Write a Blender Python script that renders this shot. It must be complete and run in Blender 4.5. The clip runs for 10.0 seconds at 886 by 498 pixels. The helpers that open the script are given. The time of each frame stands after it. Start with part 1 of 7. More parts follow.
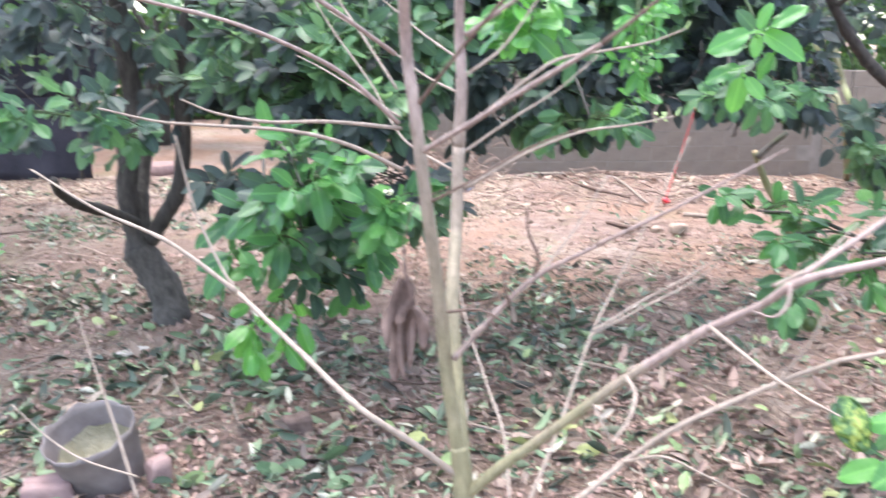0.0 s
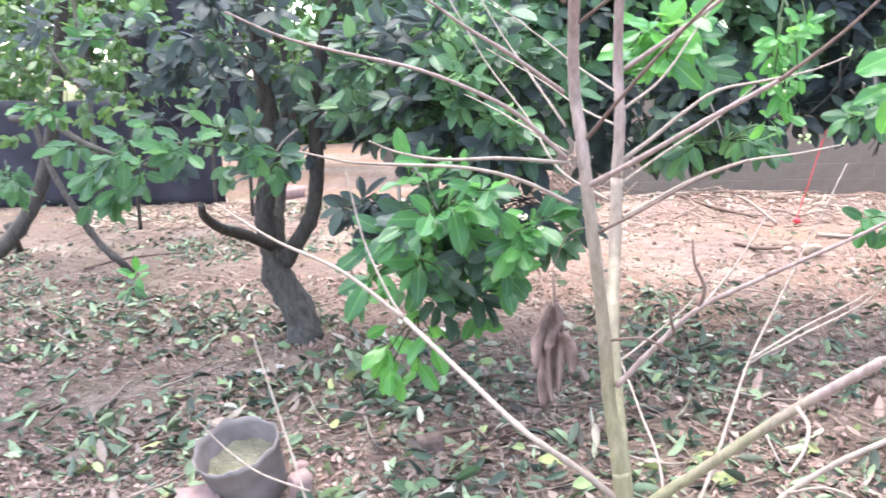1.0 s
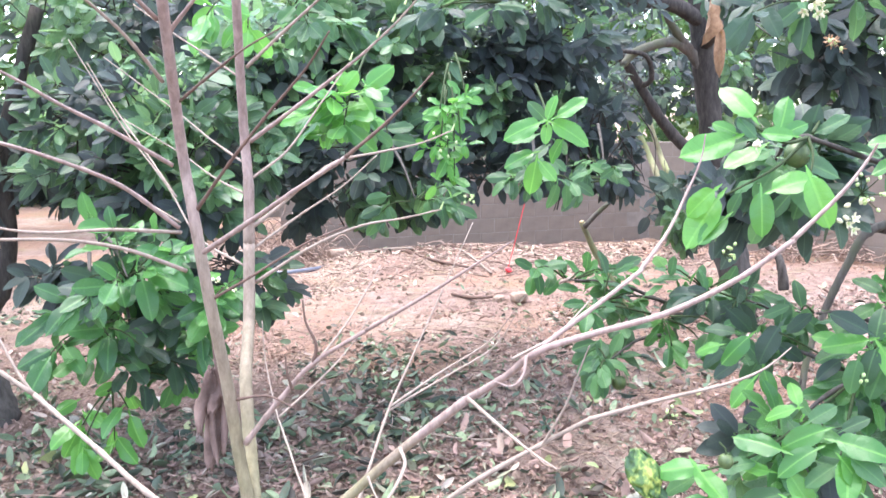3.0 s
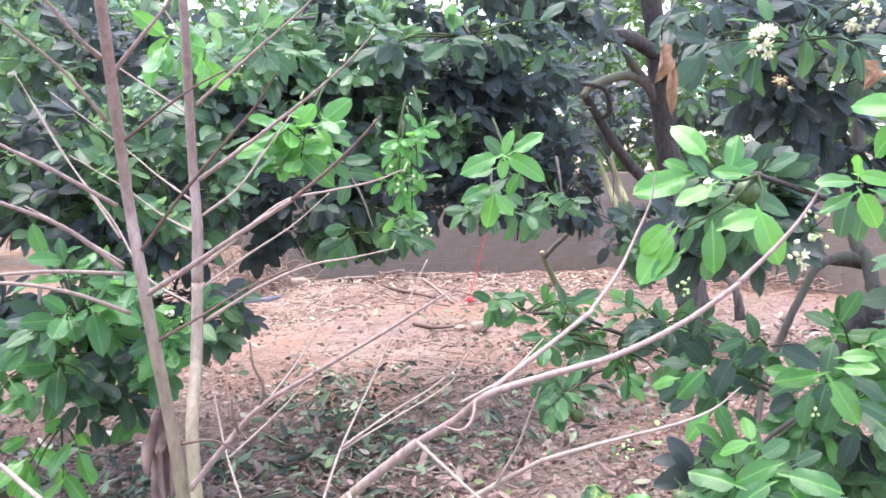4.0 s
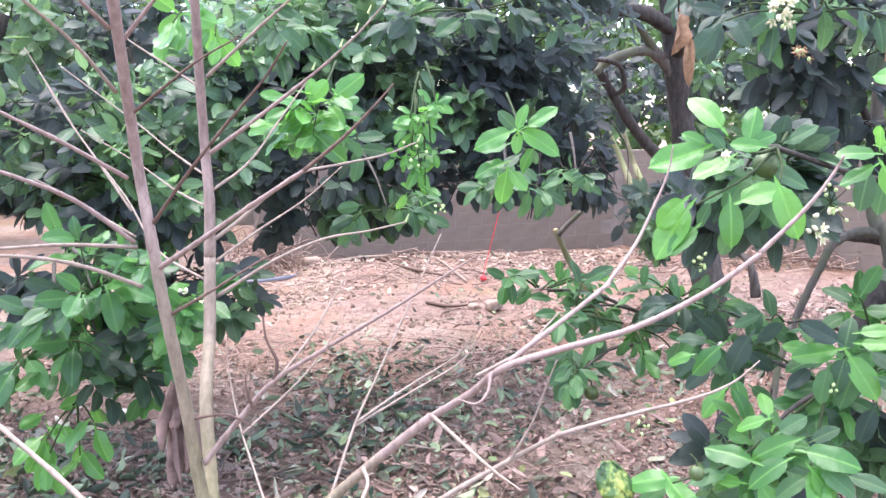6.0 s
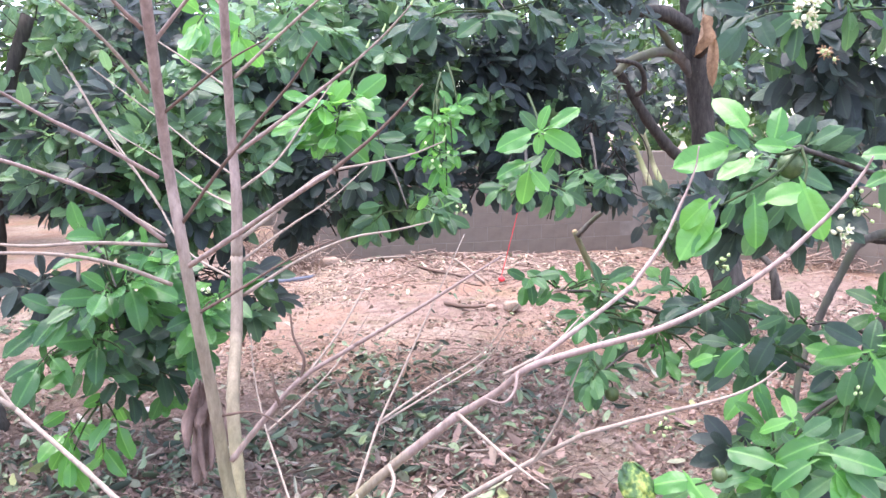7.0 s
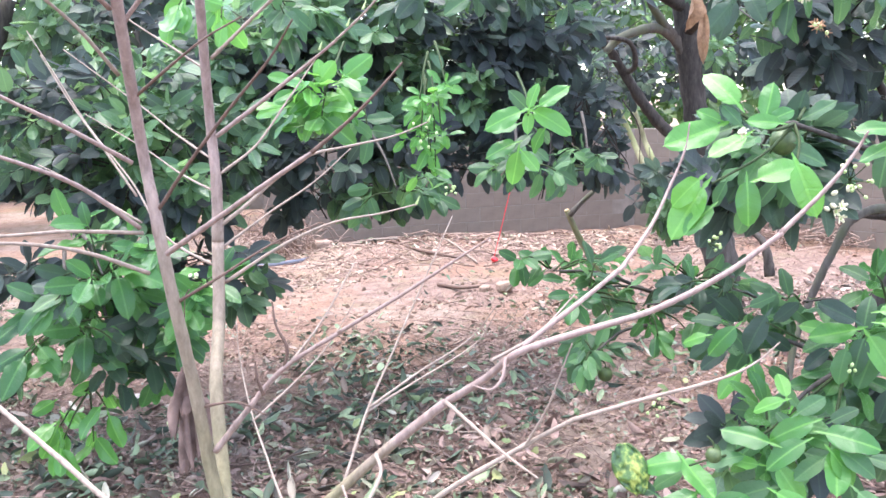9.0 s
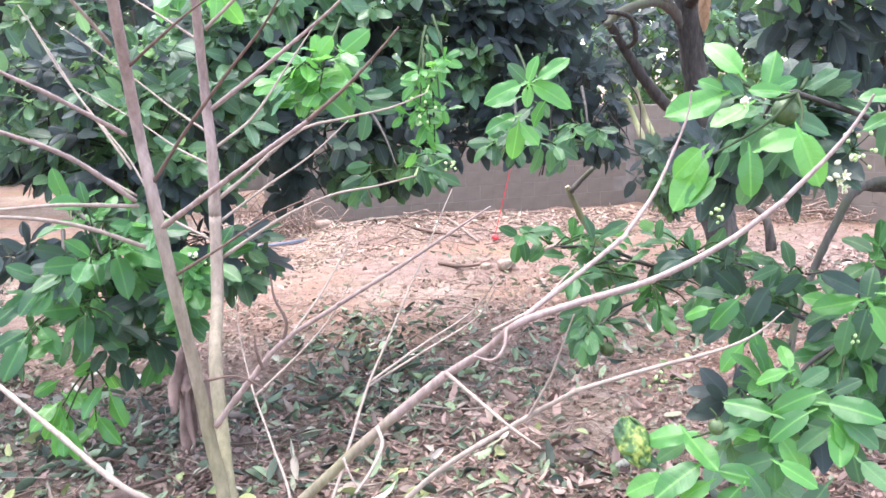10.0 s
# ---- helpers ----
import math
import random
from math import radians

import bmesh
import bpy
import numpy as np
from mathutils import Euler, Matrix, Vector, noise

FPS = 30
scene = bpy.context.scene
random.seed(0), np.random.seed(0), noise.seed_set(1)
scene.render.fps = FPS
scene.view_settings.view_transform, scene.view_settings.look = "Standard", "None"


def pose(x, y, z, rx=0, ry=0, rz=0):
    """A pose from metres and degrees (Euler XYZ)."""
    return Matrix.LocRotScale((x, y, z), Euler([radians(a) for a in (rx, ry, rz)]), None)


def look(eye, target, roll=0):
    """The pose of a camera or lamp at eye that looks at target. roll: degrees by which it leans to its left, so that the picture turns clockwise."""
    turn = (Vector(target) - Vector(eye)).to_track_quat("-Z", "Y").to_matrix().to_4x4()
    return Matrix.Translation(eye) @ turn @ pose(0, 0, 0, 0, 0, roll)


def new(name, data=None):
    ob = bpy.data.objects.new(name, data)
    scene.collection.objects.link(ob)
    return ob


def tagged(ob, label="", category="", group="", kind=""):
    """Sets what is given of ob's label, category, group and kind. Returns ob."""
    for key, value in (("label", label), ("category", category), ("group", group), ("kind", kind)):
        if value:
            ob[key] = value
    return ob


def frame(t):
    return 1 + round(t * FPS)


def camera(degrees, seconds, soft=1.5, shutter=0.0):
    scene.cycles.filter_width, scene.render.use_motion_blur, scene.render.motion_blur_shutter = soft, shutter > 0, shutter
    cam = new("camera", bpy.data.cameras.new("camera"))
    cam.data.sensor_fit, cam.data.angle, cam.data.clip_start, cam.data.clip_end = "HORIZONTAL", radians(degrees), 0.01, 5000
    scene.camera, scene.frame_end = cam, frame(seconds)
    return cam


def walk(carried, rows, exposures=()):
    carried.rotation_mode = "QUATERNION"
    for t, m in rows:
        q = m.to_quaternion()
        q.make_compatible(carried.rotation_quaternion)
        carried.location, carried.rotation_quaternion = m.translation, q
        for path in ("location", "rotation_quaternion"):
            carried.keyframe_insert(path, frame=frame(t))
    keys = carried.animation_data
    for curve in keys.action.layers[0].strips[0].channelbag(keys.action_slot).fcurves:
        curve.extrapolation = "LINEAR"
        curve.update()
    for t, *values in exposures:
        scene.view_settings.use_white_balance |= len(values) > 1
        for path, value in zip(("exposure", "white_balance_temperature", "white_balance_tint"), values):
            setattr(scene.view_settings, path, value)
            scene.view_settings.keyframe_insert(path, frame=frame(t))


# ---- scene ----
cam = camera(53.6, 10.0, soft=1.5, shutter=0.5)
PATH = [
    (0, (0.000, 0.000, 1.500), (-0.008, 1.946, 1.038), -0.21),
    (0.2, (-0.018, 0.006, 1.503), (-0.105, 1.955, 1.062), -0.80),
    (0.5, (-0.044, 0.006, 1.513), (-0.202, 1.944, 1.045), -1.85),
    (0.8, (-0.056, -0.020, 1.512), (-0.269, 1.920, 1.077), -1.80),
    (1, (-0.065, -0.046, 1.524), (-0.330, 1.893, 1.111), -1.89),
    (1.5, (-0.070, -0.082, 1.522), (-0.376, 1.853, 1.120), -1.86),
    (1.8, (-0.018, -0.070, 1.520), (-0.124, 1.886, 1.116), -1.60),
    (2, (0.026, -0.068, 1.522), (0.091, 1.890, 1.122), -1.29),
    (2.2, (0.060, -0.068, 1.534), (0.263, 1.894, 1.204), -0.90),
    (2.5, (0.095, -0.079, 1.539), (0.397, 1.872, 1.219), -1.05),
    (3, (0.103, -0.115, 1.541), (0.414, 1.837, 1.240), -1.26),
    (3.2, (0.104, -0.117, 1.548), (0.410, 1.840, 1.269), -1.33),
    (4.3, (0.127, -0.101, 1.558), (0.543, 1.841, 1.319), -0.74),
    (4.5, (0.128, -0.096, 1.553), (0.538, 1.845, 1.303), -0.72),
    (5, (0.132, -0.095, 1.550), (0.548, 1.843, 1.278), -0.94),
    (5.5, (0.126, -0.092, 1.546), (0.506, 1.850, 1.258), -1.12),
    (6.8, (0.117, -0.099, 1.547), (0.466, 1.850, 1.265), -1.23),
    (7, (0.110, -0.097, 1.545), (0.437, 1.856, 1.262), -1.15),
    (7.5, (0.129, -0.097, 1.547), (0.501, 1.847, 1.265), -1.40),
    (8, (0.132, -0.093, 1.544), (0.536, 1.843, 1.248), -1.61),
    (8.5, (0.119, -0.070, 1.545), (0.485, 1.871, 1.232), -1.60),
    (9, (0.126, -0.069, 1.544), (0.465, 1.875, 1.217), -1.91),
    (9.2, (0.140, -0.074, 1.544), (0.515, 1.863, 1.212), -2.00),
    (9.5, (0.144, -0.074, 1.533), (0.535, 1.857, 1.187), -2.40),
    (9.8, (0.138, -0.062, 1.532), (0.482, 1.875, 1.169), -2.60),
    (10, (0.129, -0.058, 1.530), (0.463, 1.879, 1.158), -2.53),
]
EXPOSURE = 2.7
walk(cam, [(t, look(eye, target, roll)) for t, eye, target, roll in PATH], [(t, EXPOSURE + e, 6500, tint) for t, e, tint in (
    (0, 0.1, 7), (1, 0.32, 7), (1.8, 0.38, 8), (2.5, 0.36, 10), (3.2, 0.2, 12), (4.5, 0.0, 17), (5.5, 0.05, 17), (7.5, 0.07, 16), (9, 0.14, 12), (10, 0.14, 11))])

# ---- sky, sun, exposure ----
world = bpy.data.worlds.new("sky")
scene.world = world
world.use_nodes = True
wn, wl = world.node_tree.nodes, world.node_tree.links
sky = wn.new("ShaderNodeTexSky")
sky.sky_type = "NISHITA"
sky.sun_disc = False
sky.sun_elevation = radians(82)
sky.sun_rotation = radians(315)
sky.dust_density = 1.5
sky.air_density = 1.0
haze = wn.new("ShaderNodeHueSaturation")
haze.inputs["Saturation"].default_value = 0.8
wl.new(sky.outputs[0], haze.inputs["Color"])
wl.new(haze.outputs[0], wn["Background"].inputs[0])
wn["Background"].inputs[1].default_value = 0.15
sun = new("sun", bpy.data.lights.new("sun", "SUN"))
sun.data.energy = 1.15
sun.data.angle = radians(55)
sun.data.color = (1.0, 0.985, 0.96)
sun.matrix_world = look((-0.7, 4.2, 12.0), (0.5, 3.0, 0.0))


# ---- materials ----
class Mat:
    """A node material with a Principled shader and a few ways to add texture."""

    def __init__(self, name, rough=0.7, spec=0.4, metal=0.0):
        self.m = bpy.data.materials.new(name)
        self.m.use_nodes = True
        self.n, self.l = self.m.node_tree.nodes, self.m.node_tree.links
        self.b = self.n["Principled BSDF"]
        self.b.inputs["Roughness"].default_value = rough
        self.b.inputs["Specular IOR Level"].default_value = spec
        self.b.inputs["Metallic"].default_value = metal
        self.coord = self.n.new("ShaderNodeTexCoord").outputs["Object"]

    def noise(self, scale, detail=4.0, rough=0.6, stretch=None, source=None):
        tex = self.n.new("ShaderNodeTexNoise")
        tex.inputs["Scale"].default_value = scale
        tex.inputs["Detail"].default_value = detail
        tex.inputs["Roughness"].default_value = rough
        src = source or self.coord
        if stretch:
            mp = self.n.new("ShaderNodeMapping")
            mp.inputs["Scale"].default_value = stretch
            self.l.new(src, mp.inputs[0])
            src = mp.outputs[0]
        self.l.new(src, tex.inputs["Vector"])
        return tex.outputs["Fac"]

    def ramp(self, fac, *stops):
        r = self.n.new("ShaderNodeValToRGB")
        els = r.color_ramp.elements
        for k, (at, col) in enumerate(stops):
            e = els[k] if k < 2 else els.new(at)
            e.position, e.color = at, (*col, 1)
        self.l.new(fac, r.inputs[0])
        return r.outputs[0]

    def mix(self, fac, a, b, kind="MIX"):
        m = self.n.new("ShaderNodeMix")
        m.data_type, m.blend_type = "RGBA", kind
        for sock, v in ((m.inputs[0], fac), (m.inputs[6], a), (m.inputs[7], b)):
            if isinstance(v, (int, float)):
                sock.default_value = v
            elif isinstance(v, tuple):
                sock.default_value = (*v, 1)
            else:
                self.l.new(v, sock)
        return m.outputs[2]

    def math(self, op, a, b=0.0):
        m = self.n.new("ShaderNodeMath")
        m.operation = op
        for sock, v in ((m.inputs[0], a), (m.inputs[1], b)):
            if isinstance(v, (int, float)):
                sock.default_value = v
            else:
                self.l.new(v, sock)
        return m.outputs[0]

    def color(self, c):
        self.l.new(c, self.b.inputs["Base Color"])
        return self

    def rough(self, c):
        self.l.new(c, self.b.inputs["Roughness"])
        return self

    def bump(self, fac, strength=0.4, dist=0.01):
        bp = self.n.new("ShaderNodeBump")
        bp.inputs["Strength"].default_value = strength
        bp.inputs["Distance"].default_value = dist
        self.l.new(fac, bp.inputs["Height"])
        self.l.new(bp.outputs[0], self.b.inputs["Normal"])
        return self


def island(mt):
    return mt.n.new("ShaderNodeNewGeometry").outputs["Random Per Island"]


def each(mt):
    return mt.n.new("ShaderNodeObjectInfo").outputs["Random"]


def leaf_material(name, joined, dark, mid, light, thin, rough=0.22, spec=0.42):
    """Glossy citrus leaf: colour varies from leaf to leaf, a paler midrib and side veins, some light through the blade."""
    mt = Mat(name, rough, spec)
    rnd = island(mt) if joined else each(mt)
    mt.b.inputs["Coat Weight"].default_value = 0.3 if rough < 0.2 else 0.1
    mt.b.inputs["Coat Roughness"].default_value = 0.12
    base = mt.ramp(rnd, (0.0, dark), (0.55, mid), (1.0, light))
    mottle = mt.noise(28.0, 3.0)
    base = mt.mix(mt.math("MULTIPLY", mottle, 0.35), base, dark)
    uv = mt.n.new("ShaderNodeUVMap").outputs[0]
    sep = mt.n.new("ShaderNodeSeparateXYZ")
    mt.l.new(uv, sep.inputs[0])
    across = mt.math("ABSOLUTE", mt.math("SUBTRACT", sep.outputs[1], 0.5))
    rib = mt.math("LESS_THAN", across, 0.018)
    slant = mt.math("SUBTRACT", sep.outputs[0], mt.math("MULTIPLY", across, 0.45))
    vein = mt.math("POWER", mt.math("ABSOLUTE", mt.math("SINE", mt.math("MULTIPLY", slant, 26.0))), 10.0)
    base = mt.mix(mt.math("MULTIPLY", rib, 0.5), base, thin)
    base = mt.mix(mt.math("MULTIPLY", vein, 0.06), base, dark)
    mt.color(base)
    mt.bump(mt.math("ADD", vein, mt.math("MULTIPLY", mt.math("ADD", mottle, mt.noise(55.0, 2.0)), 1.6)), 0.22, 0.003)
    mt.rough(mt.math("ADD", mt.math("MULTIPLY", mottle, 0.22), rough - 0.1))
    tr = mt.n.new("ShaderNodeBsdfTranslucent")
    tcol = mt.mix(0.75, base, thin)
    mt.l.new(tcol, tr.inputs[0])
    ms = mt.n.new("ShaderNodeMixShader")
    ms.inputs[0].default_value = 0.44
    mt.l.new(mt.b.outputs[0], ms.inputs[1])
    mt.l.new(tr.outputs[0], ms.inputs[2])
    mt.l.new(ms.outputs[0], mt.n["Material Output"].inputs[0])
    return mt.m


DARK, MID, LIGHT, THIN = (0.045, 0.085, 0.055), (0.068, 0.153, 0.072), (0.116, 0.25, 0.092), (0.17, 0.325, 0.12)
LEAF = leaf_material("citrus leaf", False, DARK, MID, LIGHT, THIN, 0.34, 0.26)
LEAF_FRESH = leaf_material("fresh green citrus leaf", False, (0.036, 0.088, 0.042), (0.06, 0.172, 0.054), (0.112, 0.272, 0.07), (0.15, 0.35, 0.095), 0.24, 0.4)
LEAF_CROWN = leaf_material("citrus crown", True, (0.051, 0.066, 0.065), (0.074, 0.111, 0.089), (0.120, 0.179, 0.115), (0.172, 0.248, 0.162), 0.38, 0.26)
LEAF_SIDE = leaf_material("deep green citrus crown", True, (0.038, 0.062, 0.044), (0.062, 0.115, 0.069), (0.105, 0.192, 0.094), (0.155, 0.275, 0.12), 0.34, 0.3)
LEAF_BRIGHT = leaf_material("young citrus leaf", False, (0.045, 0.15, 0.04), (0.09, 0.265, 0.058), (0.155, 0.38, 0.075), (0.22, 0.5, 0.1), 0.18)
# Dark grey copy of the crown leaf; shade and haze put into its colour.
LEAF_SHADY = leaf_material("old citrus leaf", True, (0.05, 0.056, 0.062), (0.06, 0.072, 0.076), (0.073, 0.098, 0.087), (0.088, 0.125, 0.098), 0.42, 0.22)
# For dark old single leaves and for leaves whose shade is put into colour.
LEAF_OLD_SHADY = leaf_material("old single leaf", False, (0.034, 0.05, 0.044), (0.044, 0.07, 0.055), (0.058, 0.115, 0.062), (0.08, 0.15, 0.075), 0.32, 0.32)
# Bright copy of the crown leaf, with light put into its colour.
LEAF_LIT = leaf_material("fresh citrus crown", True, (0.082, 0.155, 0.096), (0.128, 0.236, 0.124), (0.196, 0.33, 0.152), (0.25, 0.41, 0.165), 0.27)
LEAF_FAR = leaf_material("far foliage", True, (0.021, 0.051, 0.027), (0.051, 0.119, 0.043), (0.153, 0.238, 0.064), (0.187, 0.323, 0.076), 0.4)


def mottled_material():
    mt = Mat("blotched old leaf", 0.32, 0.4)
    blot = mt.noise(34.0, 3.0, 0.6)
    mt.color(mt.ramp(blot, (0.38, (0.035, 0.07, 0.03)), (0.5, (0.09, 0.16, 0.04)), (0.6, (0.32, 0.35, 0.09))))
    mt.bump(mt.noise(70.0, 3.0), 0.3, 0.004)
    return mt.m


LEAF_MOTTLED = mottled_material()


def bark_material(name, low, high, scale=60.0, moss=None, rough=0.8, stretch=(1, 1, 0.25), strength=0.5):
    mt = Mat(name, rough, 0.25)
    grain = mt.noise(scale, 6.0, 0.7, stretch)
    blotch = mt.noise(9.0, 3.0)
    c = mt.ramp(grain, (0.3, low), (0.72, high))
    c = mt.mix(mt.math("MULTIPLY", blotch, 0.5), c, low)
    if moss:
        patch = mt.ramp(mt.noise(5.0, 3.0), (0.45, (0, 0, 0)), (0.62, (1, 1, 1)))
        c = mt.mix(mt.math("MULTIPLY", patch, 0.8), c, moss)
    mt.color(c)
    mt.bump(grain, strength, 0.004)
    return mt.m


def young_bark(name, low, high):
    """Smooth bark that turns from olive near the ground to pinkish-brown higher up, with leaf scars."""
    mt = Mat(name, 0.55, 0.3)
    grain, blotch = mt.noise(110.0, 5.0, 0.7, (1, 1, 0.35)), mt.noise(14.0, 3.0)
    pink = mt.ramp(grain, (0.3, (0.17, 0.113, 0.1)), (0.72, (0.34, 0.245, 0.218)))
    olive = mt.ramp(grain, (0.3, (0.135, 0.114, 0.066)), (0.72, (0.26, 0.222, 0.132)))
    sep = mt.n.new("ShaderNodeSeparateXYZ")
    mt.l.new(mt.coord, sep.inputs[0])
    z = mt.math("ADD", sep.outputs[2], mt.math("MULTIPLY", mt.math("SUBTRACT", blotch, 0.5), 0.35))
    up = mt.math("DIVIDE", mt.math("SUBTRACT", z, low), high - low)
    c = mt.mix(mt.ramp(up, (0.0, (0, 0, 0)), (1.0, (1, 1, 1))), olive, pink)
    moss = mt.ramp(mt.noise(7.0, 2.0), (0.5, (0, 0, 0)), (0.75, (0.4, 0.4, 0.4)))
    c = mt.mix(mt.math("MULTIPLY", moss, mt.math("SUBTRACT", 1.0, mt.math("MINIMUM", mt.math("MAXIMUM", up, 0.0), 1.0))), c, (0.22, 0.235, 0.1))
    scar = mt.ramp(mt.noise(60.0, 2.0), (0.68, (0, 0, 0)), (0.74, (0.5, 0.5, 0.5)))
    c = mt.mix(scar, c, (0.13, 0.083, 0.062))
    mt.color(c).bump(mt.math("ADD", grain, mt.math("MULTIPLY", blotch, 0.5)), 0.3, 0.003)
    return mt.m


STEM_BROWN = young_bark("pinkish young bark", 0.6, 1.15)
STEM_GREEN = young_bark("olive young bark", 1.0, 1.5)
LIMB_BARK = young_bark("low limb bark", 0.98, 1.16)
TWIG_PALE = bark_material("pale dry twig", (0.185, 0.138, 0.112), (0.39, 0.305, 0.255), 110.0, None, 0.7, (1, 1, 0.3), 0.25)
TWIG_DARK = bark_material("dark brown twig", (0.07, 0.042, 0.033), (0.2, 0.125, 0.1), 110.0, None, 0.7, (1, 1, 0.3), 0.25)
BARK = bark_material("grey citrus bark", (0.025, 0.021, 0.019), (0.12, 0.1, 0.09), 40.0, None, 0.85)
BARK_PALE = bark_material("pale citrus bark", (0.07, 0.06, 0.053), (0.2, 0.172, 0.155), 40.0, (0.11, 0.115, 0.07), 0.85)
BARK_TRUNK = bark_material("brown-grey trunk bark", (0.036, 0.031, 0.028), (0.14, 0.12, 0.11), 34.0, None, 0.9, (1, 1, 0.3), 0.8)
TWIG_GREEN = bark_material("green twig", (0.02, 0.035, 0.013), (0.06, 0.08, 0.03), 80.0)


def soil_material():
    mt = Mat("reddish soil", 0.95, 0.15)
    big, mid, fine = mt.noise(0.55, 4.0), mt.noise(6.0, 5.0, 0.7), mt.noise(70.0, 4.0, 0.7)
    c = mt.ramp(mid, (0.3, (0.255, 0.164, 0.138)), (0.52, (0.388, 0.261, 0.222)), (0.75, (0.510, 0.375, 0.325)))
    c = mt.mix(mt.ramp(big, (0.42, (0, 0, 0)), (0.58, (0.75, 0.75, 0.75))), c, (0.45, 0.258, 0.18))
    # the dark leaf mould lies nearer than about five metres, in ragged patches
    sep = mt.n.new("ShaderNodeSeparateXYZ")
    mt.l.new(mt.coord, sep.inputs[0])
    # the x term carries the darker tone farther back towards -x
    reach = mt.math("ADD", mt.math("ADD", sep.outputs[1], mt.math("MULTIPLY", sep.outputs[0], 0.85)), mt.math("MULTIPLY", mt.noise(1.3, 4.0, 0.7), 3.2))
    mould = mt.ramp(mt.math("MULTIPLY", reach, 0.1), (0.56, (0.8, 0.8, 0.8)), (0.76, (0.0, 0.0, 0.0)))
    c = mt.mix(mould, c, (0.25, 0.178, 0.148))
    c = mt.mix(mt.math("MULTIPLY", mt.ramp(fine, (0.5, (0, 0, 0)), (0.75, (1, 1, 1))), 0.35), c, (0.2, 0.135, 0.11))
    dust = mt.ramp(mt.noise(0.9, 4.0, 0.7), (0.5, (0, 0, 0)), (0.66, (0.7, 0.7, 0.7)))
    c = mt.mix(dust, c, (0.5, 0.39, 0.325))
    c = mt.mix(mt.ramp(mt.noise(15.0, 5.0, 0.75), (0.5, (0, 0, 0)), (0.64, (0.7, 0.7, 0.7))), c, (0.2, 0.135, 0.108))
    moss = mt.ramp(mt.noise(1.7, 4.0, 0.65), (0.54, (0, 0, 0)), (0.68, (0.45, 0.45, 0.45)))
    c = mt.mix(moss, c, (0.3, 0.265, 0.15))
    mt.color(c)
    mt.bump(mt.math("ADD", mt.math("ADD", mid, mt.math("MULTIPLY", fine, 0.4)), mt.math("MULTIPLY", mt.noise(24.0, 4.0, 0.7), 0.9)), 1.0, 0.08)
    return mt.m


SOIL = soil_material()


def litter_material(name, *stops, joined=True, rough=0.6):
    mt = Mat(name, rough, 0.4)
    c = mt.ramp(island(mt) if joined else each(mt), *stops)
    spots = mt.noise(45.0, 3.0)
    c = mt.mix(mt.ramp(spots, (0.52, (0, 0, 0)), (0.7, (0.6, 0.6, 0.6))), c, (0.09, 0.06, 0.04))
    mt.color(c).bump(spots, 0.25, 0.003)
    return mt.m


# The darkest tones are dark leaves and also paint shadow between leaves.
LITTER = litter_material("fallen leaves", (0.0, (0.041, 0.035, 0.029)), (0.14, (0.088, 0.068, 0.053)), (0.16, (0.154, 0.154, 0.102)), (0.34, (0.340, 0.328, 0.224)), (0.37, (0.124, 0.077, 0.066)), (0.75, (0.330, 0.207, 0.175)), (0.9, (0.433, 0.299, 0.255)), (0.95, (0.46, 0.37, 0.31)), (1.0, (0.54, 0.46, 0.385)))
LITTER_GREEN = litter_material("greenish fallen leaves", (0.0, (0.034, 0.044, 0.034)), (0.25, (0.08, 0.108, 0.072)), (0.5, (0.165, 0.215, 0.125)), (0.74, (0.29, 0.345, 0.2)), (0.76, (0.13, 0.09, 0.075)), (0.93, (0.3, 0.215, 0.175)), (0.95, (0.42, 0.38, 0.3)), (1.0, (0.5, 0.45, 0.37)))
LITTER_FRESH = litter_material("fresh fallen leaves", (0.0, (0.07, 0.12, 0.06)), (0.4, (0.14, 0.2, 0.085)), (0.75, (0.24, 0.29, 0.12)), (1.0, (0.34, 0.33, 0.13)), joined=False, rough=0.45)
STRAW = litter_material("broken twigs and straw", (0.0, (0.117, 0.073, 0.059)), (0.6, (0.276, 0.181, 0.147)), (1.0, (0.488, 0.353, 0.284)), rough=0.85)
CRUMBS = litter_material("crumbled leaf and bark", (0.0, (0.142, 0.090, 0.074)), (0.5, (0.295, 0.179, 0.150)), (0.8, (0.415, 0.274, 0.235)), (0.82, (0.144, 0.154, 0.117)), (1.0, (0.247, 0.251, 0.184)), rough=0.85)
CLODS = litter_material("soil clods", (0.0, (0.17, 0.115, 0.09)), (0.5, (0.27, 0.187, 0.148)), (1.0, (0.38, 0.275, 0.22)), rough=0.95)

CHIPS = litter_material("bark and wood splinters", (0.0, (0.15, 0.105, 0.08)), (0.5, (0.36, 0.255, 0.19)), (1.0, (0.58, 0.47, 0.36)), rough=0.9)


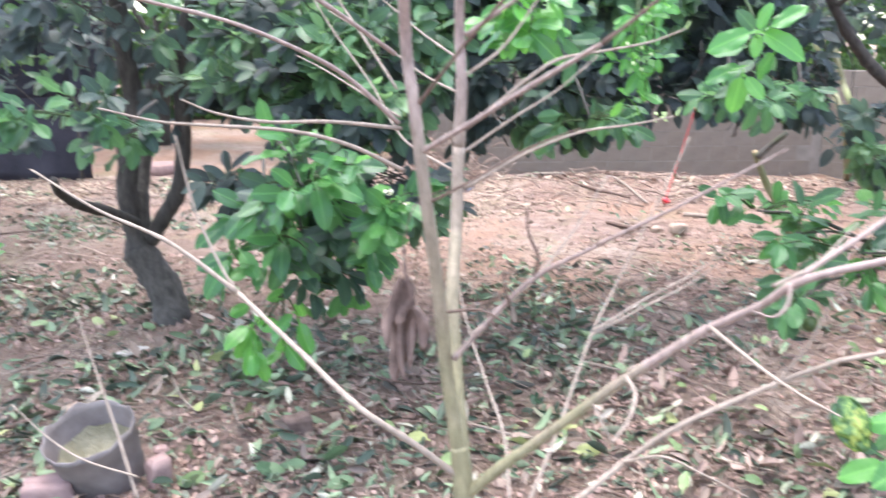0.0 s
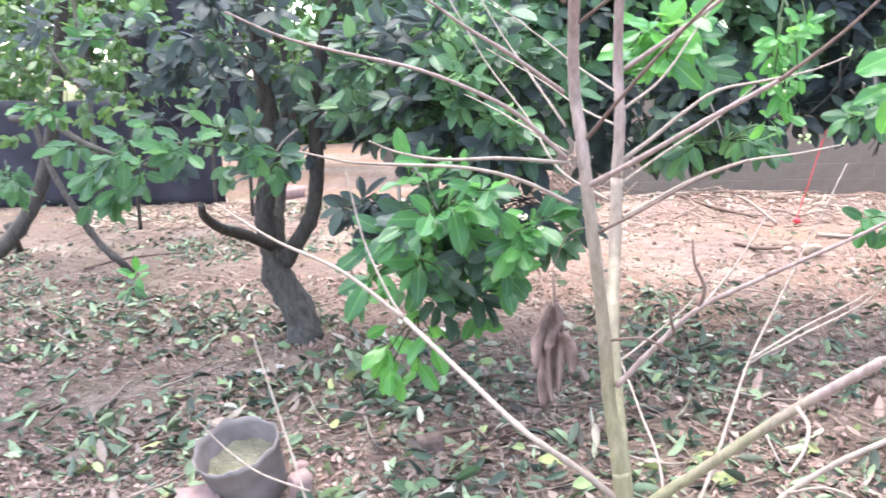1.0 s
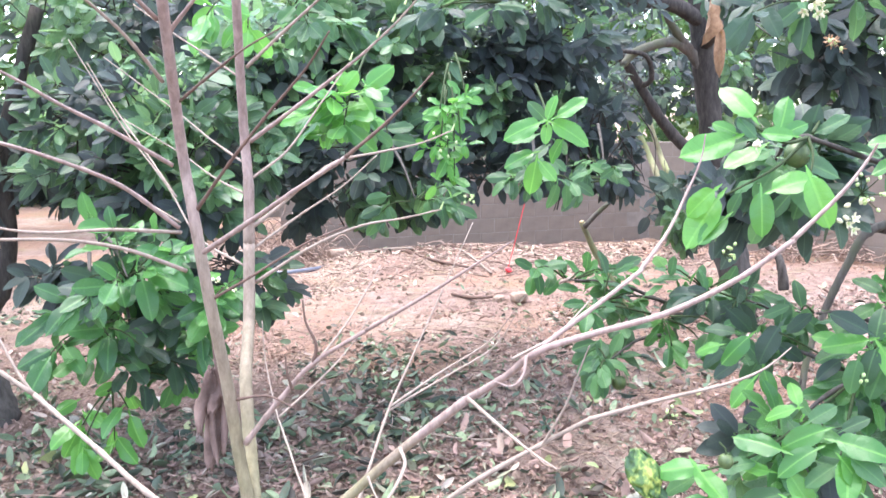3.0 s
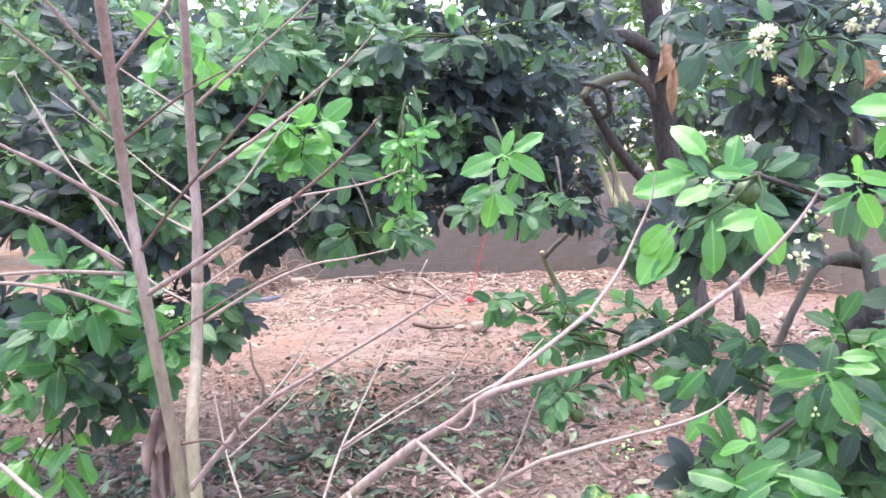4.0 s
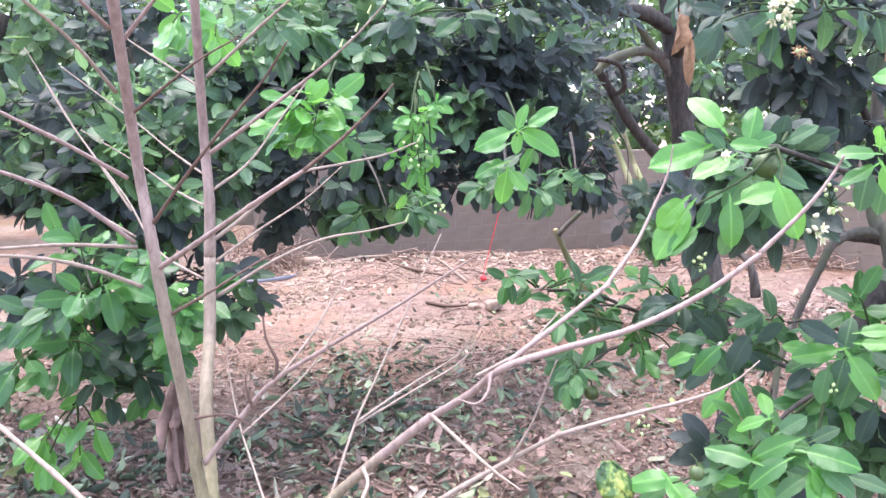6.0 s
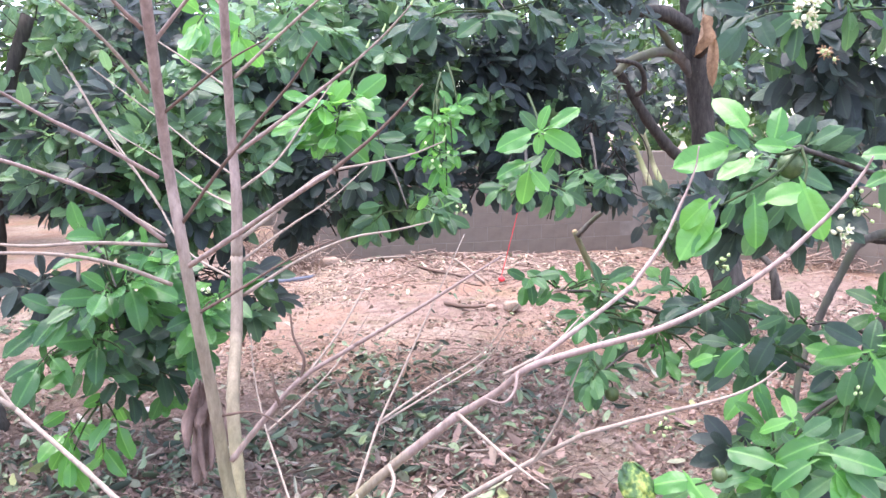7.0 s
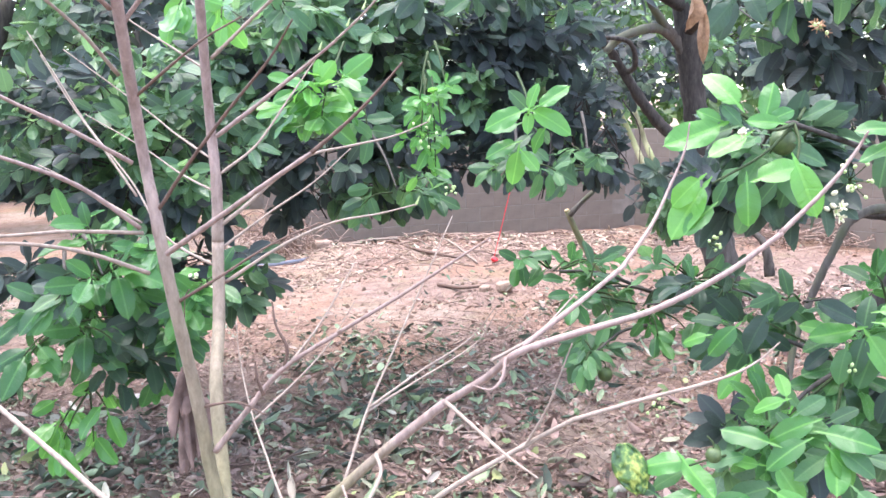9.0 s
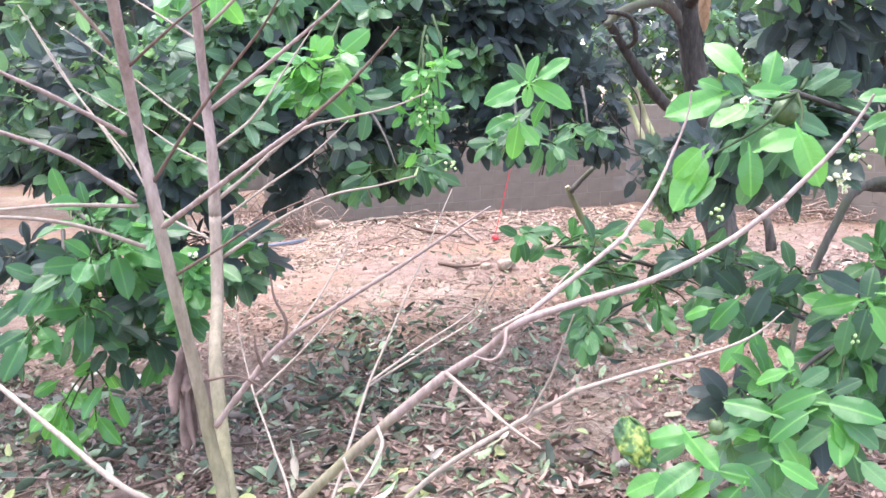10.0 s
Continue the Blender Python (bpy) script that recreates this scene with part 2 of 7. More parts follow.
def block_material():
    mt = Mat("grey concrete block", 0.9, 0.2)
    blotch, fine = mt.noise(2.2, 5.0, 0.65), mt.noise(60.0, 5.0, 0.7)
    c = mt.ramp(blotch, (0.3, (0.133, 0.101, 0.081)), (0.7, (0.281, 0.219, 0.180)))
    c = mt.mix(mt.math("MULTIPLY", each(mt), 0.3), c, (0.202, 0.164, 0.143))
    wet = mt.ramp(mt.noise(1.1, 4.0, 0.7), (0.45, (0, 0, 0)), (0.65, (0.644, 0.630, 0.616)))
    c = mt.mix(wet, c, (0.175, 0.131, 0.106))
    c = mt.mix(mt.ramp(mt.noise(0.8, 5.0, 0.7, (1, 1, 2.4)), (0.5, (0, 0, 0)), (0.7, (0.552, 0.540, 0.528))), c, (0.184, 0.137, 0.099))
    c = mt.mix(mt.math("MULTIPLY", fine, 0.35), c, (0.138, 0.113, 0.099))
    mt.color(c).bump(fine, 0.5, 0.006)
    return mt.m


BLOCK = block_material()


def plain_material(name, a, b, scale=12.0, rough=0.6, spec=0.4, bump=0.3, dist=0.004):
    mt = Mat(name, rough, spec)
    k = mt.noise(scale, 5.0, 0.65)
    f = mt.noise(scale * 8, 4.0, 0.6)
    mt.color(mt.mix(mt.math("MULTIPLY", f, 0.4), mt.ramp(k, (0.3, a), (0.7, b)), a))
    mt.bump(mt.math("ADD", k, mt.math("MULTIPLY", f, 0.4)), bump, dist)
    return mt.m


MORTAR = plain_material("mortar", (0.17, 0.14, 0.123), (0.29, 0.24, 0.212), 6.0, 0.95, 0.1, 0.5)
NETTING = plain_material("black shade netting", (0.011, 0.01, 0.016), (0.042, 0.038, 0.054), 3.0, 0.8, 0.3, 0.5, 0.02)
BUCKET = plain_material("weathered grey plastic", (0.12, 0.095, 0.092), (0.25, 0.21, 0.205), 9.0, 0.8, 0.2, 0.4)
BUCKET_DIRT = plain_material("dried mossy slurry", (0.17, 0.15, 0.1), (0.34, 0.3, 0.22), 11.0, 0.95, 0.1, 0.8, 0.02)
BRICK_PINK = plain_material("pink brick", (0.24, 0.15, 0.14), (0.37, 0.25, 0.235), 18.0, 0.9, 0.15, 0.6)
RED = plain_material("red plastic cord", (0.55, 0.02, 0.03), (0.75, 0.05, 0.07), 40.0, 0.45, 0.4, 0.1)
HOSE = plain_material("blue-grey plastic hose", (0.07, 0.075, 0.1), (0.14, 0.145, 0.19), 8.0, 0.5, 0.4, 0.1)
DRY_LEAF = plain_material("dried orange-brown leaf", (0.2, 0.105, 0.06), (0.46, 0.28, 0.17), 9.0, 0.7, 0.3, 0.6)
DRY_DARK = plain_material("dried brown leaf", (0.075, 0.047, 0.04), (0.24, 0.16, 0.14), 20.0, 0.8, 0.25, 0.9)
PETAL = plain_material("cream petal", (0.6, 0.55, 0.36), (0.8, 0.77, 0.6), 60.0, 0.6, 0.3, 0.2)
BUD = plain_material("pale green bud", (0.3, 0.42, 0.15), (0.5, 0.58, 0.3), 60.0, 0.5, 0.3, 0.2)
FRUIT = plain_material("green citrus fruit", (0.04, 0.065, 0.025), (0.13, 0.17, 0.06), 55.0, 0.45, 0.45, 0.4, 0.002)
CUT_WOOD = plain_material("cut wood", (0.42, 0.28, 0.16), (0.62, 0.46, 0.3), 40.0, 0.85, 0.2, 0.4)
CUT_RED = plain_material("fresh reddish cut wood", (0.45, 0.13, 0.06), (0.6, 0.24, 0.12), 40.0, 0.85, 0.2, 0.4)
STICK_GREEN = bark_material("yellow-green pole bark", (0.13, 0.125, 0.07), (0.34, 0.31, 0.19), 30.0, (0.2, 0.22, 0.1))
PALE_WALL = plain_material("cream rendered house wall", (0.72, 0.6, 0.5), (0.82, 0.72, 0.62), 1.5, 0.9, 0.1, 0.1)
ROOF = plain_material("grey roof sheet", (0.3, 0.28, 0.28), (0.45, 0.43, 0.43), 3.0, 0.7, 0.3, 0.2)
SACK = plain_material("pale yellow woven sack", (0.5, 0.44, 0.2), (0.72, 0.66, 0.38), 14.0, 0.8, 0.2, 0.5, 0.01)
PAPER = plain_material("torn white wrapper", (0.33, 0.28, 0.25), (0.52, 0.47, 0.42), 20.0, 0.6, 0.3, 0.3)


# ---- mesh helpers ----
def mesh_from(name, verts, faces, mat, uvs=None, smooth=True):
    me = bpy.data.meshes.new(name)
    me.from_pydata([tuple(v) for v in verts], [], faces)
    me.materials.append(mat)
    if smooth:
        me.polygons.foreach_set("use_smooth", np.ones(len(me.polygons), bool))
    if uvs is not None:
        lay = me.uv_layers.new(name="UVMap")
        idx = np.empty(len(me.loops), np.int32)
        me.loops.foreach_get("vertex_index", idx)
        lay.data.foreach_set("uv", np.asarray(uvs, np.float32)[idx].ravel())
    me.update()
    return me


def child(ob, parent, label=""):
    """Hangs ob under parent with no move; parents stand at their own place."""
    ob.parent = parent
    ob.matrix_parent_inverse = parent.matrix_basis.inverted()
    if label:
        ob["label"] = label
    return ob


def part(name, bm, material, parent, label=""):
    me = bpy.data.meshes.new(name)
    bm.to_mesh(me)
    bm.free()
    me.materials.append(material)
    for p in me.polygons:
        p.use_smooth = True
    return child(new(name, me), parent, label)


def thing(name, place, label, category, group="", kind=""):
    ob = new(name)
    ob.empty_display_size = 0.05
    ob.matrix_basis = Matrix.Translation(place)
    return tagged(ob, label, category, group, kind)


def smooth_path(points, steps=5):
    """Catmull-Rom through the points."""
    p = [Vector(q) for q in points]
    if len(p) < 3:
        return [p[0].lerp(p[-1], k / steps) for k in range(steps + 1)]
    p = [2 * p[0] - p[1], *p, 2 * p[-1] - p[-2]]
    out = []
    for a, b, c, d in zip(p, p[1:], p[2:], p[3:]):
        for k in range(steps):
            t = k / steps
            out.append(0.5 * (2 * b + (c - a) * t + (2 * a - 5 * b + 4 * c - d) * t * t + (3 * b - a - 3 * c + d) * t**3))
    out.append(p[-2])
    return out


def tube_arrays(points, r0, r1, sides=8, steps=5, rough=0.06, knots=0.0, seed=0, ease=1.0):
    rng = random.Random(seed)
    path = smooth_path(points, steps)
    n = len(path)
    verts, faces, up = [], [], Vector((0.3, 0.2, 1)).normalized()
    for k, q in enumerate(path):
        d = (path[min(k + 1, n - 1)] - path[max(k - 1, 0)]).normalized()
        side = d.cross(up)
        if side.length < 0.05:
            side = d.cross(Vector((1, 0, 0)))
        side.normalize()
        up = side.cross(d).normalized()
        r = r0 + (r1 - r0) * (k / (n - 1)) ** ease
        if knots and rng.random() < 0.3:
            r *= 1 + knots * rng.random()
        for s in range(sides):
            a = 2 * math.pi * s / sides
            verts.append(q + (side * math.cos(a) + up * math.sin(a)) * r * (1 + rough * rng.uniform(-1, 1)))
    for k in range(n - 1):
        for s in range(sides):
            a, b = k * sides + s, k * sides + (s + 1) % sides
            faces.append((a, b, b + sides, a + sides))
    faces.append(tuple(range(sides))[::-1])
    faces.append(tuple(range((n - 1) * sides, n * sides)))
    return verts, faces


def tube(name, parent, points, r0, r1, mat, sides=8, steps=5, rough=0.06, knots=0.0, label="", ease=1.0):
    v, f = tube_arrays(points, r0, r1, sides, steps, rough, knots, len(bpy.data.objects), ease)
    return child(new(name, mesh_from(name, v, f, mat)), parent, label)


def leaf_arrays(rows=6, fold=0.22, curl=0.25, wave=0.0, wing=True, width=0.5, cols=2):
    """A citrus leaf of length 1 along +x, blade up +z: petiole, small wing, oval blade folded along the midrib."""
    prof = [(0.0, 0.012), (0.05, 0.014)]
    if wing:
        prof += [(0.1, 0.03), (0.16, 0.04), (0.19, 0.018)]
    else:
        prof += [(0.12, 0.016)]
    x0 = prof[-1][0]
    for k in range(1, rows + 1):
        t = 0.5 - 0.5 * math.cos(math.pi * (0.1 + 0.9 * k / rows)) if k < rows else 1.0
        w = width / 2 * max(0.0, 1 - abs(2 * t - 0.95) ** 2.1) ** 0.59 if t < 1 else 0.012
        prof.append((x0 + (1 - x0) * t, max(w, 0.004)))
    verts, uvs, faces = [], [], []
    m = 2 * cols + 1
    for k, (x, w) in enumerate(prof):
        for j in range(-cols, cols + 1):
            s = j / cols
            z = fold * abs(s * w) * (1.15 - 0.5 * abs(s)) - curl * x * x * 0.5 + wave * w * math.sin(x * 13 + 3 * s + 7 * fold) * s * s
            verts.append((x, s * w, z))
            uvs.append((x, 0.5 + s * w))
    for k in range(len(prof) - 1):
        for j in range(m - 1):
            a = k * m + j
            faces.append((a, a + 1, a + 1 + m, a + m))
    return np.array(verts), faces, np.array(uvs)


LEAF_SHAPES = [leaf_arrays(9, 0.28, 0.35, 0.14, width=0.43, cols=3), leaf_arrays(9, 0.2, 0.65, 0.2, width=0.46, cols=3), leaf_arrays(9, 0.4, 0.25, 0.12, width=0.41, cols=3), leaf_arrays(9, -0.35, 0.5, 0.18, width=0.45, cols=3), leaf_arrays(9, 0.3, -0.25, 0.2, width=0.41, cols=3), leaf_arrays(9, 0.32, 0.85, 0.14, width=0.44, cols=3)]
LEAF_CHEAP = [leaf_arrays(5, 0.4, 0.25, 0.0, False, 0.44, 1), leaf_arrays(5, 0.15, 0.6, 0.0, False, 0.49, 1), leaf_arrays(5, -0.3, 0.3, 0.0, False, 0.46, 1), leaf_arrays(5, 0.6, -0.1, 0.0, False, 0.40, 1)]
LEAF_MESH = {m: [mesh_from("leaf", v, f, m, u) for v, f, u in LEAF_SHAPES] for m in (LEAF, LEAF_FRESH, LEAF_BRIGHT, LEAF_OLD_SHADY)}


def aim(direction, blade_up, size, place):
    """The pose that lays a leaf's +x along direction, its face towards blade_up."""
    x = Vector(direction).normalized()
    z = Vector(blade_up) - x * x.dot(Vector(blade_up))
    if z.length < 1e-3:
        z = x.orthogonal()
    z.normalize()
    y = z.cross(x)
    return Matrix(((x.x * size, y.x * size, z.x * size, place[0]), (x.y * size, y.y * size, z.y * size, place[1]), (x.z * size, y.z * size, z.z * size, place[2]), (0, 0, 0, 1)))


def rosette(rng, centre, axis, n, size, spread=0.9, stem=0.08, droop=0.25, face=None):
    """Poses of n leaves set spirally round the end of a shoot that points along axis."""
    axis = Vector(axis).normalized()
    side = axis.orthogonal().normalized()
    out = []
    for k in range(n):
        u = k / max(n - 1, 1)
        turn = 2.4 * k + rng.uniform(-0.35, 0.35)
        radial = Matrix.Rotation(turn, 3, axis) @ side
        open_ = spread * (0.4 + 0.85 * (1 - u)) + rng.uniform(-0.4, 0.4)
        d = axis * math.cos(open_) + radial * math.sin(open_) + Vector((0, 0, -droop * rng.uniform(0.4, 1.6)))
        if face:
            d += Vector(face) * rng.uniform(0.0, 0.45)
        up = axis * 0.6 + Vector((0, 0, 0.9)) + Vector((rng.uniform(-0.8, 0.8), rng.uniform(-1.2, 0.2), rng.uniform(-0.4, 0.2)))
        p = Vector(centre) + axis * (u - 1) * stem
        out.append(aim(d, up, size * rng.uniform(0.72, 1.18), p))
    return out


def leaf_parts(parent, poses, mat, rng):
    for m in poses:
        ob = new("leaf", rng.choice(LEAF_MESH[mat]))
        ob.parent = parent
        ob.matrix_parent_inverse = parent.matrix_basis.inverted()
        ob.matrix_basis = m


def leaf_cloud(name, parent, poses, mat, rng, shapes=LEAF_CHEAP, label=""):
    """Many leaves joined in one mesh."""
    vs, fs, us, base = [], [], [], 0
    for m in poses:
        v, f, u = shapes[rng.randrange(len(shapes))]
        a = np.array(m)
        vs.append(v @ a[:3, :3].T + a[:3, 3])
        us.append(u)
        fs.extend([tuple(i + base for i in q) for q in f])
        base += len(v)
    me = mesh_from(name, np.concatenate(vs), fs, mat, np.concatenate(us))
    ob = new(name, me)
    tagged(ob, kind="stuff")
    return child(ob, parent, label) if parent else ob


# ---- ground ----
# low heaps of raked soil: place, reach both ways, height
MOUNDS = ((0.75, 8.95, 0.5, 0.35, 0.13), (1.75, 9.3, 0.7, 0.3, 0.07), (2.9, 9.1, 0.9, 0.4, 0.06), (1.75, 6.85, 0.3, 0.18, 0.06), (-2.2, 8.6, 1.2, 0.6, 0.07), (-0.6, 9.0, 0.8, 0.4, 0.06), (3.6, 7.2, 0.7, 0.5, 0.05), (0.9, 7.4, 0.5, 0.3, 0.035))


def height(x, y):
    h = 0.05 * noise.noise((x * 0.5, y * 0.5, 0.0)) + 0.03 * noise.noise((x * 1.7, y * 1.7, 3.0)) + 0.012 * noise.noise((x * 6, y * 6, 7.0)) + 0.022 * noise.noise((x * 3.6, y * 4.4, 11.0))
    for mx, my, rx, ry, mh in MOUNDS:
        h += mh * math.exp(-(((x - mx) / rx) ** 2) - ((y - my) / ry) ** 2) * (0.75 + 0.5 * noise.noise((x * 4.0, y * 4.0, 19.0)))
    fade = min(1.0, max(0.0, (14.0 - math.hypot(x, y - 5)) / 6.0))
    return h * fade


def make_ground():
    def ticks(lo, hi, fine, far):
        inner = list(np.arange(lo, hi + 1e-6, fine))
        step, a, b = fine, lo, hi
        left, right = [], []
        while b < far:
            step *= 1.35
            a, b = a - step, b + step
            left.insert(0, a)
            right.append(b)
        return left + inner + right

    xs, ys = ticks(-7.0, 7.0, 0.06, 1500.0), ticks(-2.0, 10.5, 0.065, 1500.0)
    verts = [(x, y, height(x, y)) for y in ys for x in xs]
    w = len(xs)
    faces = [(j * w + i, j * w + i + 1, (j + 1) * w + i + 1, (j + 1) * w + i) for j in range(len(ys) - 1) for i in range(w - 1)]
    return tagged(new("ground", mesh_from("ground", verts, faces, SOIL)), "bare reddish soil with patches of dark leaf mould", "ground", kind="structure")


ground = make_ground()

# ---- boundary wall ----
COURSE, BLOCK_L, WALL_T = 0.168, 0.33, 0.14


def box_bm(x0, x1, y0, y1, z0, z1, bevel=0.0):
    bm = bmesh.new()
    bmesh.ops.create_cube(bm, size=1.0)
    for v in bm.verts:
        v.co = ((x0 + x1) / 2 + v.co.x * (x1 - x0), (y0 + y1) / 2 + v.co.y * (y1 - y0), (z0 + z1) / 2 + v.co.z * (z1 - z0))
    if bevel:
        bmesh.ops.bevel(bm, geom=bm.edges[:], offset=bevel, segments=1, affect="EDGES")
    return bm


def make_wall(name, start, end, courses, label):
    """A mortar core with its blocks proud of it on the garden side."""
    a, b = Vector((*start, 0)), Vector((*end, 0))
    length, turn = (b - a).length, math.atan2(b.y - a.y, b.x - a.x)
    bm = box_bm(0, length, 0.0, WALL_T, -0.3, courses * COURSE - 0.004)
    me = bpy.data.meshes.new(name)
    bm.to_mesh(me)
    bm.free()
    me.materials.append(MORTAR)
    wall = tagged(new(name, me), label, "wall", kind="structure")
    wall.matrix_basis = Matrix.Translation(a) @ Matrix.Rotation(turn, 4, "Z")
    return wall, length


wall_north, NORTH_L = make_wall("wall_north", (-0.15, 9.86), (4.25, 9.95), 7, "low grey concrete block wall behind the orchard")
make_wall("wall_west", (-13.0, 9.75), (-4.05, 9.8), 7, "low grey wall behind black netting")
make_wall("wall_far", (-2.9, 13.9), (1.2, 14.1), 2, "very low dark wall far behind the orchard")
wall_east, EAST_L = make_wall("wall_east", (4.25, 9.95), (9.0, 2.2), 7, "low grey concrete block wall along the orchard side")

# ---- bare young tree in the foreground ----
young_tree = thing("young_tree", (0.022, 1.080, -0.030), "leafless young tree with pinkish-brown forked stems and thin upswept branches", "tree")


def stem(name, mat, r0, r1, *pts, label="", knots=0.12, sides=8, steps=6):
    k = 0.86 if name == "trunk" else 0.78 if name == "stem" else 0.66 if name == "limb" and r0 > 0.01 else 0.56
    return tube(name, young_tree, pts, r0 * k, r1 * k, mat, sides, steps + 3, 0.04, knots * (0.15 if name == "trunk" else 0.5 if sides > 9 else 1.8), label)


stem("trunk", STEM_GREEN, 0.0205, 0.0145, (0.022, 1.080, -0.030), (0.024, 1.080, 0.500), (0.023, 1.080, 0.840), (0.021, 1.082, 0.920), (0.016, 1.085, 0.970), label="smooth olive-green trunk", sides=14)
stem("stem", STEM_GREEN, 0.013, 0.0075, (0.022, 1.081, 0.880), (0.015, 1.084, 0.955), (0.007, 1.088, 1.020), (-0.001, 1.088, 1.082), (-0.010, 1.074, 1.187), (-0.026, 1.055, 1.321), (-0.038, 1.057, 1.423), (-0.048, 1.059, 1.515), (-0.045, 0.936, 1.718), (-0.049, 0.918, 1.807), (-0.053, 0.899, 1.933), label="pinkish-brown leaning stem", sides=12)
stem("stem", STEM_GREEN, 0.0135, 0.0115, (0.024, 1.081, 0.880), (0.021, 1.086, 0.955), (0.015, 1.105, 1.020), (0.011, 1.140, 1.080), (0.008, 1.170, 1.158), (0.014, 1.230, 1.242), (0.018, 1.262, 1.351), label="upright olive-brown stem", sides=12)
stem("stem", STEM_GREEN, 0.0115, 0.0065, (0.018, 1.262, 1.350), (0.022, 1.265, 1.439), (0.019, 1.269, 1.555), (0.026, 1.160, 1.851), (0.035, 1.113, 2.024), label="upright pinkish upper stem", sides=12)
# limbs from low on the trunk
low_limb = stem("limb", LIMB_BARK, 0.0125, 0.009, (0.020, 1.080, 0.895), (0.066, 1.066, 0.945), (0.119, 1.050, 0.995), (0.216, 1.020, 1.088), (0.303, 0.972, 1.173), label="low limb, mossy green near the trunk", sides=10)
stem("limb", STEM_BROWN, 0.009, 0.0055, (0.300, 0.974, 1.170), (0.345, 0.930, 1.213), (0.379, 0.890, 1.255), (0.455, 0.884, 1.276), (0.540, 0.880, 1.296), (0.624, 0.872, 1.334), (0.695, 0.866, 1.381), sides=10)
stem("branch", STEM_BROWN, 0.0055, 0.0022, (0.693, 0.867, 1.380), (0.752, 0.863, 1.435), (0.788, 0.867, 1.474), (0.798, 0.861, 1.496))
stem("limb", STEM_BROWN, 0.0068, 0.0055, (0.345, 0.930, 1.213), (0.408, 0.950, 1.250), (0.489, 0.985, 1.289), (0.569, 1.039, 1.320))
stem("branch", STEM_BROWN, 0.0056, 0.0018, (0.565, 1.040, 1.317), (0.627, 1.089, 1.363), (0.669, 1.122, 1.412), (0.699, 1.135, 1.465), (0.710, 1.143, 1.504))
stem("limb", TWIG_PALE, 0.0088, 0.006, (0.022, 1.080, 0.790), (0.150, 1.110, 0.850), (0.259, 1.140, 0.925), (0.330, 1.125, 0.985), (0.443, 1.110, 1.048), (0.502, 1.060, 1.100), label="thin low side limb")
stem("branch", TWIG_PALE, 0.006, 0.0018, (0.500, 1.061, 1.099), (0.588, 1.035, 1.128), (0.695, 1.025, 1.150), (0.757, 1.033, 1.166), (0.800, 1.036, 1.194))
stem("twig", TWIG_PALE, 0.0042, 0.0014, (0.250, 1.136, 0.920), (0.290, 1.090, 0.952), (0.335, 1.060, 0.943), (0.393, 1.040, 0.919))
stem("twig", TWIG_PALE, 0.0046, 0.0016, (0.302, 0.955, 1.180), (0.333, 0.880, 1.161), (0.347, 0.810, 1.160), (0.357, 0.740, 1.167))
stem("twig", TWIG_PALE, 0.005, 0.0026, (0.215, 0.985, 1.108), (0.216, 0.940, 1.104), (0.197, 0.885, 1.098), (0.176, 0.860, 1.084))
stem("twig", TWIG_PALE, 0.003, 0.0012, (0.168, 0.931, 1.096), (0.174, 0.913, 1.082), (0.185, 0.903, 1.062))
stem("twig", TWIG_PALE, 0.0038, 0.0015, (0.443, 1.108, 1.048), (0.470, 1.085, 1.110), (0.488, 1.070, 1.170), (0.500, 1.060, 1.210))
stem("twig", STEM_BROWN, 0.0042, 0.0014, (0.363, 0.892, 1.249), (0.355, 0.877, 1.230), (0.341, 0.876, 1.218), (0.321, 0.882, 1.223))
stem("twig", TWIG_PALE, 0.0038, 0.0016, (0.346, 0.895, 1.246), (0.424, 0.973, 1.251), (0.472, 1.018, 1.271), (0.496, 1.036, 1.285))
# the long limb to the other side
stem("limb", TWIG_PALE, 0.0085, 0.006, (0.018, 1.082, 0.925), (-0.044, 1.062, 0.985), (-0.115, 1.058, 1.039), (-0.202, 1.131, 1.090), (-0.300, 1.205, 1.152), label="long straight pale limb")
stem("branch", TWIG_PALE, 0.0062, 0.0026, (-0.298, 1.203, 1.151), (-0.396, 1.220, 1.221), (-0.508, 1.250, 1.264), (-0.611, 1.280, 1.318))
stem("twig", TWIG_PALE, 0.0048, 0.0018, (-0.300, 1.204, 1.152), (-0.325, 1.220, 1.187), (-0.365, 1.250, 1.264), (-0.395, 1.280, 1.367))
stem("twig", TWIG_PALE, 0.0045, 0.0018, (-0.450, 1.156, 0.851), (-0.493, 1.207, 0.939), (-0.536, 1.251, 1.029), (-0.568, 1.284, 1.098))
stem("twig", TWIG_PALE, 0.0035, 0.0016, (-0.452, 1.171, 0.880), (-0.523, 1.159, 0.913), (-0.578, 1.171, 0.943), (-0.634, 1.187, 0.988))
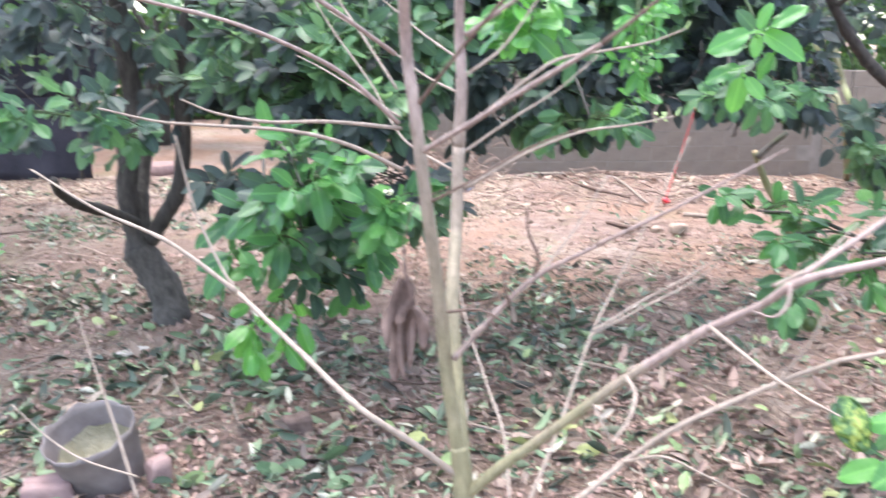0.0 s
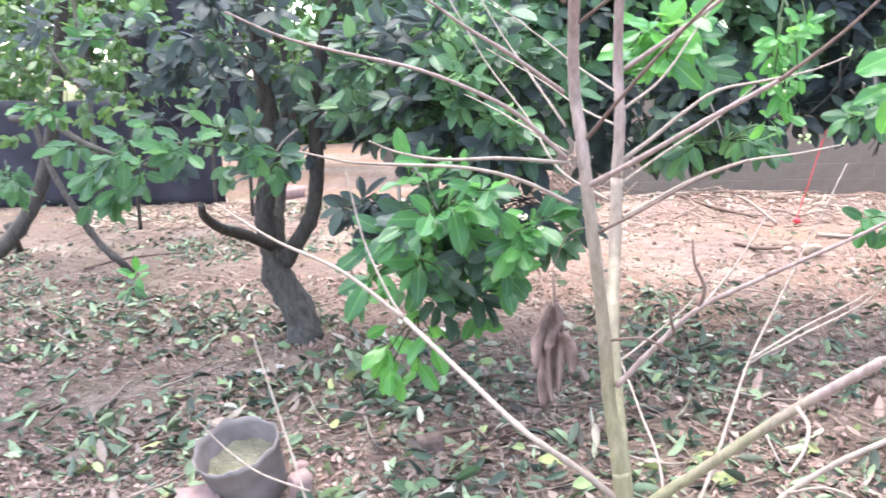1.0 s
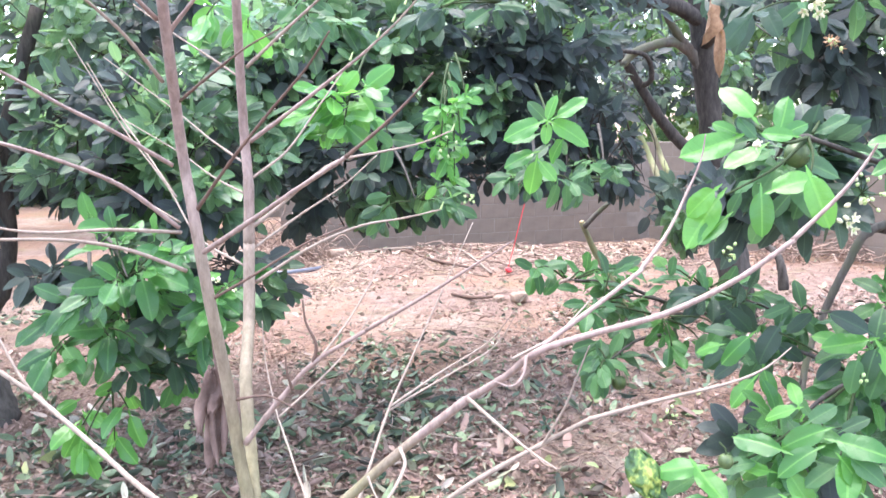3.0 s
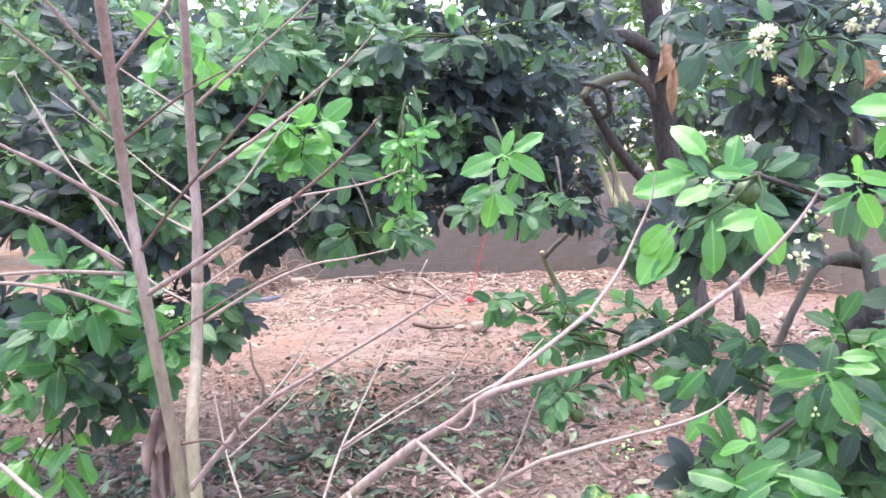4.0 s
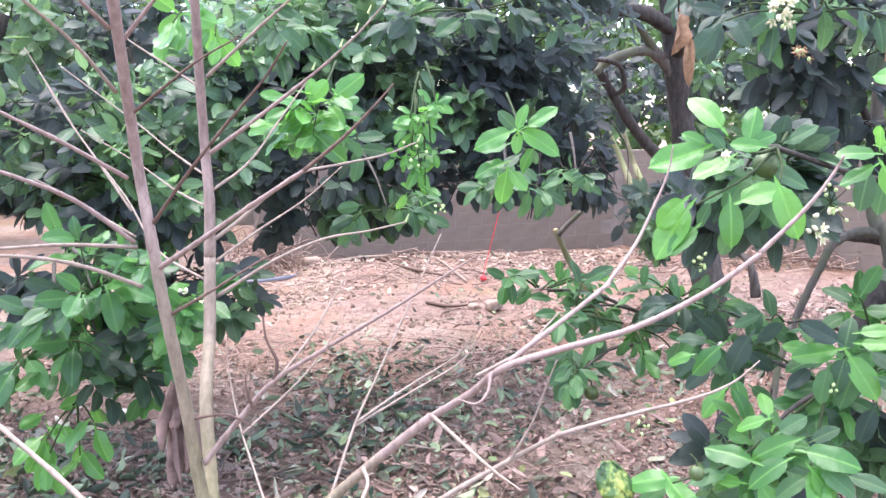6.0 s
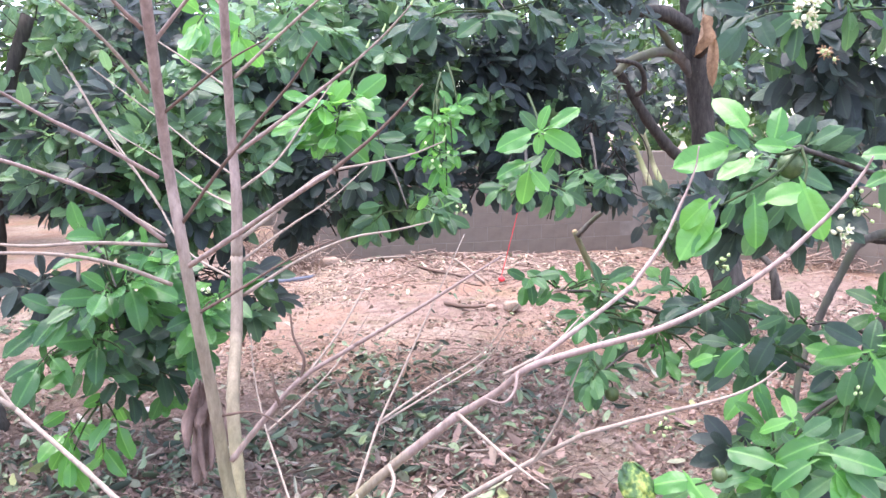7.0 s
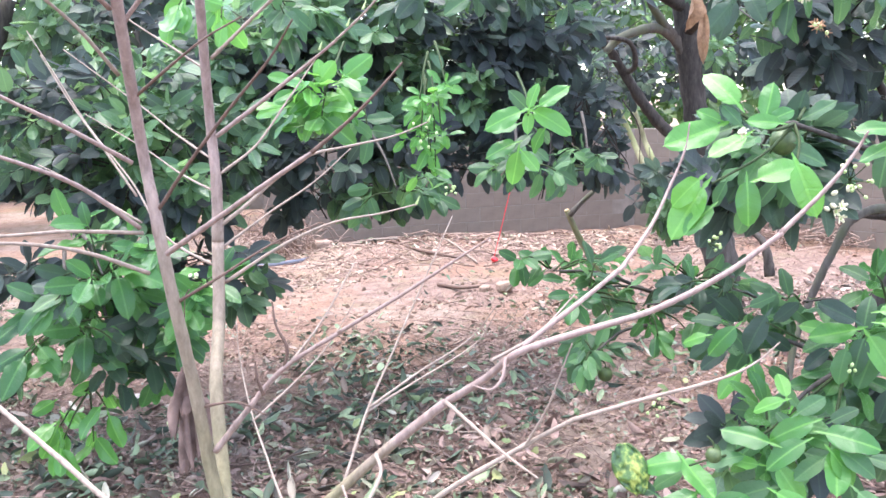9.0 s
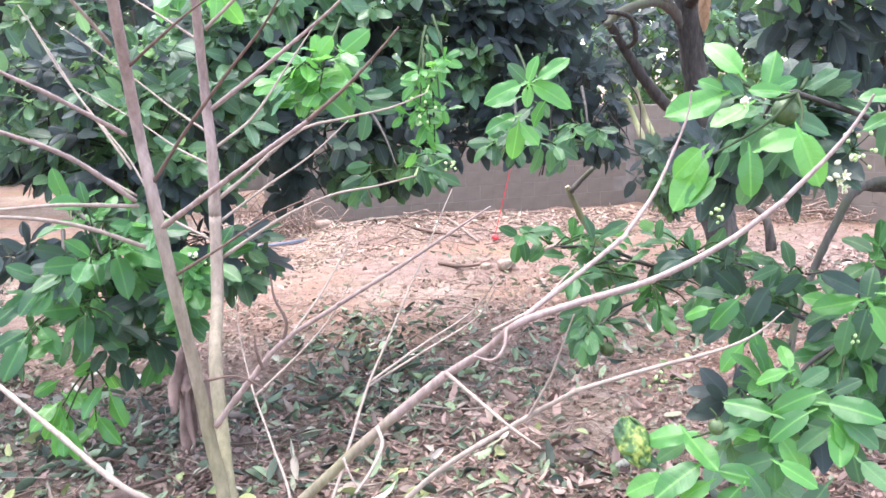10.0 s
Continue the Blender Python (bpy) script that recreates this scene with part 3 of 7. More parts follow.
# branches of the leaning stem
stem("branch", STEM_BROWN, 0.0055, 0.0018, (-0.057, 1.057, 1.404), (-0.112, 1.022, 1.459), (-0.161, 0.981, 1.491), (-0.226, 0.944, 1.520), (-0.303, 0.900, 1.541), (-0.352, 0.867, 1.557), (-0.398, 0.831, 1.582))
stem("branch", TWIG_PALE, 0.0046, 0.0018, (-0.054, 1.057, 1.398), (-0.133, 1.023, 1.409), (-0.203, 0.993, 1.412), (-0.251, 0.965, 1.424), (-0.283, 0.947, 1.440))
stem("branch", TWIG_PALE, 0.005, 0.0018, (-0.051, 1.056, 1.347), (-0.114, 1.018, 1.383), (-0.177, 0.983, 1.403), (-0.255, 0.941, 1.413), (-0.299, 0.912, 1.420), (-0.346, 0.879, 1.436))
stem("branch", STEM_BROWN, 0.0052, 0.002, (-0.060, 1.058, 1.485), (-0.123, 1.005, 1.533), (-0.170, 0.970, 1.564), (-0.212, 0.931, 1.596), (-0.278, 0.883, 1.637))
stem("twig", TWIG_PALE, 0.003, 0.0012, (-0.058, 1.058, 1.444), (-0.105, 1.101, 1.511), (-0.141, 1.130, 1.562), (-0.176, 1.155, 1.622))
stem("twig", TWIG_PALE, 0.0028, 0.0012, (-0.055, 1.057, 1.411), (-0.108, 1.090, 1.441), (-0.152, 1.120, 1.465), (-0.192, 1.149, 1.483))
stem("branch", TWIG_PALE, 0.0045, 0.002, (-0.059, 1.016, 1.589), (-0.090, 0.962, 1.640), (-0.125, 0.907, 1.679), (-0.166, 0.846, 1.717))
stem("branch", STEM_BROWN, 0.005, 0.002, (-0.055, 0.974, 1.659), (-0.074, 0.926, 1.683), (-0.091, 0.898, 1.709), (-0.121, 0.852, 1.751))
stem("branch", STEM_BROWN, 0.0052, 0.002, (-0.045, 0.983, 1.643), (-0.010, 0.962, 1.680), (0.021, 0.939, 1.711), (0.070, 0.909, 1.769))
stem("branch", TWIG_DARK, 0.0036, 0.0015, (-0.046, 1.031, 1.563), (-0.001, 0.999, 1.595), (0.044, 0.964, 1.624), (0.088, 0.929, 1.644))
stem("branch", TWIG_DARK, 0.0046, 0.002, (-0.035, 1.057, 1.424), (0.014, 1.016, 1.487), (0.065, 0.981, 1.546), (0.114, 0.942, 1.599), (0.141, 0.900, 1.637))
stem("branch", STEM_BROWN, 0.0062, 0.0042, (-0.032, 1.056, 1.368), (0.023, 0.992, 1.407), (0.092, 0.939, 1.455), (0.155, 0.882, 1.498))
stem("branch", TWIG_DARK, 0.0042, 0.0018, (0.153, 0.882, 1.497), (0.193, 0.871, 1.529), (0.224, 0.859, 1.559), (0.251, 0.855, 1.588))
stem("branch", TWIG_PALE, 0.0062, 0.0018, (0.022, 1.262, 1.375), (0.064, 1.262, 1.405), (0.112, 1.265, 1.444), (0.160, 1.270, 1.474), (0.226, 1.290, 1.485), (0.296, 1.310, 1.497), (0.352, 1.325, 1.516))
stem("branch", TWIG_DARK, 0.004, 0.0015, (-0.022, 1.055, 1.307), (0.035, 1.045, 1.339), (0.100, 1.043, 1.376), (0.159, 1.035, 1.400))
stem("branch", STEM_BROWN, 0.0078, 0.005, (0.009, 1.080, 1.096), (0.055, 1.066, 1.154), (0.107, 1.045, 1.214), (0.179, 1.005, 1.266))
stem("branch", STEM_BROWN, 0.005, 0.0017, (0.177, 1.006, 1.265), (0.255, 0.950, 1.322), (0.310, 0.920, 1.362), (0.352, 0.905, 1.390))
stem("twig", TWIG_DARK, 0.0046, 0.0022, (0.107, 1.045, 1.214), (0.112, 1.040, 1.242), (0.100, 1.042, 1.272), (0.097, 1.046, 1.302))
stem("twig", TWIG_DARK, 0.0042, 0.0018, (0.078, 1.045, 1.180), (0.072, 1.042, 1.205), (0.071, 1.046, 1.226))
stem("twig", TWIG_DARK, 0.0036, 0.0018, (-0.006, 1.078, 1.160), (0.043, 1.062, 1.168), (0.080, 1.052, 1.150))
# branches of the upright stem
stem("branch", STEM_BROWN, 0.006, 0.0035, (0.028, 1.267, 1.508), (0.087, 1.238, 1.549), (0.154, 1.216, 1.598), (0.206, 1.190, 1.637))
stem("branch", TWIG_PALE, 0.0035, 0.002, (0.203, 1.191, 1.635), (0.246, 1.173, 1.673), (0.281, 1.155, 1.710))
stem("branch", TWIG_PALE, 0.0048, 0.002, (0.029, 1.248, 1.618), (0.084, 1.226, 1.665), (0.133, 1.202, 1.705), (0.185, 1.173, 1.747), (0.227, 1.152, 1.790))
stem("branch", TWIG_PALE, 0.0042, 0.0016, (0.028, 1.266, 1.452), (0.083, 1.293, 1.492), (0.132, 1.328, 1.555), (0.188, 1.358, 1.629))
stem("branch", TWIG_PALE, 0.004, 0.0016, (0.024, 1.262, 1.343), (0.096, 1.295, 1.388), (0.166, 1.321, 1.429), (0.228, 1.344, 1.478))
stem("branch", TWIG_PALE, 0.0048, 0.0018, (0.024, 1.252, 1.291), (0.111, 1.243, 1.343), (0.188, 1.224, 1.376), (0.253, 1.210, 1.387), (0.309, 1.193, 1.400))
stem("twig", TWIG_PALE, 0.0034, 0.0014, (0.024, 1.254, 1.600), (-0.030, 1.290, 1.639), (-0.083, 1.324, 1.676), (-0.144, 1.353, 1.723))
stem("twig", TWIG_PALE, 0.0034, 0.0014, (0.019, 1.266, 1.474), (-0.036, 1.318, 1.512), (-0.088, 1.355, 1.555), (-0.207, 1.420, 1.647))
stem("twig", TWIG_PALE, 0.0034, 0.0014, (0.017, 1.265, 1.428), (-0.034, 1.318, 1.452), (-0.092, 1.357, 1.493), (-0.182, 1.409, 1.546))
stem("twig", TWIG_PALE, 0.0036, 0.0015, (0.010, 1.259, 1.317), (-0.065, 1.325, 1.357), (-0.117, 1.393, 1.435), (-0.187, 1.453, 1.525), (-0.238, 1.486, 1.610), (-0.283, 1.517, 1.685))
stem("twig", TWIG_PALE, 0.003, 0.0014, (0.019, 1.213, 1.715), (0.001, 1.230, 1.740), (-0.021, 1.242, 1.777))
# thin suckers that rise from the foot of the trunk
stem("sucker", TWIG_PALE, 0.0062, 0.0016, (0.023, 1.080, 0.660), (0.090, 1.130, 0.790), (0.160, 1.225, 0.905), (0.196, 1.284, 0.970), (0.235, 1.348, 1.040), (0.280, 1.399, 1.106), (0.326, 1.443, 1.179), (0.375, 1.489, 1.255), (0.426, 1.538, 1.335), label="pale upright sucker shoot")
stem("twig", TWIG_PALE, 0.0042, 0.0014, (0.236, 1.349, 1.042), (0.335, 1.420, 1.075), (0.435, 1.450, 1.120), (0.475, 1.400, 1.190))
stem("twig", TWIG_PALE, 0.0042, 0.0014, (0.233, 1.345, 1.037), (0.330, 1.430, 1.055), (0.455, 1.500, 1.095), (0.490, 1.470, 1.160))
stem("sucker", TWIG_PALE, 0.006, 0.0014, (0.025, 1.081, 0.600), (0.085, 1.160, 0.740), (0.094, 1.280, 0.868), (0.067, 1.383, 0.939), (0.038, 1.470, 1.008), (0.020, 1.530, 1.090), (0.016, 1.560, 1.160), label="pale upright sucker shoot")
stem("twig", TWIG_PALE, 0.0042, 0.0014, (0.042, 1.460, 1.000), (0.120, 1.480, 1.060), (0.180, 1.500, 1.115), (0.235, 1.520, 1.190))
stem("twig", TWIG_PALE, 0.0036, 0.0014, (0.108, 1.050, 1.210), (0.160, 1.090, 1.262), (0.210, 1.130, 1.330))


def bud_on(place, direction, size):
    v, f = tube_arrays([Vector(place), Vector(place) + Vector(direction) * size * 0.5, Vector(place) + Vector(direction) * size], 0.0022, 0.0007, 6, 3)
    child(new("bud", mesh_from("bud", v, f, BUD)), young_tree, "pale yellow-green leaf bud")


for place in ((0.281, 1.155, 1.710), (0.260, 1.169, 1.699), (0.242, 1.173, 1.675), (0.220, 1.182, 1.654), (0.181, 1.203, 1.624), (0.352, 1.325, 1.516), (0.307, 1.179, 1.402)):
    bud_on(place, (0.35, -0.1, 0.9), 0.013)

# dried leaf bundle that hangs beside the stems
bundle = thing("dried_leaf_bundle", (-0.085, 1.560, 1.088), "bundle of curled dried brown leaves hanging from a thin thread", "dried leaves")


def dried_blade(top, tip, width, fold, belly, seed):
    """A broad shrivelled leaf hanging from top to tip, its two halves folded together about the midrib, the rim wavy."""
    rng = random.Random(seed)
    a, b = Vector(top), Vector(tip)
    side = Vector((math.cos(belly[0]), math.sin(belly[0]), 0.0))
    out = Vector((-side.y, side.x, 0.0))
    verts, faces, rows, cols = [], [], 16, 4
    ph = rng.uniform(0, 6)
    for k in range(rows):
        t = k / (rows - 1)
        w = width * (0.1 + 0.9 * math.sin(math.pi * min(1.0, 0.04 + 0.9 * t ** belly[1])) ** 0.75)
        mid = a.lerp(b, t) + out * 0.012 * math.sin(math.pi * t)
        for j in range(-cols, cols + 1):
            u = j / cols
            ang = fold * abs(u) + 0.5 * math.sin(4.0 * t + ph) * u
            r = w * 0.5 * abs(u)
            verts.append(mid + side * (math.copysign(1, u) * r * math.cos(ang)) + out * (r * math.sin(ang) + 0.2 * w * math.sin(11 * t + 3 * u + ph) * u * u) + Vector((0, 0, 0.006 * math.sin(7 * u + ph))))
    m = 2 * cols + 1
    for k in range(rows - 1):
        for j in range(m - 1):
            q = k * m + j
            faces.append((q, q + 1, q + 1 + m, q + m))
    return verts, faces


hang_top = Vector((-0.074, 1.560, 1.072))
for k, (x0, z0, x1, z1, wide, fold, turn, low) in enumerate((
    (-0.012, 0.000, -0.036, -0.125, 0.036, 0.8, 0.3, 1.0),
    (0.000, 0.006, 0.002, -0.175, 0.030, 1.2, -0.5, 0.9),
    (-0.006, -0.010, -0.026, -0.205, 0.050, 0.7, 0.1, 1.9),
    (0.004, -0.004, -0.006, -0.190, 0.026, 1.4, 1.0, 1.2),
    (0.010, -0.052, 0.030, -0.135, 0.040, 0.9, -0.2, 0.8),
    (0.004, 0.004, 0.018, -0.120, 0.028, 1.1, 0.6, 1.0),
    (-0.006, 0.002, -0.014, -0.085, 0.046, 0.6, -0.1, 0.8),
)):
    v, f = dried_blade(hang_top + Vector((x0, 0.006 * (k % 4) - 0.01, z0)), hang_top + Vector((x1, 0.01 * (k % 3) - 0.01, z1)), wide, fold, (turn, low), 5 + k)
    leaf = child(new("dried_leaf", mesh_from("dried_leaf", v, f, DRY_DARK)), bundle)
    leaf.modifiers.new("thick", "SOLIDIFY").thickness = 0.0012
tube("thread", bundle, [hang_top + Vector((0.0, 0, -0.012)), hang_top + Vector((-0.003, 0.0, 0.03)), Vector((-0.080, 1.575, 1.134))], 0.003, 0.0018, DRY_DARK, 6, 3)
tube("thread", bundle, [Vector((-0.080, 1.575, 1.134)), Vector((-0.053, 1.400, 1.238)), Vector((-0.005, 1.060, 1.322))], 0.001, 0.001, DRY_DARK, 5, 3)


# ---- citrus trees ----
def citrus(name, place, label, category="tree", group="citrus trees"):
    return thing(name, place, label, category, group)


def fill(rng, centre, radii, count, size, leaves=7, down=0.25, out=0.6, face=(0, -0.5, 0.1)):
    """Rosettes scattered through an ellipsoid, denser towards its skin; gives (centre, axis, leaf poses)."""
    made = []
    for _ in range(count):
        while True:
            q = Vector((rng.uniform(-1, 1), rng.uniform(-1, 1), rng.uniform(-1, 1)))
            if 0.15 < q.length < 1:
                break
        p = Vector(centre) + Vector((q.x * radii[0], q.y * radii[1], q.z * radii[2]))
        axis = q.normalized() * out + Vector((rng.uniform(-0.4, 0.4), rng.uniform(-0.4, 0.4), -down + rng.uniform(-0.3, 0.5))) + Vector(face)
        made.append((p, axis, rosette(rng, p, axis, rng.randint(leaves - 2, leaves + 2), size)))
    return made


def bough(tree, rng, base, centre, radii, count, size, mat, leaves=7, down=0.25, face=(0, -0.5, 0.1), twig_mat=TWIG_GREEN, old=0.0):
    """A leafy bough with every leaf a part: a limb from base, twigs from it, a rosette on each."""
    hub = Vector(centre)
    back = Vector(base) - hub
    start = hub + back * min(1.0, 0.4 / back.length)
    tube("branch", tree, [start, start.lerp(hub, 0.55) + Vector((0, 0, 0.03)), hub], 0.008, 0.003, BARK_TRUNK, 7, 5)
    for p, axis, poses in fill(rng, centre, radii, count, size * 0.98, leaves, down, 0.6, face):
        start = hub.lerp(p, 0.15)
        twig = tube("twig", tree, [start, start.lerp(p, 0.6) + Vector((0, 0, 0.02)), p], 0.004, 0.002, twig_mat, 5, 3)
        # old is the share of rosettes given the shade-toned dark leaf
        leaf_parts(twig, poses, LEAF_OLD_SHADY if rng.random() < old else mat, rng)


def shoot(tree, rng, base, tip, axis, leaves, size, mat, spread=0.95, face=None, droop=0.2, stem_len=0.1):
    """One leafy shoot at a chosen place."""
    a, b = Vector(base), Vector(tip)
    a = b + (a - b) * min(1.0, 0.2 / (a - b).length)
    twig = tube("twig", tree, [a, a.lerp(b, 0.5) + Vector((0, 0, 0.015)), b], 0.0045, 0.002, TWIG_GREEN, 6, 4)
    leaf_parts(twig, rosette(rng, b, axis, leaves, size, spread, stem_len, droop, face), mat, rng)


def blade(twig, base, tip, mat, tone=0.0):
    """One leaf from the start of its blade to its tip, its face turned up and to the open side."""
    a, b = Vector(base), Vector(tip)
    d = b - a
    out = (Vector((0.1, 0.0, 1.6)) - a).normalized()
    face = out + Vector((LEAF_RNG.uniform(-0.4, 0.4), 0, 0.75 + LEAF_RNG.uniform(-0.45, 0.45)))
    size = d.length / 0.8
    ob = new("leaf", LEAF_MESH[mat][LEAF_RNG.randrange(len(LEAF_SHAPES))])
    ob.parent = twig
    ob.matrix_parent_inverse = twig.matrix_basis.inverted()
    ob.matrix_basis = aim(d, face, size, b - d.normalized() * size)


def sprig(tree, *pts):
    return tube("twig", tree, pts, 0.0045, 0.0022, TWIG_GREEN, 6, 4)


LEAF_RNG = random.Random(77)


def crown(tree, rng, volumes, mat, label, shapes=LEAF_CHEAP, name="crown"):
    """The rest of the foliage, joined, with its twigs."""
    sets, tv, tf = ([], [], []), [], []
    for centre, radii, count, size, *bias in volumes:
        for p, axis, leaves in fill(rng, centre, radii, count, size * 1.07):
            # bias is set by hand: below zero paints shade, above zero paints light
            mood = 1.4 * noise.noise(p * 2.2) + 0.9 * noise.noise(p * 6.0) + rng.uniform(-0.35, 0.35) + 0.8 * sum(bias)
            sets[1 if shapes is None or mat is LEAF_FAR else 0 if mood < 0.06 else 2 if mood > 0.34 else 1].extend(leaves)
            back = p - Vector(axis).normalized() * rng.uniform(0.12, 0.3) + Vector((0, 0.05, -0.02))
            v, f = tube_arrays([back, p], 0.004, 0.002, 4, 2)
            tf += [tuple(i + len(tv) for i in q) for q in f]
            tv += v
    # one crown's leaves in shade-toned, plain and lit-toned colour
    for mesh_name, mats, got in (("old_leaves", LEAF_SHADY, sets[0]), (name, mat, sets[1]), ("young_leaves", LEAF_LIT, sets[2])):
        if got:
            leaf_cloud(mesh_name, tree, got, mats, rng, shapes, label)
    ob = child(new("twigwork", mesh_from("twigwork", tv, tf, BARK)), tree)
    tagged(ob, kind="stuff")


def limb(tree, r0, r1, *pts, mat=BARK, name="limb", label="", sides=10):
    return tube(name, tree, pts, r0, r1, mat, sides, 6, 0.09, 0.15, label)


# the tree by the bucket
rng = random.Random(11)
tree_a = citrus("citrus_tree", (-1.551, 4.681, -0.030), "old citrus tree with a dark crooked forked trunk")
limb(tree_a, 0.095, 0.085, (-1.502, 4.550, -0.030), (-1.522, 4.615, 0.125), (-1.607, 4.631, 0.288), (-1.690, 4.632, 0.408), name="trunk", mat=BARK_TRUNK, label="short crooked grey-brown trunk", sides=16)
limb(tree_a, 0.07, 0.042, (-1.682, 4.619, 0.342), (-1.681, 4.652, 0.483), (-1.693, 4.623, 0.629), (-1.691, 4.597, 0.786), (-1.621, 4.610, 1.141), (-1.625, 4.516, 1.541), (-1.581, 4.397, 2.009))
limb(tree_a, 0.048, 0.034, (-1.630, 4.659, 0.434), (-1.535, 4.667, 0.573), (-1.439, 4.675, 0.742), (-1.397, 4.672, 1.016), (-1.384, 4.646, 1.370), (-1.288, 4.619, 1.708), (-1.148, 4.620, 2.113), label="almost black upright limb")
limb(tree_a, 0.034, 0.016, (-1.672, 4.616, 0.553), (-1.696, 4.305, 0.675), (-1.701, 3.992, 0.770), (-1.696, 3.789, 0.862), (-1.674, 3.699, 0.931), label="low limb cut short at its end")
limb(tree_a, 0.04, 0.03, (-1.639, 4.632, 0.471), (-1.670, 4.746, 0.668), (-1.680, 4.881, 0.869), (-1.648, 5.037, 1.422))
for base, centre, radii, count, size, down in (
    ((-1.113, 4.430, 1.689), (-0.49, 2.881, 1.02), (0.33, 0.27, 0.2), 10, 0.131, 0.32),
    ((-0.727, 3.480, 1.223), (-0.27, 2.877, 0.90), (0.34, 0.24, 0.17), 13, 0.120, 0.27),
    ((-0.727, 3.480, 1.223), (-0.467, 2.800, 1.048), (0.30, 0.24, 0.17), 10, 0.131, 0.27),
    ((-0.727, 3.480, 1.223), (-0.60, 2.852, 0.89), (0.24, 0.22, 0.17), 8, 0.131, 0.42),
    ((-0.522, 2.976, 1.005), (-0.47, 2.871, 0.72), (0.26, 0.2, 0.15), 7, 0.114, 0.42),
):
    bough(tree_a, rng, base, centre, radii, count + 1, size, LEAF_FRESH, 6, down, old=0.36)
for base, centre, radii, count, size, down in (
    ((-1.345, 4.163, 1.449), (-1.283, 3.117, 1.246), (0.3, 0.22, 0.15), 7, 0.115, 0.32),
    ((-1.456, 4.124, 1.318), (-1.579, 2.982, 1.203), (0.34, 0.22, 0.16), 8, 0.115, 0.32),
    ((-1.138, 3.805, 1.378), (-1.169, 3.146, 1.134), (0.2, 0.15, 0.13), 3, 0.115, 0.42),
):
    bough(tree_a, rng, base, centre, radii, count, size, LEAF, 7, down, old=0.3)
for tip, n in (((-0.687, 2.977, 0.505), 5), ((-0.676, 2.906, 0.450), 6), ((-0.584, 2.973, 0.438), 4), ((-0.52, 2.92, 0.57), 5)):
    shoot(tree_a, rng, (-0.570, 2.936, 0.643), tip, (0.1, -0.45, -0.5), n, 0.13, LEAF_BRIGHT, 1.0)
# a volume's fifth value is its painted shade (minus) or light (plus)
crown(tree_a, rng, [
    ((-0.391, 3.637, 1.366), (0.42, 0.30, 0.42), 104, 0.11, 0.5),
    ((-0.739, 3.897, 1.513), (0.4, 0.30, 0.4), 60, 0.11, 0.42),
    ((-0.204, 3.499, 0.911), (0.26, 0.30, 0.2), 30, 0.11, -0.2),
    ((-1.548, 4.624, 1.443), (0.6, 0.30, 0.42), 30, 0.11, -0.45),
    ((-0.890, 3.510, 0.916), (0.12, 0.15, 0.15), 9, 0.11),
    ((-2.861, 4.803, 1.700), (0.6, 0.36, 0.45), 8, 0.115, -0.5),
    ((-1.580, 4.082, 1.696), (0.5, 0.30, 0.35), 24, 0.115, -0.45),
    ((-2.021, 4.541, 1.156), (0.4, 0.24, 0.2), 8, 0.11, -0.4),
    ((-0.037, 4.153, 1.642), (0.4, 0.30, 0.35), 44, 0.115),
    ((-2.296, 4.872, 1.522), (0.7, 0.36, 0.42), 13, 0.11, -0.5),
    # The next two volumes are unseen canopy, added to shade the left ground.
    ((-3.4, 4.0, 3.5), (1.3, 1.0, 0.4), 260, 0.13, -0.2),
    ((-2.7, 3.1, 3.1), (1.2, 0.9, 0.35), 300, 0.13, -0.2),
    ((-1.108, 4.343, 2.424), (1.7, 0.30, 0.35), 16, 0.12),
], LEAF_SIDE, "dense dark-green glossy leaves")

# the tree in front of the wall
rng = random.Random(12)
tree_c = citrus("citrus_tree", (3.293, 5.897, -0.030), "large citrus tree with a dark trunk and hanging boughs")
limb(tree_c, 0.125, 0.1, (3.244, 5.776, -0.030), (3.171, 5.675, 0.248), (3.111, 5.721, 0.619), (3.048, 5.744, 0.990), name="trunk", mat=BARK_TRUNK, label="grey-brown trunk", sides=14)
limb(tree_c, 0.088, 0.066, (3.054, 5.736, 0.942), (2.977, 5.748, 1.398), (2.901, 5.724, 1.835), (2.831, 5.670, 2.216), (2.670, 5.545, 2.751), (2.349, 5.361, 3.489), name="trunk", label="dark upper trunk")
limb(tree_c, 0.046, 0.022, (3.028, 5.707, 1.096), (2.774, 5.728, 1.283), (2.591, 5.705, 1.465), (2.426, 5.664, 1.681), (2.262, 5.611, 1.889), (2.047, 5.569, 2.053))
limb(tree_c, 0.04, 0.024, (2.888, 5.732, 1.796), (2.761, 5.673, 1.941), (2.576, 5.586, 1.995), (2.312, 5.482, 1.929), (2.193, 5.426, 1.841), mat=BARK_PALE)
limb(tree_c, 0.035, 0.02, (2.760, 5.672, 1.948), (2.607, 5.566, 2.073), (2.512, 5.489, 2.157), mat=BARK_PALE)
limb(tree_c, 0.055, 0.03, (2.845, 5.672, 2.140), (2.564, 5.565, 2.247), (2.248, 5.474, 2.269), (1.905, 5.255, 2.402), (1.241, 4.712, 2.367))
limb(tree_c, 0.02, 0.012, (2.408, 5.671, 1.701), (2.440, 5.548, 1.753), (2.365, 5.464, 1.898), (2.122, 5.340, 1.926))
limb(tree_c, 0.05, 0.022, (2.867, 5.675, 1.987), (2.892, 5.200, 2.136), (2.839, 4.781, 2.058), (2.804, 4.465, 1.951), (2.770, 4.131, 1.980))
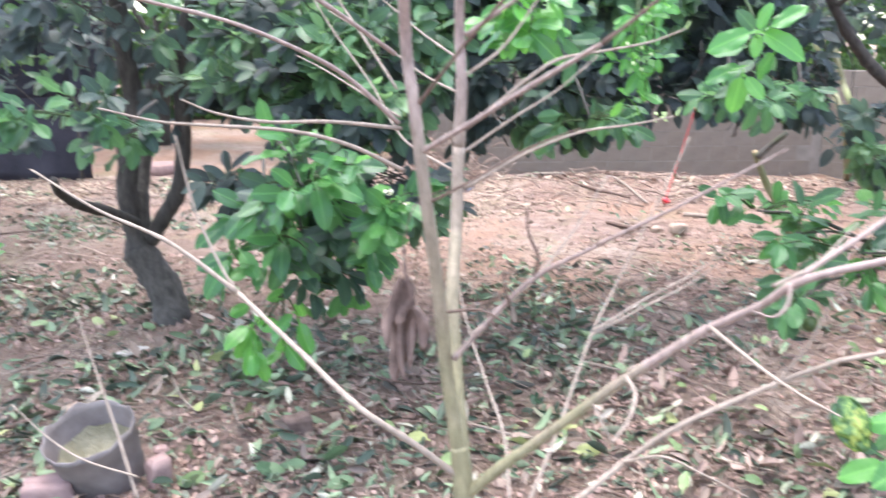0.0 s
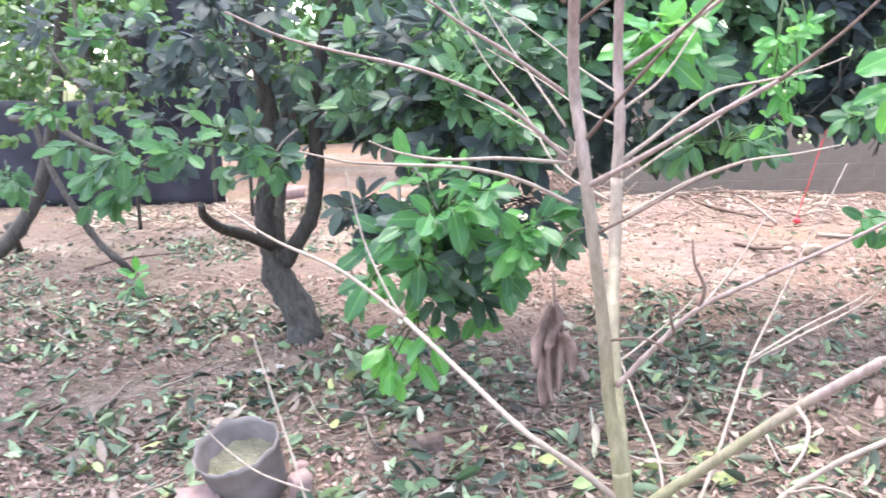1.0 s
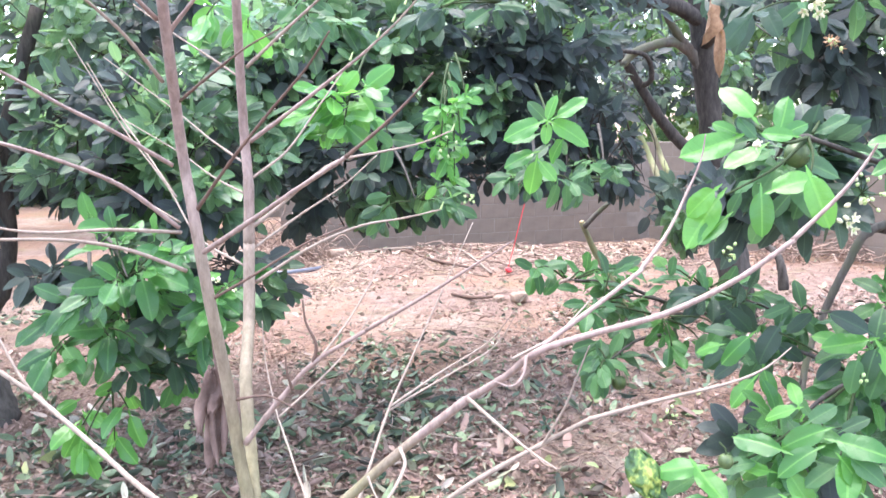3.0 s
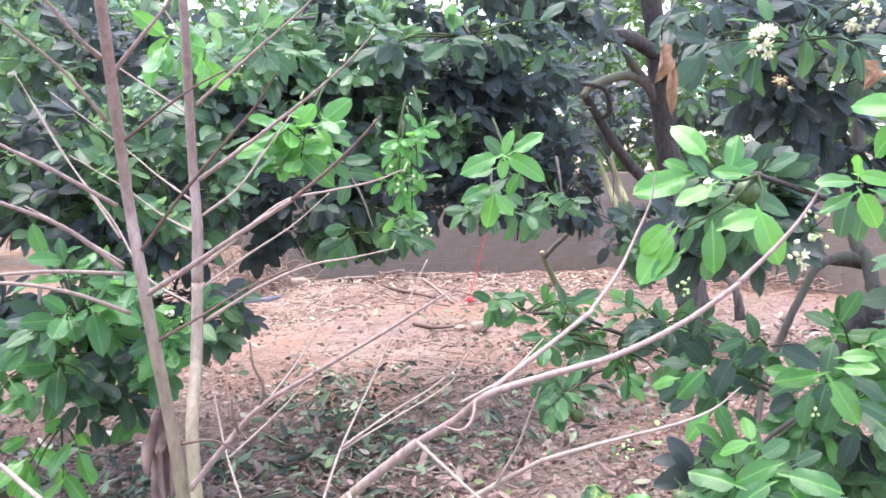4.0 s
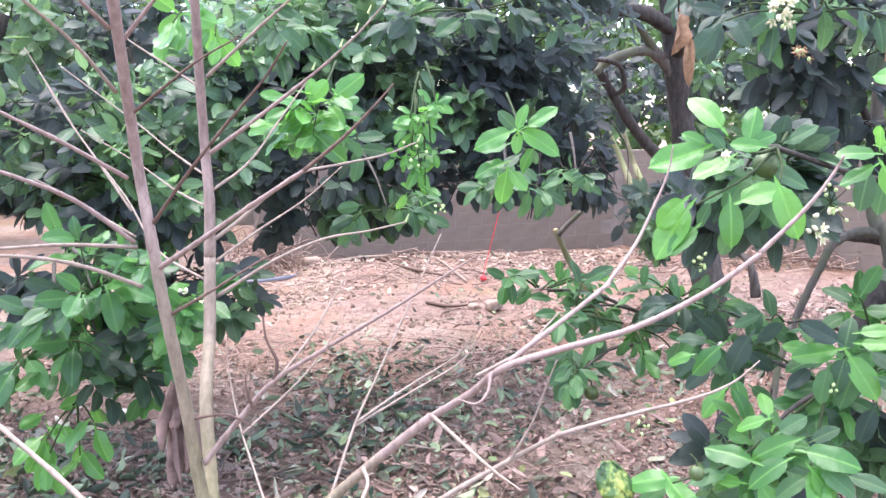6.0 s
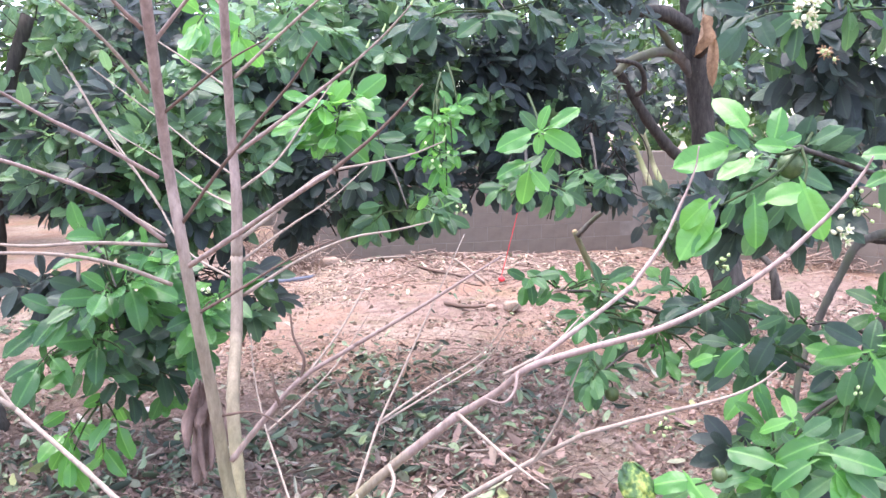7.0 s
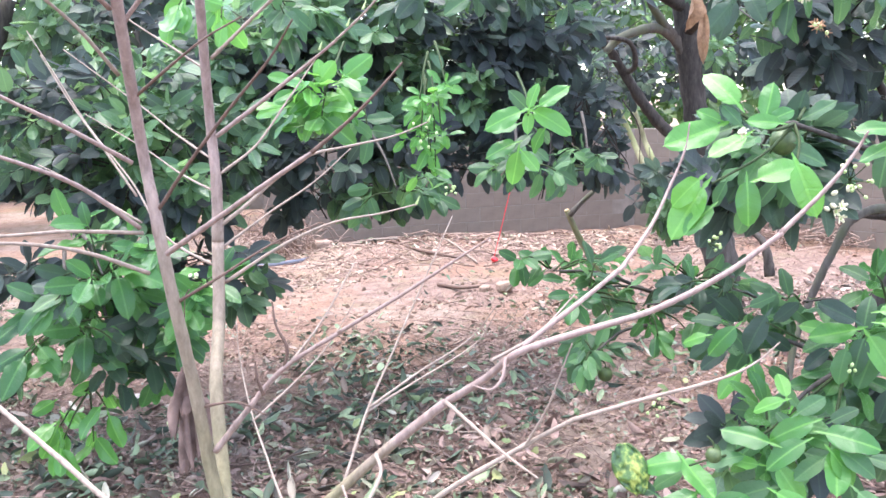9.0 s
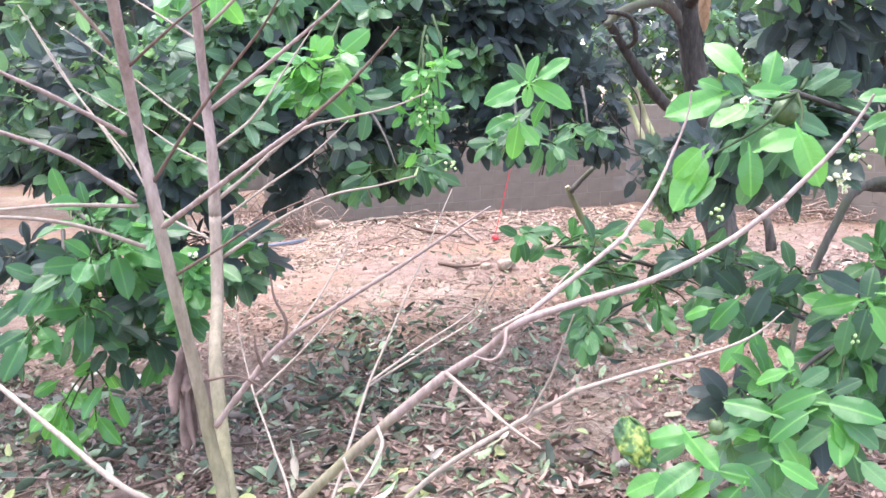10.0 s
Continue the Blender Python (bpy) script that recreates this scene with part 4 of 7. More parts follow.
limb(tree_c, 0.02, 0.012, (2.923, 5.183, 2.145), (2.889, 5.074, 2.254), (2.878, 4.937, 2.436))
limb(tree_c, 0.03, 0.016, (2.917, 4.640, 0.464), (2.913, 4.672, 0.598), (2.925, 4.798, 0.683), (2.952, 5.374, 0.791))
sprig_j = sprig(tree_c, (0.830, 2.562, 1.630), (0.816, 2.411, 1.560), (0.780, 2.265, 1.505))
blade(sprig_j, (0.753, 2.242, 1.516), (0.652, 2.252, 1.490), LEAF_BRIGHT)
blade(sprig_j, (0.780, 2.252, 1.525), (0.796, 2.234, 1.591), LEAF_BRIGHT)
blade(sprig_j, (0.804, 2.235, 1.531), (0.888, 2.220, 1.571), LEAF_BRIGHT)
blade(sprig_j, (0.793, 2.253, 1.516), (0.878, 2.192, 1.480), LEAF_BRIGHT)
blade(sprig_j, (0.785, 2.271, 1.512), (0.770, 2.243, 1.460), LEAF_BRIGHT)
blade(sprig_j, (0.745, 2.275, 1.432), (0.660, 2.277, 1.411), LEAF_BRIGHT)
blade(sprig_j, (0.822, 2.257, 1.465), (0.779, 2.285, 1.408), LEAF_BRIGHT)
blade(sprig_j, (0.768, 2.284, 1.405), (0.806, 2.257, 1.349), LEAF_BRIGHT)
blade(sprig_j, (0.756, 2.287, 1.405), (0.738, 2.284, 1.314), LEAF_BRIGHT)
blade(sprig_j, (0.787, 2.307, 1.525), (0.742, 2.291, 1.569), LEAF)
blade(sprig_j, (0.772, 2.345, 1.479), (0.700, 2.358, 1.451), LEAF)
blade(sprig_j, (0.832, 2.350, 1.462), (0.884, 2.353, 1.428), LEAF)
blade(sprig_j, (0.810, 2.333, 1.414), (0.852, 2.302, 1.383), LEAF)
blade(sprig_j, (0.816, 2.382, 1.445), (0.758, 2.359, 1.414), LEAF)
blade(sprig_j, (0.819, 2.333, 1.495), (0.865, 2.317, 1.523), LEAF)
blade(sprig_j, (0.762, 2.375, 1.381), (0.715, 2.356, 1.342), LEAF)
sprig_k = sprig(tree_c, (0.335, 2.890, 1.754), (0.272, 2.649, 1.636), (0.245, 2.561, 1.584))
blade(sprig_k, (0.234, 2.570, 1.567), (0.155, 2.586, 1.525), LEAF_BRIGHT)
blade(sprig_k, (0.294, 2.552, 1.580), (0.248, 2.542, 1.578), LEAF_BRIGHT)
blade(sprig_k, (0.236, 2.545, 1.587), (0.190, 2.527, 1.615), LEAF_BRIGHT)
blade(sprig_k, (0.243, 2.589, 1.609), (0.232, 2.573, 1.682), LEAF_BRIGHT)
blade(sprig_k, (0.290, 2.586, 1.614), (0.380, 2.594, 1.644), LEAF_BRIGHT)
blade(sprig_k, (0.274, 2.566, 1.567), (0.305, 2.542, 1.493), LEAF_BRIGHT)
blade(sprig_k, (0.153, 2.592, 1.627), (0.086, 2.583, 1.643), LEAF_BRIGHT)
blade(sprig_k, (0.159, 2.558, 1.593), (0.097, 2.541, 1.570), LEAF_BRIGHT)
blade(sprig_k, (0.292, 2.588, 1.550), (0.357, 2.575, 1.512), LEAF_BRIGHT)
blade(sprig_k, (0.208, 2.610, 1.551), (0.156, 2.601, 1.484), LEAF)
blade(sprig_k, (0.319, 2.594, 1.592), (0.394, 2.588, 1.574), LEAF)
blade(sprig_k, (0.264, 2.557, 1.533), (0.236, 2.538, 1.468), LEAF_BRIGHT)
blade(sprig_k, (0.172, 2.580, 1.493), (0.106, 2.590, 1.482), LEAF_BRIGHT)
blade(sprig_k, (0.335, 2.616, 1.498), (0.393, 2.604, 1.462), LEAF)
blade(sprig_k, (0.315, 2.632, 1.652), (0.360, 2.643, 1.695), LEAF)
for tip in ((0.60, 2.51, 1.60), (0.52, 2.50, 1.56), (0.58, 2.50, 1.47), (0.52, 2.51, 1.45), (0.56, 2.50, 1.36)):
    shoot(tree_c, rng, (0.596, 2.70, 1.771), tip, (rng.uniform(-0.4, 0.4), -0.8, rng.uniform(-0.4, 0.3)), 8, 0.062, LEAF_BRIGHT, 1.2)
shoot(tree_c, rng, (0.596, 2.859, 1.771), (0.565, 2.518, 1.576), (-0.1, -0.7, 0.3), 9, 0.085, LEAF_BRIGHT, 1.0)
shoot(tree_c, rng, (0.596, 2.859, 1.771), (0.538, 2.522, 1.513), (0.0, -0.7, -0.2), 8, 0.075, LEAF_BRIGHT, 1.0)
shoot(tree_c, rng, (0.596, 2.859, 1.771), (0.549, 2.516, 1.403), (0.0, -0.6, -0.4), 8, 0.075, LEAF_BRIGHT, 1.0)
for tip, axis in (((0.20, 2.545, 1.60), (-0.3, -0.8, 0.2)), ((0.30, 2.55, 1.63), (0.2, -0.8, 0.3)), ((0.235, 2.54, 1.52), (0.0, -0.8, -0.4)), ((0.13, 2.56, 1.55), (-0.6, -0.6, 0.0))):
    shoot(tree_c, rng, (0.272, 2.649, 1.636), tip, axis, 8, 0.115, LEAF_BRIGHT, 1.15)
shoot(tree_c, rng, (0.352, 3.079, 1.884), (0.303, 2.648, 1.518), (0.1, -0.7, -0.2), 7, 0.1, LEAF_BRIGHT, 1.0)
shoot(tree_c, rng, (0.352, 3.079, 1.884), (0.175, 2.653, 1.517), (-0.3, -0.7, -0.1), 6, 0.1, LEAF_BRIGHT, 1.0)
shoot(tree_c, rng, (-0.026, 3.064, 2.030), (-0.147, 2.574, 1.843), (-0.2, -0.6, -0.3), 7, 0.13, LEAF_BRIGHT, 1.0)
shoot(tree_c, rng, (-0.026, 3.064, 2.030), (-0.033, 2.587, 1.806), (0.1, -0.5, -0.6), 6, 0.12, LEAF_BRIGHT, 0.9)
shoot(tree_c, rng, (0.352, 3.079, 1.884), (0.393, 2.790, 1.457), (0.2, -0.6, -0.4), 6, 0.1, LEAF, 1.0)
bough(tree_c, rng, (0.838, 3.593, 2.127), (0.841, 2.898, 1.927), (0.35, 0.25, 0.15), 7, 0.12, LEAF, 7, 0.2, old=0.6)
bough(tree_c, rng, (0.490, 3.643, 2.127), (0.100, 3.182, 1.932), (0.3, 0.25, 0.18), 9, 0.12, LEAF, 7, 0.2)
bough(tree_c, rng, (1.074, 3.577, 1.778), (0.864, 2.699, 1.320), (0.16, 0.15, 0.06), 5, 0.085, LEAF, 7, 0.6)
bough(tree_c, rng, (1.516, 4.073, 1.781), (1.317, 3.290, 1.274), (0.16, 0.2, 0.12), 7, 0.085, LEAF, 6, 0.6)
bough(tree_c, rng, (0.413, 4.092, 1.679), (0.563, 3.460, 1.202), (0.2, 0.2, 0.1), 6, 0.11, LEAF, 6, 0.7)
# fifth values below zero give shade-toned leaves, above zero lit-toned ones
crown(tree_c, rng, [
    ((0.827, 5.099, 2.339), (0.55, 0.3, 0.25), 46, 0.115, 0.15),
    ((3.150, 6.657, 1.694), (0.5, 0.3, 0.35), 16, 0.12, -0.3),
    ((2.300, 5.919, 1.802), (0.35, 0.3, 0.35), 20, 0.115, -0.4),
    # Leaves added above the view to shade the foliage below them.
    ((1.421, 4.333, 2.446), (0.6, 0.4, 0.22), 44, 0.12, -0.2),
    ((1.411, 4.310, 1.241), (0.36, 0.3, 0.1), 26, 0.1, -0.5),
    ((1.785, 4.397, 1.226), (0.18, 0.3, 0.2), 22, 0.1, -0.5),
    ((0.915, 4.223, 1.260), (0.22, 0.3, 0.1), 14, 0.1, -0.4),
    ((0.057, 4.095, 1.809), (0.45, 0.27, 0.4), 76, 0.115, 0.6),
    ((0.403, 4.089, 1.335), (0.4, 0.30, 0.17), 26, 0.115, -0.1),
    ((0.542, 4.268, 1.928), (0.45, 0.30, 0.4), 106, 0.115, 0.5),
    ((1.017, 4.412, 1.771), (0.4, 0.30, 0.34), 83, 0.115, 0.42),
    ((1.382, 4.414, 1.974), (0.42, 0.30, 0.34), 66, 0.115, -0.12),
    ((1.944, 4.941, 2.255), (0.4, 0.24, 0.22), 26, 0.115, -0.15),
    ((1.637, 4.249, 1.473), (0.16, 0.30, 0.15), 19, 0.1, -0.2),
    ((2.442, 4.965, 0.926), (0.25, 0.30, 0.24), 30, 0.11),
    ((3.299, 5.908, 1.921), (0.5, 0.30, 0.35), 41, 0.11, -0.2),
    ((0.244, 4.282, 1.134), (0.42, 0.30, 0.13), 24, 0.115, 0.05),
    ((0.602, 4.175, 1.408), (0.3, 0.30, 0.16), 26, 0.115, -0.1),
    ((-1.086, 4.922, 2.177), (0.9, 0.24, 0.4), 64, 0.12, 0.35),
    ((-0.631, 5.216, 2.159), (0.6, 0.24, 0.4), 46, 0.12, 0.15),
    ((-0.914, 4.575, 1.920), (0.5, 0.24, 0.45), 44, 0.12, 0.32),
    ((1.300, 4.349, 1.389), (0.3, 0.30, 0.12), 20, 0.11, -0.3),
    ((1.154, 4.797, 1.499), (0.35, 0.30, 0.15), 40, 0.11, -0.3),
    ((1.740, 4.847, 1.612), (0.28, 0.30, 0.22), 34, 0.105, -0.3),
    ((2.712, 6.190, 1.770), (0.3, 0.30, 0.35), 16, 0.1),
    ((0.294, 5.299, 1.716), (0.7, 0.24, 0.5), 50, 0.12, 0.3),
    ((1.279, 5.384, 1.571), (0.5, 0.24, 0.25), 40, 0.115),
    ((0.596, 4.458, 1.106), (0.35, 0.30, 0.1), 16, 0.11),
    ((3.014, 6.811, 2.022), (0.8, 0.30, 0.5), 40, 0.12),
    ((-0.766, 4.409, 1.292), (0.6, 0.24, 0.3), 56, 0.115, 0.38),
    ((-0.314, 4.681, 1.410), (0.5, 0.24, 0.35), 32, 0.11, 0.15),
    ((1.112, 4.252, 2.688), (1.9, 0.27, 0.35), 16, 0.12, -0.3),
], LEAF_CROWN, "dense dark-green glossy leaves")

for k in range(26):
    top = Vector((1.553, 4.274, 1.387)) + Vector((rng.uniform(-0.42, 0.3), rng.uniform(-0.2, 0.2), rng.uniform(-0.05, 0.15)))
    tip = top + Vector((rng.uniform(-0.16, 0.2), rng.uniform(-0.1, 0.1), -rng.uniform(0.12, 0.36)))
    tube("twig", tree_c, [top, top.lerp(tip, 0.5) + Vector((rng.uniform(-0.06, 0.06), 0, rng.uniform(-0.03, 0.05))), tip], 0.005, 0.002, BARK, 5, 4)

# the tree at the side, whose boughs hang close to the path
rng = random.Random(13)
tree_d = citrus("citrus_tree", (2.468, 3.120, -0.030), "flowering citrus tree with a low fork and bright young leaves")
limb(tree_d, 0.056, 0.04, (2.424, 3.105, -0.030), (2.468, 3.120, 0.541), (2.515, 3.121, 0.661), (2.564, 3.109, 0.754), (2.613, 3.089, 0.828), (2.650, 3.081, 0.928), name="trunk", label="dark leaning trunk", sides=14)
limb(tree_d, 0.032, 0.026, (2.622, 3.078, 0.810), (2.624, 3.100, 0.927), (2.608, 3.134, 1.044), (2.603, 3.216, 1.156), (2.648, 3.268, 1.590), (2.666, 3.193, 2.189), mat=BARK_PALE)
limb(tree_d, 0.021, 0.013, (2.604, 3.136, 1.039), (2.523, 3.174, 1.054), (2.422, 3.201, 1.007), (2.370, 3.217, 0.897), (2.314, 3.228, 0.775), (2.254, 3.230, 0.629), (2.158, 3.174, 0.451), (2.061, 3.072, -0.030), mat=BARK_PALE, label="pale branch arching down")
limb(tree_d, 0.05, 0.035, (2.597, 3.090, 0.785), (2.689, 3.017, 0.781), (2.801, 2.817, 0.917), (2.892, 2.511, 1.372))
limb(tree_d, 0.034, 0.024, (2.638, 3.078, 0.869), (2.730, 3.077, 0.906), (2.881, 3.036, 1.020), (3.061, 2.914, 1.465))
limb(tree_d, 0.03, 0.022, (2.535, 3.828, 1.521), (2.531, 3.770, 1.656), (2.517, 3.710, 1.838), (2.438, 3.611, 2.108), (2.404, 3.446, 2.440))
limb(tree_d, 0.024, 0.016, (2.603, 3.216, 1.156), (2.543, 3.341, 1.396), (2.541, 3.467, 1.494), (2.548, 3.641, 1.651), (2.516, 3.715, 1.786), mat=BARK_PALE)
limb(tree_d, 0.028, 0.02, (2.535, 3.828, 1.521), (2.581, 3.787, 1.244), (2.613, 3.501, 1.024), (2.607, 3.155, 1.017))
limb(tree_d, 0.018, 0.012, (2.643, 3.270, 1.445), (2.536, 3.227, 1.578), (2.422, 3.184, 1.626), (2.241, 3.185, 1.616))
near_hub = (1.193, 1.654, 1.477)
low_hub = (1.495, 1.875, 0.848)
limb(tree_d, 0.014, 0.005, (2.801, 2.817, 0.917), (2.231, 2.312, 1.343), (1.632, 1.898, 1.379), near_hub, name="branch")
sprig_a = sprig(tree_d, near_hub, (1.102, 1.591, 1.469), (1.019, 1.559, 1.504))
blade(sprig_a, (1.026, 1.586, 1.525), (0.980, 1.616, 1.600), LEAF_BRIGHT)
blade(sprig_a, (1.079, 1.569, 1.498), (1.103, 1.575, 1.570), LEAF_BRIGHT)
blade(sprig_a, (1.084, 1.561, 1.489), (1.133, 1.551, 1.516), LEAF_BRIGHT)
blade(sprig_a, (1.077, 1.516, 1.485), (1.020, 1.537, 1.496), LEAF_BRIGHT)
blade(sprig_a, (1.006, 1.618, 1.491), (0.964, 1.640, 1.515), LEAF_BRIGHT)
blade(sprig_a, (1.002, 1.616, 1.480), (0.888, 1.636, 1.434), LEAF_BRIGHT)
blade(sprig_a, (1.035, 1.568, 1.460), (0.963, 1.579, 1.412), LEAF_BRIGHT)
blade(sprig_a, (1.030, 1.578, 1.483), (1.003, 1.589, 1.527), LEAF)
blade(sprig_a, (1.037, 1.628, 1.475), (0.949, 1.646, 1.452), LEAF)
blade(sprig_a, (1.156, 1.661, 1.465), (1.209, 1.644, 1.434), LEAF)
blade(sprig_a, (1.106, 1.664, 1.448), (1.055, 1.660, 1.424), LEAF)
sprig_b = sprig(tree_d, near_hub, (1.092, 1.594, 1.421), (0.941, 1.522, 1.373))
blade(sprig_b, (0.969, 1.616, 1.354), (0.887, 1.610, 1.261), LEAF_BRIGHT)
blade(sprig_b, (0.978, 1.595, 1.317), (0.912, 1.588, 1.271), LEAF_BRIGHT)
blade(sprig_b, (0.941, 1.579, 1.376), (0.887, 1.612, 1.323), LEAF_BRIGHT)
blade(sprig_b, (1.029, 1.547, 1.370), (1.020, 1.514, 1.291), LEAF_BRIGHT)
blade(sprig_b, (1.015, 1.606, 1.365), (0.994, 1.626, 1.313), LEAF)
blade(sprig_b, (1.050, 1.541, 1.376), (1.138, 1.514, 1.425), LEAF_BRIGHT)
blade(sprig_b, (1.071, 1.597, 1.319), (1.035, 1.610, 1.257), LEAF)
blade(sprig_b, (1.127, 1.605, 1.359), (1.095, 1.636, 1.308), LEAF)
blade(sprig_b, (1.080, 1.667, 1.380), (1.041, 1.708, 1.371), LEAF)
blade(sprig_b, (1.134, 1.654, 1.404), (1.169, 1.610, 1.392), LEAF)
blade(sprig_b, (1.194, 1.699, 1.418), (1.101, 1.718, 1.375), LEAF)
blade(sprig_b, (1.097, 1.740, 1.438), (1.150, 1.672, 1.421), LEAF)
sprig_c = sprig(tree_d, near_hub, (1.176, 1.604, 1.443), (1.145, 1.561, 1.404))
blade(sprig_c, (1.113, 1.508, 1.401), (1.142, 1.474, 1.300), LEAF_BRIGHT)
blade(sprig_c, (1.271, 1.747, 1.483), (1.335, 1.710, 1.514), LEAF)
blade(sprig_c, (1.313, 1.803, 1.470), (1.356, 1.753, 1.447), LEAF)
blade(sprig_c, (1.202, 1.664, 1.376), (1.165, 1.667, 1.301), LEAF)
blade(sprig_c, (1.382, 1.809, 1.359), (1.428, 1.764, 1.334), LEAF)
blade(sprig_c, (1.362, 1.855, 1.426), (1.388, 1.798, 1.401), LEAF)
sprig_d = sprig(tree_d, (1.837, 1.861, 1.382), (1.434, 1.545, 1.452), (1.295, 1.464, 1.468))
blade(sprig_d, (1.280, 1.449, 1.468), (1.207, 1.460, 1.477), LEAF_BRIGHT)
blade(sprig_d, (1.271, 1.436, 1.443), (1.230, 1.476, 1.399), LEAF_BRIGHT)
blade(sprig_d, (1.257, 1.392, 1.446), (1.289, 1.371, 1.380), LEAF_BRIGHT)
blade(sprig_d, (1.267, 1.413, 1.483), (1.313, 1.373, 1.471), LEAF_BRIGHT)
blade(sprig_d, (1.253, 1.398, 1.484), (1.236, 1.370, 1.528), LEAF_BRIGHT)
blade(sprig_d, (1.317, 1.361, 1.585), (1.274, 1.417, 1.528), LEAF_BRIGHT)
blade(sprig_d, (1.317, 1.362, 1.609), (1.249, 1.421, 1.638), LEAF_BRIGHT)
blade(sprig_d, (1.310, 1.421, 1.449), (1.367, 1.395, 1.427), LEAF_BRIGHT)
blade(sprig_d, (1.368, 1.583, 1.421), (1.339, 1.576, 1.343), LEAF)
blade(sprig_d, (1.461, 1.649, 1.395), (1.445, 1.662, 1.317), LEAF)
blade(sprig_d, (1.410, 1.528, 1.381), (1.462, 1.485, 1.312), LEAF)
bough(tree_d, rng, near_hub, (1.180, 1.773, 1.408), (0.11, 0.06, 0.1), 6, 0.12, LEAF_OLD_SHADY, 7, 0.3)
bough(tree_d, rng, near_hub, (1.281, 1.772, 1.405), (0.09, 0.06, 0.08), 4, 0.12, LEAF_OLD_SHADY, 7, 0.3)
bough(tree_d, rng, low_hub, (1.267, 1.837, 0.701), (0.12, 0.07, 0.09), 4, 0.12, LEAF_FRESH, 6, 0.1, old=0.4)
bough(tree_d, rng, low_hub, (1.579, 1.877, 0.842), (0.15, 0.08, 0.11), 5, 0.125, LEAF_FRESH, 7, 0.1, old=0.3)
bough(tree_d, rng, low_hub, (1.437, 2.269, 0.822), (0.16, 0.08, 0.08), 4, 0.11, LEAF, 6, 0.1)
shoot(tree_d, rng, near_hub, (1.152, 1.675, 1.415), (0.05, -0.5, -0.3), 7, 0.125, LEAF, 1.1)
shoot(tree_d, rng, near_hub, (1.361, 1.845, 1.509), (0.1, -0.6, 0.0), 6, 0.12, LEAF, 1.0)
shoot(tree_d, rng, near_hub, (1.454, 1.899, 1.407), (0.3, -0.5, -0.3), 7, 0.12, LEAF, 1.0)
limb(tree_d, 0.018, 0.008, (2.721, 2.991, 0.785), (2.152, 2.277, 0.821), low_hub, name="branch")
sprig_e = sprig(tree_d, low_hub, (1.338, 1.780, 0.818), (1.188, 1.633, 0.840))
blade(sprig_e, (1.185, 1.636, 0.879), (1.188, 1.667, 0.930), LEAF_BRIGHT)
blade(sprig_e, (1.156, 1.599, 0.884), (1.102, 1.640, 0.856), LEAF_BRIGHT)
blade(sprig_e, (1.163, 1.588, 0.859), (1.167, 1.573, 0.879), LEAF_BRIGHT)
blade(sprig_e, (1.195, 1.604, 0.850), (1.257, 1.598, 0.888), LEAF)
blade(sprig_e, (1.126, 1.600, 0.792), (1.051, 1.674, 0.822), LEAF_BRIGHT)
blade(sprig_e, (1.215, 1.581, 0.837), (1.126, 1.602, 0.810), LEAF_BRIGHT)
blade(sprig_e, (1.187, 1.565, 0.800), (1.100, 1.571, 0.767), LEAF_BRIGHT)
blade(sprig_e, (1.219, 1.538, 0.827), (1.286, 1.458, 0.833), LEAF_BRIGHT)
blade(sprig_e, (1.248, 1.704, 0.768), (1.230, 1.751, 0.794), LEAF)
blade(sprig_e, (1.251, 1.689, 0.828), (1.208, 1.692, 0.872), LEAF)
blade(sprig_e, (1.330, 1.683, 0.789), (1.379, 1.659, 0.828), LEAF)
blade(sprig_e, (1.228, 1.623, 0.747), (1.283, 1.555, 0.743), LEAF)
sprig_f = sprig(tree_d, low_hub, (1.345, 1.694, 0.776), (1.232, 1.544, 0.789))
blade(sprig_f, (1.140, 1.586, 0.738), (1.179, 1.537, 0.664), LEAF_BRIGHT)
blade(sprig_f, (1.245, 1.533, 0.792), (1.215, 1.493, 0.700), LEAF_BRIGHT)
blade(sprig_f, (1.221, 1.518, 0.792), (1.267, 1.478, 0.732), LEAF_BRIGHT)
blade(sprig_f, (1.236, 1.510, 0.798), (1.283, 1.451, 0.768), LEAF)
blade(sprig_f, (1.229, 1.559, 0.760), (1.157, 1.552, 0.725), LEAF)
blade(sprig_f, (1.276, 1.545, 0.734), (1.286, 1.513, 0.644), LEAF)
blade(sprig_f, (1.238, 1.615, 0.709), (1.171, 1.642, 0.657), LEAF)
blade(sprig_f, (1.326, 1.538, 0.759), (1.380, 1.479, 0.752), LEAF)
blade(sprig_f, (1.082, 1.493, 0.727), (1.146, 1.447, 0.692), LEAF_BRIGHT)
blade(sprig_f, (1.246, 1.460, 0.724), (1.280, 1.395, 0.677), LEAF)
blade(sprig_f, (1.201, 1.510, 0.655), (1.143, 1.520, 0.580), LEAF)
sprig_g = sprig(tree_d, low_hub, (1.137, 1.689, 0.756), (0.943, 1.607, 0.755))
blade(sprig_g, (1.115, 1.626, 0.730), (1.043, 1.656, 0.736), LEAF_BRIGHT)
blade(sprig_g, (0.965, 1.672, 0.739), (0.875, 1.713, 0.729), LEAF_BRIGHT)
blade(sprig_g, (0.961, 1.673, 0.737), (0.996, 1.599, 0.668), LEAF_BRIGHT)
blade(sprig_g, (0.971, 1.633, 0.676), (0.859, 1.625, 0.626), LEAF_BRIGHT)
blade(sprig_g, (1.007, 1.610, 0.669), (1.102, 1.574, 0.654), LEAF_BRIGHT)
blade(sprig_g, (1.129, 1.596, 0.688), (1.030, 1.641, 0.671), LEAF)
